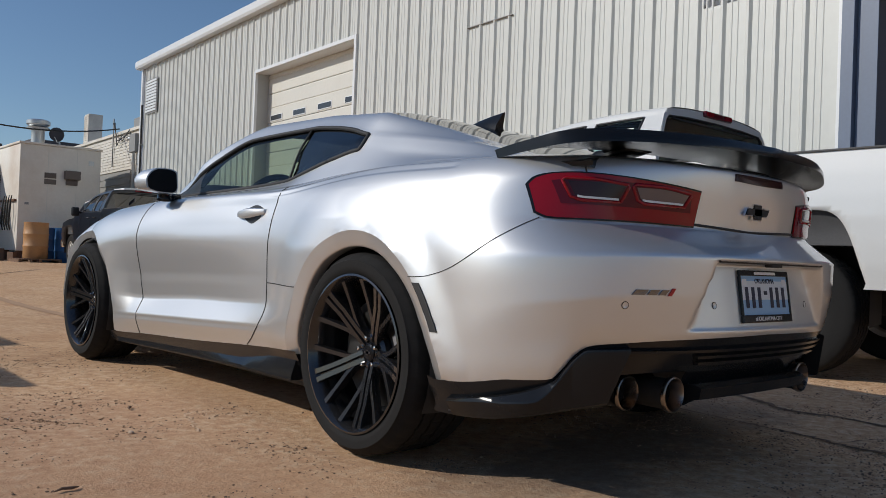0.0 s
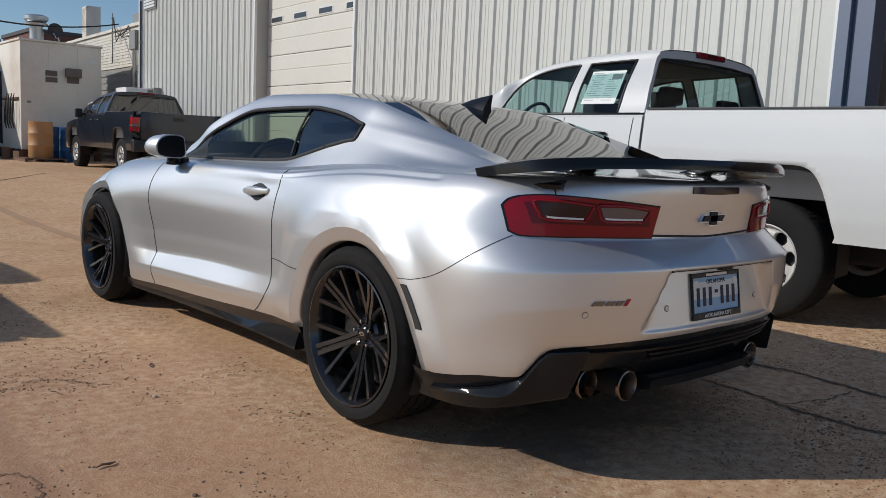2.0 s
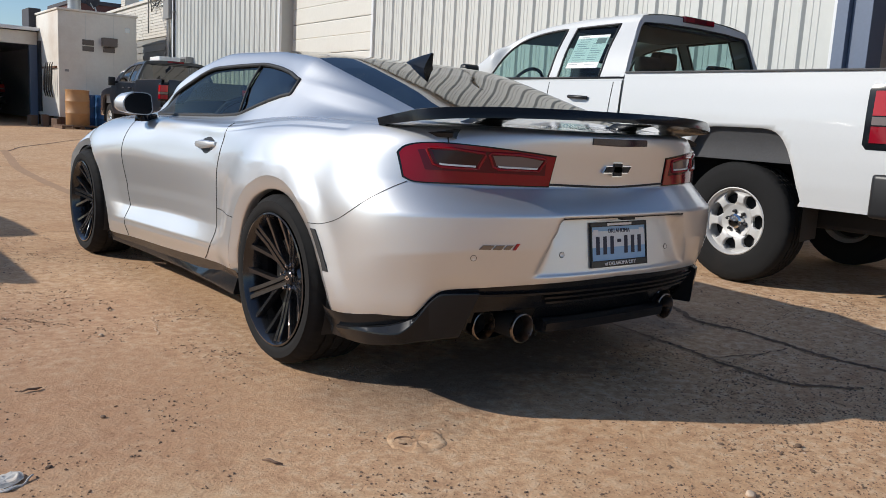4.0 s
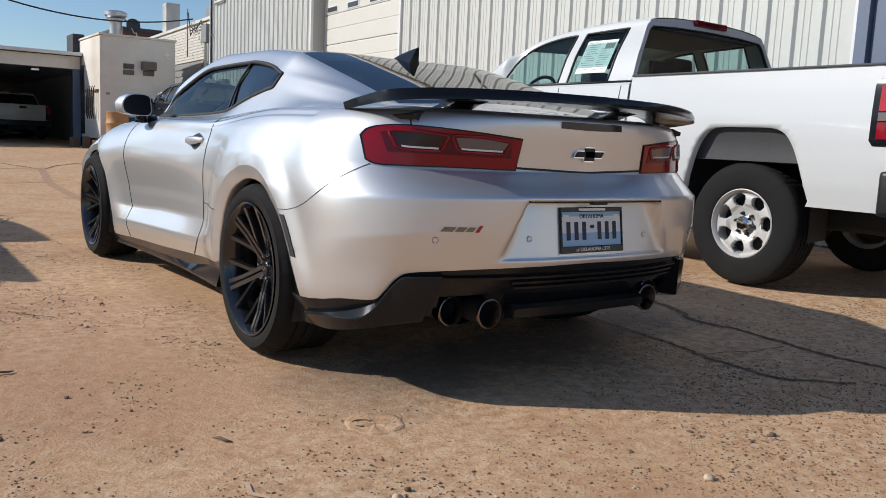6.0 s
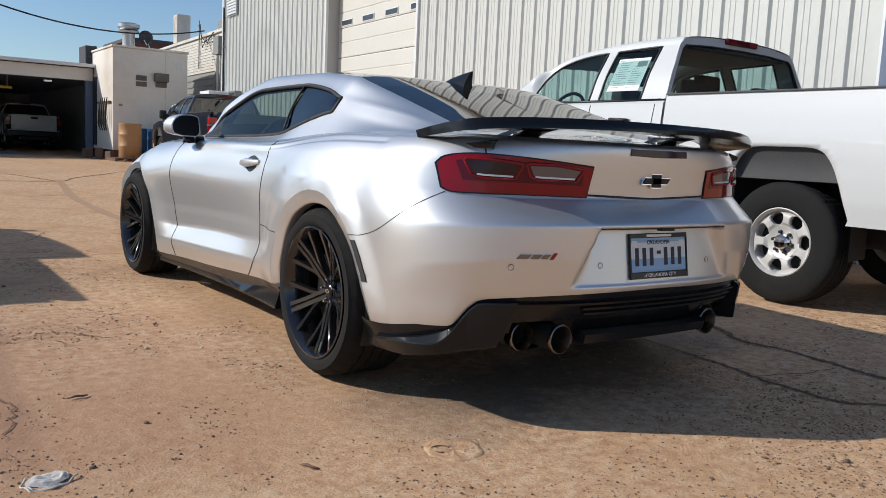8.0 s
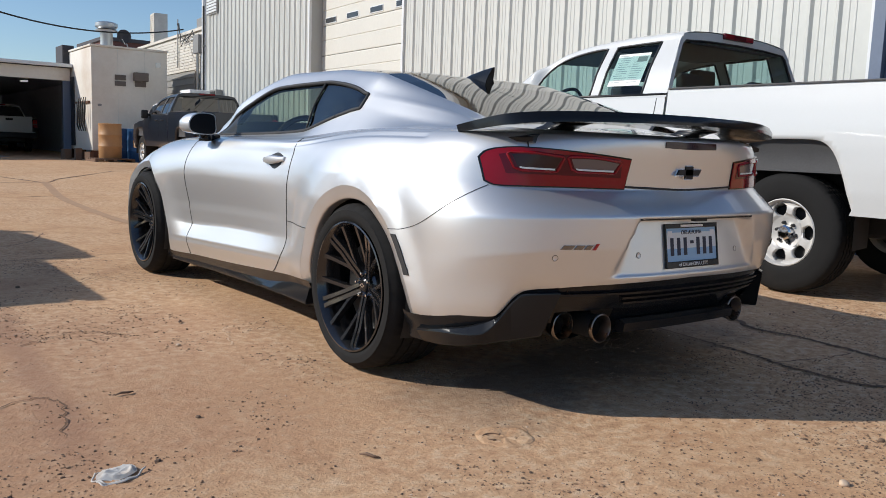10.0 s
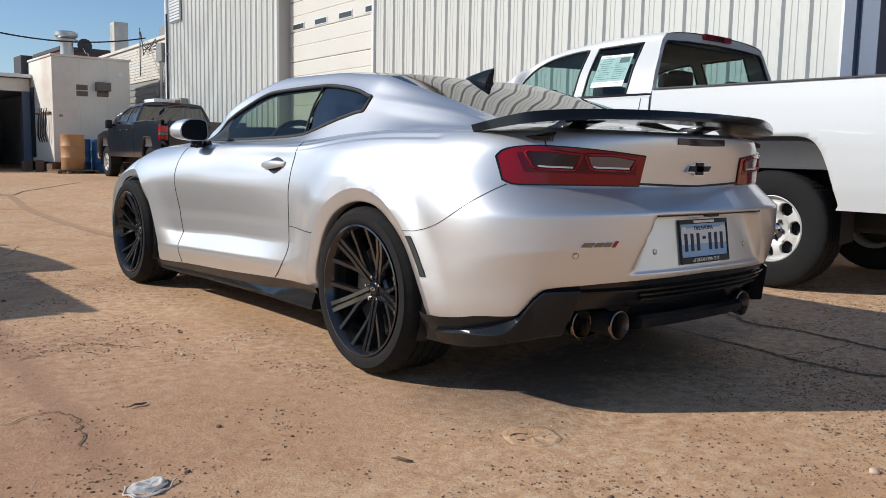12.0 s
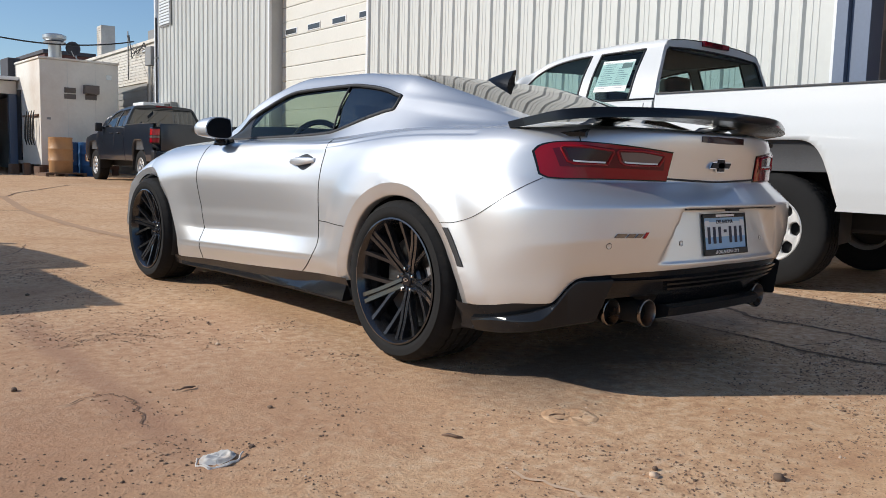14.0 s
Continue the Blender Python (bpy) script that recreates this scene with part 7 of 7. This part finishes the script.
    part("lens", B(0.085, 0.19, P_CAB + 0.046, P_CAB + 0.0495, 1.876, 1.910), M_RED_LENS, bl, smooth=False)
    # bonnet and nose
    bm = bmesh.new()
    rings = []
    for y in np.linspace(3.06, P_NOSE, 22):
        zt = p_top(float(y))
        w = p_half(1.0, float(y))
        crown = 0.075 * smooth01((y - 3.0) / 0.3)
        rings.append([(-w, y, zt), (-w * 0.86, y, zt + crown * 0.55), (-w * 0.5, y, zt + crown), (0, y, zt + crown * 0.9), (w * 0.5, y, zt + crown), (w * 0.86, y, zt + crown * 0.55), (w, y, zt)])
    loft(bm, rings, False)
    bmesh.ops.recalc_face_normals(bm, faces=bm.faces[:])
    part("bonnet", bm, paint, t)
    part("nose", B(-0.84, 0.84, P_NOSE - 0.10, P_NOSE + 0.03, 0.62, 1.12, 0.03), paint, t)
    part("grille", B(-0.60, 0.60, P_NOSE + 0.025, P_NOSE + 0.05, 0.80, 1.08, 0.01), M_SATIN_BLACK, t, smooth=False)
    part("front_bumper", B(-0.90, 0.90, P_NOSE - 0.02, P_NOSE + 0.14, 0.48, 0.70, 0.04, 3), M_CHROME, t)
    for side in (-1, 1):
        part("headlamp", B(*sorted((side * 0.62, side * 0.83)), P_NOSE + 0.02, P_NOSE + 0.045, 0.90, 1.08, 0.01), M_CLEAR_LENS, t)
    # frame, axle, tank, cabin
    part("chassis", B(-0.55, 0.55, P_REAR + 0.06, P_NOSE - 0.1, 0.40, 0.62, 0.03), M_BLACK_MATTE, t, smooth=False)
    bm = bmesh.new()
    tube(bm, [(-0.75, 0, 0.40), (0.75, 0, 0.40)], 0.055, 10)
    box(bm, -0.16, 0.16, -0.16, 0.16, 0.27, 0.55, 0.06)
    part("rear_axle", bm, M_BLACK_MATTE, t)
    part("spare_tyre", B(-0.38, 0.38, -1.0, -0.30, 0.40, 0.62, 0.09, 3), M_RUBBER, t)
    part("cabin_floor", B(-0.93, 0.93, P_CAB + 0.05, 3.3, 0.60, 0.68), M_BLACK_MATTE, t, smooth=False)
    part("headliner", B(-0.62, 0.62, 0.99, 1.85, 1.795, 1.810, 0.004), M_SEAT, t, smooth=False)
    part("dashboard", B(-0.92, 0.92, 2.70, 3.10, 0.80, 1.33, 0.06, 3), M_SEAT, t)
    for x in (-0.42, 0.42):
        s = part("seat", B(x - 0.27, x + 0.27, 1.72, 2.25, 0.80, 0.98, 0.06, 3), M_SEAT, t)
        part("seat_back", B(x - 0.27, x + 0.27, 1.60, 1.76, 0.90, 1.50, 0.06, 3), M_SEAT, s)
        part("headrest", B(x - 0.14, x + 0.14, 1.56, 1.68, 1.535, 1.70, 0.045, 3), M_SEAT, s)
    s = part("rear_bench", B(-0.75, 0.75, 1.12, 1.5, 0.80, 0.98, 0.06, 3), M_SEAT, t)
    part("bench_back", B(-0.75, 0.75, 1.01, 1.14, 0.90, 1.44, 0.05, 3), M_SEAT, s)
    for x in (-0.48, 0.48):
        part("headrest", B(x - 0.14, x + 0.14, 1.03, 1.12, 1.44, 1.57, 0.04, 3), M_SEAT, s)
    bm = bmesh.new()
    tube(bm, [(-0.42 + 0.19 * math.cos(a), 2.55 - 0.09 * math.sin(a), 1.33 + 0.17 * math.sin(a)) for a in (2 * math.pi * k / 24 for k in range(25))], 0.016, 8)
    part("steering_wheel", bm, M_SEAT, t)
    for side in (-1, 1):
        for ay, az in P_AXLES:
            steel_wheel("wheel", pose(side * 0.815, ay, az, 0, 0, 0 if side < 0 else 180), t, 0.77)
    if sticker:
        st = new("window_sticker")
        st.parent = t
        tagged(st, "white printed price sheet inside the rear door window")
        lean = Matrix.Translation((-0.846, 1.400, 1.600)) @ Matrix.Rotation(radians(-90), 4, "Z") @ Matrix.Rotation(radians(90 - 27), 4, "X")
        st.matrix_basis = lean
        part("sheet", B(-0.168, 0.168, -0.165, 0.140, -0.001, 0.001), M_PAPER, st, smooth=False)
        rr = random.Random(3)
        for k in range(13):
            z = 0.118 - k * 0.021
            x0 = -0.15 + (0.02 if k % 3 else 0.0)
            part("print_line", B(x0, x0 + rr.uniform(0.09, 0.14), z, z + 0.006, 0.0012, 0.0018), M_BLANK, st, smooth=False)
            if k > 2:
                part("print_line", B(0.02, 0.02 + rr.uniform(0.06, 0.12), z, z + 0.006, 0.0012, 0.0018), M_BLANK, st, smooth=False)
        part("print_block", B(0.05, 0.15, 0.06, 0.108, 0.0012, 0.0018), M_GREY_BOX, st, smooth=False)
    return t


pickup("white double-cab pickup with a price sheet in its window", M_WHITE_PAINT, pose(3.52, 0.241, 0.026), M_GLASS_CLEAR, sticker=True)
pickup("dark grey dusty double-cab pickup parked by the metal wall", M_DARK_PAINT, pose(4.92, 16.25, gz(4, 16.4) - 0.005, 0, 0, -2.2), M_GLASS_DARK)
# unseen stand-in: a pickup copy added only to cast the left-hand shadow
pickup("pale pickup out of view, added to cast the shadow across the yard", M_WHITE_PAINT, pose(-4.42, 4.22, 0.012), M_GLASS_DARK)
pickup("white pickup parked inside the dark garage", M_SHELL_WHITE, pose(3.06, 34.8, Z1 + 0.006), M_GLASS_DARK)


# ==== yard surface details ====
def ribbon(points, half, rnd, lift=0.0035, steps=10, wob=0.012, low=0.5):
    """A ragged thin strip lying on the ground."""
    path = crom([(x, y, 0) for x, y in points], steps)
    bm = bmesh.new()
    last = None
    for i, p in enumerate(path):
        d = path[min(i + 1, len(path) - 1)] - path[max(i - 1, 0)]
        d = d / (np.linalg.norm(d) + 1e-9)
        k = half * rnd.uniform(low, 1.1) * (0.15 if i in (0, len(path) - 1) else 1)
        o = rnd.uniform(-wob, wob)
        x, y = p[0] - d[1] * o, p[1] + d[0] * o
        a, b = (x - d[1] * k, y + d[0] * k), (x + d[1] * k, y - d[0] * k)
        pair = [bm.verts.new((*q, yard_height(*q) + lift)) for q in (a, b)]
        if last:
            bm.faces.new((last[0], last[1], pair[1], pair[0]))
        last = pair
    return bm


def cracks():
    rnd = random.Random(11)
    t = thing("crack", "dark cracks running through the worn yard", "crack", kind="structure")
    for pts, half in (([(-2.0, 0.93), (-1.82, 1.06), (-1.66, 1.10), (-1.53, 0.94)], 0.006), ([(-2.23, 0.07), (-2.07, 0.11), (-2.01, 0.02), (-2.08, -0.33)], 0.007), ([(-1.0, 3.70), (-0.87, 3.72), (-0.61, 3.68)], 0.010),
                      ([(0.95, 0.1), (0.92, -0.36), (0.905, -0.60), (0.888, -0.80), (0.858, -0.93), (0.83, -1.12), (0.81, -1.33), (0.96, -1.46), (1.05, -1.53)], 0.026), ([(1.66, 0.2), (1.60, -0.19), (1.46, -0.44), (1.49, -0.69), (1.455, -0.91), (1.418, -1.16), (1.413, -1.40), (1.43, -1.62)], 0.036), ([(0.88, -0.93), (1.1, -1.0), (1.39, -1.02)], 0.009),
                      ([(-1.2, 16.8), (-0.32, 15.0), (0.03, 13.96), (0.34, 12.87)], 0.05), ([(-3.0, 12.7), (-0.58, 12.85), (0.34, 12.87), (0.86, 13.98), (2.5, 16.39)], 0.05), ([(-0.5, 10.0), (-0.24, 9.93), (0.01, 9.84)], 0.03), ([(-2.2, 3.5), (-1.7, 3.57), (-1.4, 3.62), (-1.15, 3.68)], 0.011), ([(-1.62, 4.4), (-1.3, 4.7), (-1.05, 5.4)], 0.012),
                      ([(-2.6, 2.3), (-2.2, 2.05), (-1.9, 2.1)], 0.007), ([(2.1, -0.9), (2.0, -1.6), (2.25, -2.2)], 0.010), ([(-0.55, 5.1), (0.4, 5.4), (1.6, 5.2)], 0.012)):
        part("crack_line", ribbon(pts, half * 0.55, rnd), M_CRACK, t, smooth=False)
    part("tar_band", ribbon([(0.40, 13.1), (0.20, 11.4), (0.01, 9.84), (-0.07, 8.05), (-0.08, 6.24), (0.0, 5.2)], 0.065, rnd, steps=14, wob=0.004, low=0.85), M_TAR, t, "faint dark band across the yard", smooth=False)
    part("scuff", ribbon([(-1.10, 0.84), (-1.14, 0.68), (-1.19, 0.51)], 0.005, rnd, 0.004), M_PALE_SCUFF, t, smooth=False)
    part("scuff", ribbon([(-1.42, -1.25), (-1.38, -1.5), (-1.36, -1.75)], 0.010, rnd, 0.004), M_PALE_SCUFF, t, smooth=False)


cracks()


def stones():
    """Loose gravel, too many to count."""
    rnd = random.Random(23)
    g = (1 + 5**0.5) / 2
    ico = [(-1, g, 0), (1, g, 0), (-1, -g, 0), (1, -g, 0), (0, -1, g), (0, 1, g), (0, -1, -g), (0, 1, -g), (g, 0, -1), (g, 0, 1), (-g, 0, -1), (-g, 0, 1)]
    tri = [(0, 11, 5), (0, 5, 1), (0, 1, 7), (0, 7, 10), (0, 10, 11), (1, 5, 9), (5, 11, 4), (11, 10, 2), (10, 7, 6), (7, 1, 8), (3, 9, 4), (3, 4, 2), (3, 2, 6), (3, 6, 8), (3, 8, 9), (4, 9, 5), (2, 4, 11), (6, 2, 10), (8, 6, 7), (9, 8, 1)]
    sets = [([], []) for _ in range(3)]
    n = 0
    while n < 42000:
        x, y = rnd.uniform(-3.2, 3.0), -2.4 + 6.5 * rnd.random() ** 1.4
        dens = 0.20 + 0.9 * noise.noise(Vector((x * 0.9, y * 0.9, 3.1))) + 0.8 * noise.noise(Vector((x * 4.0, y * 4.0, 1.7)))
        if 0.5 < x < 1.7 and -1.3 < y < 0.2:
            dens += 0.25
        if rnd.random() > dens:
            continue
        n += 1
        r = 0.0017 + 0.0036 * rnd.random() ** 3 + (0.004 if rnd.random() < 0.004 else 0)
        verts, faces = sets[rnd.choices((0, 1, 2), (0.50, 0.47, 0.03))[0]]
        base = len(verts)
        a = rnd.uniform(0, 6.28)
        ca, sa = math.cos(a), math.sin(a)
        sx, sy, sz = rnd.uniform(0.7, 1.5), rnd.uniform(0.7, 1.2), rnd.uniform(0.45, 0.8)
        z0 = yard_height(x, y)
        for p in ico:
            q = [c * r * 0.53 * rnd.uniform(0.8, 1.2) for c in p]
            q = (q[0] * sx, q[1] * sy, q[2] * sz)
            verts.append((x + q[0] * ca - q[1] * sa, y + q[0] * sa + q[1] * ca, z0 + q[2] + r * 0.25))
        faces += [(i + base, j + base, k + base) for i, j, k in tri]
    for (verts, faces), mt, lab in zip(sets, (M_STONE, M_STONE_DARK, M_STONE_PALE), ("loose red-brown gravel grains", "loose dark gravel grains", "loose pale gravel grains")):
        me = bpy.data.meshes.new("gravel")
        me.from_pydata(verts, [], faces)
        me.materials.append(mt)
        tagged(new("gravel", me), lab, "gravel", kind="stuff")


stones()


def rocks():
    rnd = random.Random(4)
    for k, (x, y, r) in enumerate(((-1.11, -1.53, 0.014), (-0.85, -1.76, 0.017), (-1.06, -1.50, 0.010), (-1.40, 0.62, 0.011), (0.20, -1.72, 0.012), (-2.30, 0.35, 0.012), (-0.30, -1.85, 0.013), (-1.75, 2.45, 0.013), (-1.66, -0.35, 0.009), (1.75, -1.5, 0.018))):
        bm = bmesh.new()
        bmesh.ops.create_icosphere(bm, subdivisions=2, radius=r)
        for v in bm.verts:
            v.co *= 1 + 0.5 * noise.noise(v.co * 70 + Vector((k, 0, 0)))
            v.co.z *= 0.7
        t = thing("stone", "small rough stone lying on the yard", "stone", pose(x, y, yard_height(x, y) + r * 0.45, 0, 0, 40 * k), group="stones on the yard")
        part("lump", bm, M_STONE_DARK if k % 3 else M_STONE_PALE, t)


rocks()


def litter():
    x, y = -2.01, -0.70
    t = thing("crushed_lid", "crushed white plastic cup lid on the ground", "litter", pose(x, y, yard_height(x, y) + 0.004, 4, -3, 20))
    bm = bmesh.new()
    rings = []
    for r, z in ((0.0, 0.004), (0.020, 0.005), (0.030, 0.012), (0.036, 0.012), (0.040, 0.004), (0.048, 0.003), (0.050, 0.001)):
        rings.append([(r * math.cos(a) * (1 + 0.12 * math.sin(3 * a)), r * 0.8 * math.sin(a) * (1 + 0.1 * math.cos(2 * a + 1)), z + 0.006 * math.sin(2 * a + r * 60) * (r / 0.05)) for a in (2 * math.pi * k / 28 for k in range(28))])
    loft(bm, rings, True)
    for v in bm.verts:
        v.co.z = 0.55 * v.co.z + 0.005 * noise.noise(v.co * 85) + 0.003 * noise.noise(v.co * 190) + 0.003
        v.co.x *= 1.15 + 0.2 * noise.noise(v.co * 30)
    part("lid", bm, M_DUSTY, t)
    bm = bmesh.new()
    tube(bm, [(-0.055 + 0.012 * k, 0.034 - 0.004 * k * k * 0.2, 0.004 + 0.003 * (k % 2)) for k in range(6)], 0.0022, 6)
    part("torn_rim", bm, M_DUSTY, t)
    for r, a0, a1 in ((0.066, 2.4, 5.6), (0.074, 3.3, 4.9)):
        bm = bmesh.new()
        tube(bm, [(r * math.cos(a) * (1.1 + 0.08 * math.sin(7 * a)), r * 0.8 * math.sin(a) * (1 + 0.06 * math.sin(9 * a)), 0.005 + 0.003 * math.sin(6 * a)) for a in np.linspace(a0, a1, 26)], 0.0028, 6)
        part("torn_rim", bm, M_DUSTY, t)
    for k, (x, y, a) in enumerate(((-1.80, 0.01, 10), (-1.23, 1.09, 70), (-1.35, -0.95, 120))):
        t = thing("twig", "small dark twig lying on the yard", "twig", pose(x, y, yard_height(x, y) + 0.006, 0, 0, a), group="twigs on the yard")
        bm = bmesh.new()
        tube(bm, [(-0.035, 0, 0), (-0.01, 0.006, 0.003), (0.012, -0.003, 0.002), (0.035, 0.004, 0)], [0.002, 0.0045, 0.005, 0.002], 6)
        part("stick", bm, M_WOOD, t)


litter()


def marker_cap():
    x, y = -0.885, -1.03
    t = thing("survey_cap", "worn round concrete cap set in the yard", "ground cap", pose(x, y, yard_height(x, y) - 0.004))
    bm = bmesh.new()
    rings = []
    for r, z in ((0.105, 0.0), (0.096, 0.006), (0.080, 0.008), (0.045, 0.005), (0.0, 0.004)):
        rings.append([(r * math.cos(a) * (1 + 0.05 * math.sin(4 * a)), r * math.sin(a) * (1 + 0.06 * math.cos(3 * a)), z + 0.0015 * math.sin(5 * a)) for a in (2 * math.pi * k / 36 for k in range(36))])
    loft(bm, rings, True)
    part("cap", bm, M_GROUND, t)
    bm = bmesh.new()
    tube(bm, [(-0.035 + 0.032 * math.cos(a), 0.022 + 0.030 * math.sin(a), 0.005) for a in (2 * math.pi * k / 24 for k in range(18))], 0.0035, 6)
    part("ring", bm, M_CRACK, t)
    bm = bmesh.new()
    tube(bm, [(0.104 * math.cos(a) * (1 + 0.05 * math.sin(4 * a)), 0.102 * math.sin(a) * (1 + 0.06 * math.cos(3 * a)), 0.0035) for a in (2.9 + 1.5 * k / 20 for k in range(21))], 0.0016, 5)
    part("edge_crack", bm, M_CRACK, t)


marker_cap()


# ==== bricks of the painted wall ====
def bricks():
    meshes = []
    for w in (0.285, 0.13):
        bm = bmesh.new()
        box(bm, -0.016, 0.02, 0, w, 0, 0.082)
        me = bpy.data.meshes.new("brick")
        bm.to_mesh(me)
        bm.free()
        me.materials.append(M_BRICK)
        meshes.append(me)
    rnd = random.Random(5)
    n = 0
    rest = bmesh.new()
    for row in range(46):
        z = 0.30 + row * 0.0945
        s = 22.46 + (0.15 if row % 2 else 0.0)
        while s < 34.0:
            hidden = z < 3.05 and 23.3 < s < 29.4
            if z + 0.08 < 4.32 and not hidden and z > 1.6:
                near = s < 27.5 and z > 2.3
                if near and n < 300:
                    ob = new("brick", meshes[0])
                    ob.parent = brick_house
                    ob.matrix_basis = pose(BX + rnd.uniform(-0.004, 0.003), s, z)
                    n += 1
                else:
                    d = rnd.uniform(-0.004, 0.003)
                    box(rest, BX - 0.016 + d, BX + 0.02, s, s + 0.285, z, z + 0.082) if len(rest.verts) < 12000 else None
            s += 0.297
    tagged(part("brickwork", rest, M_BRICK, brick_house, smooth=False), kind="stuff")


bricks()
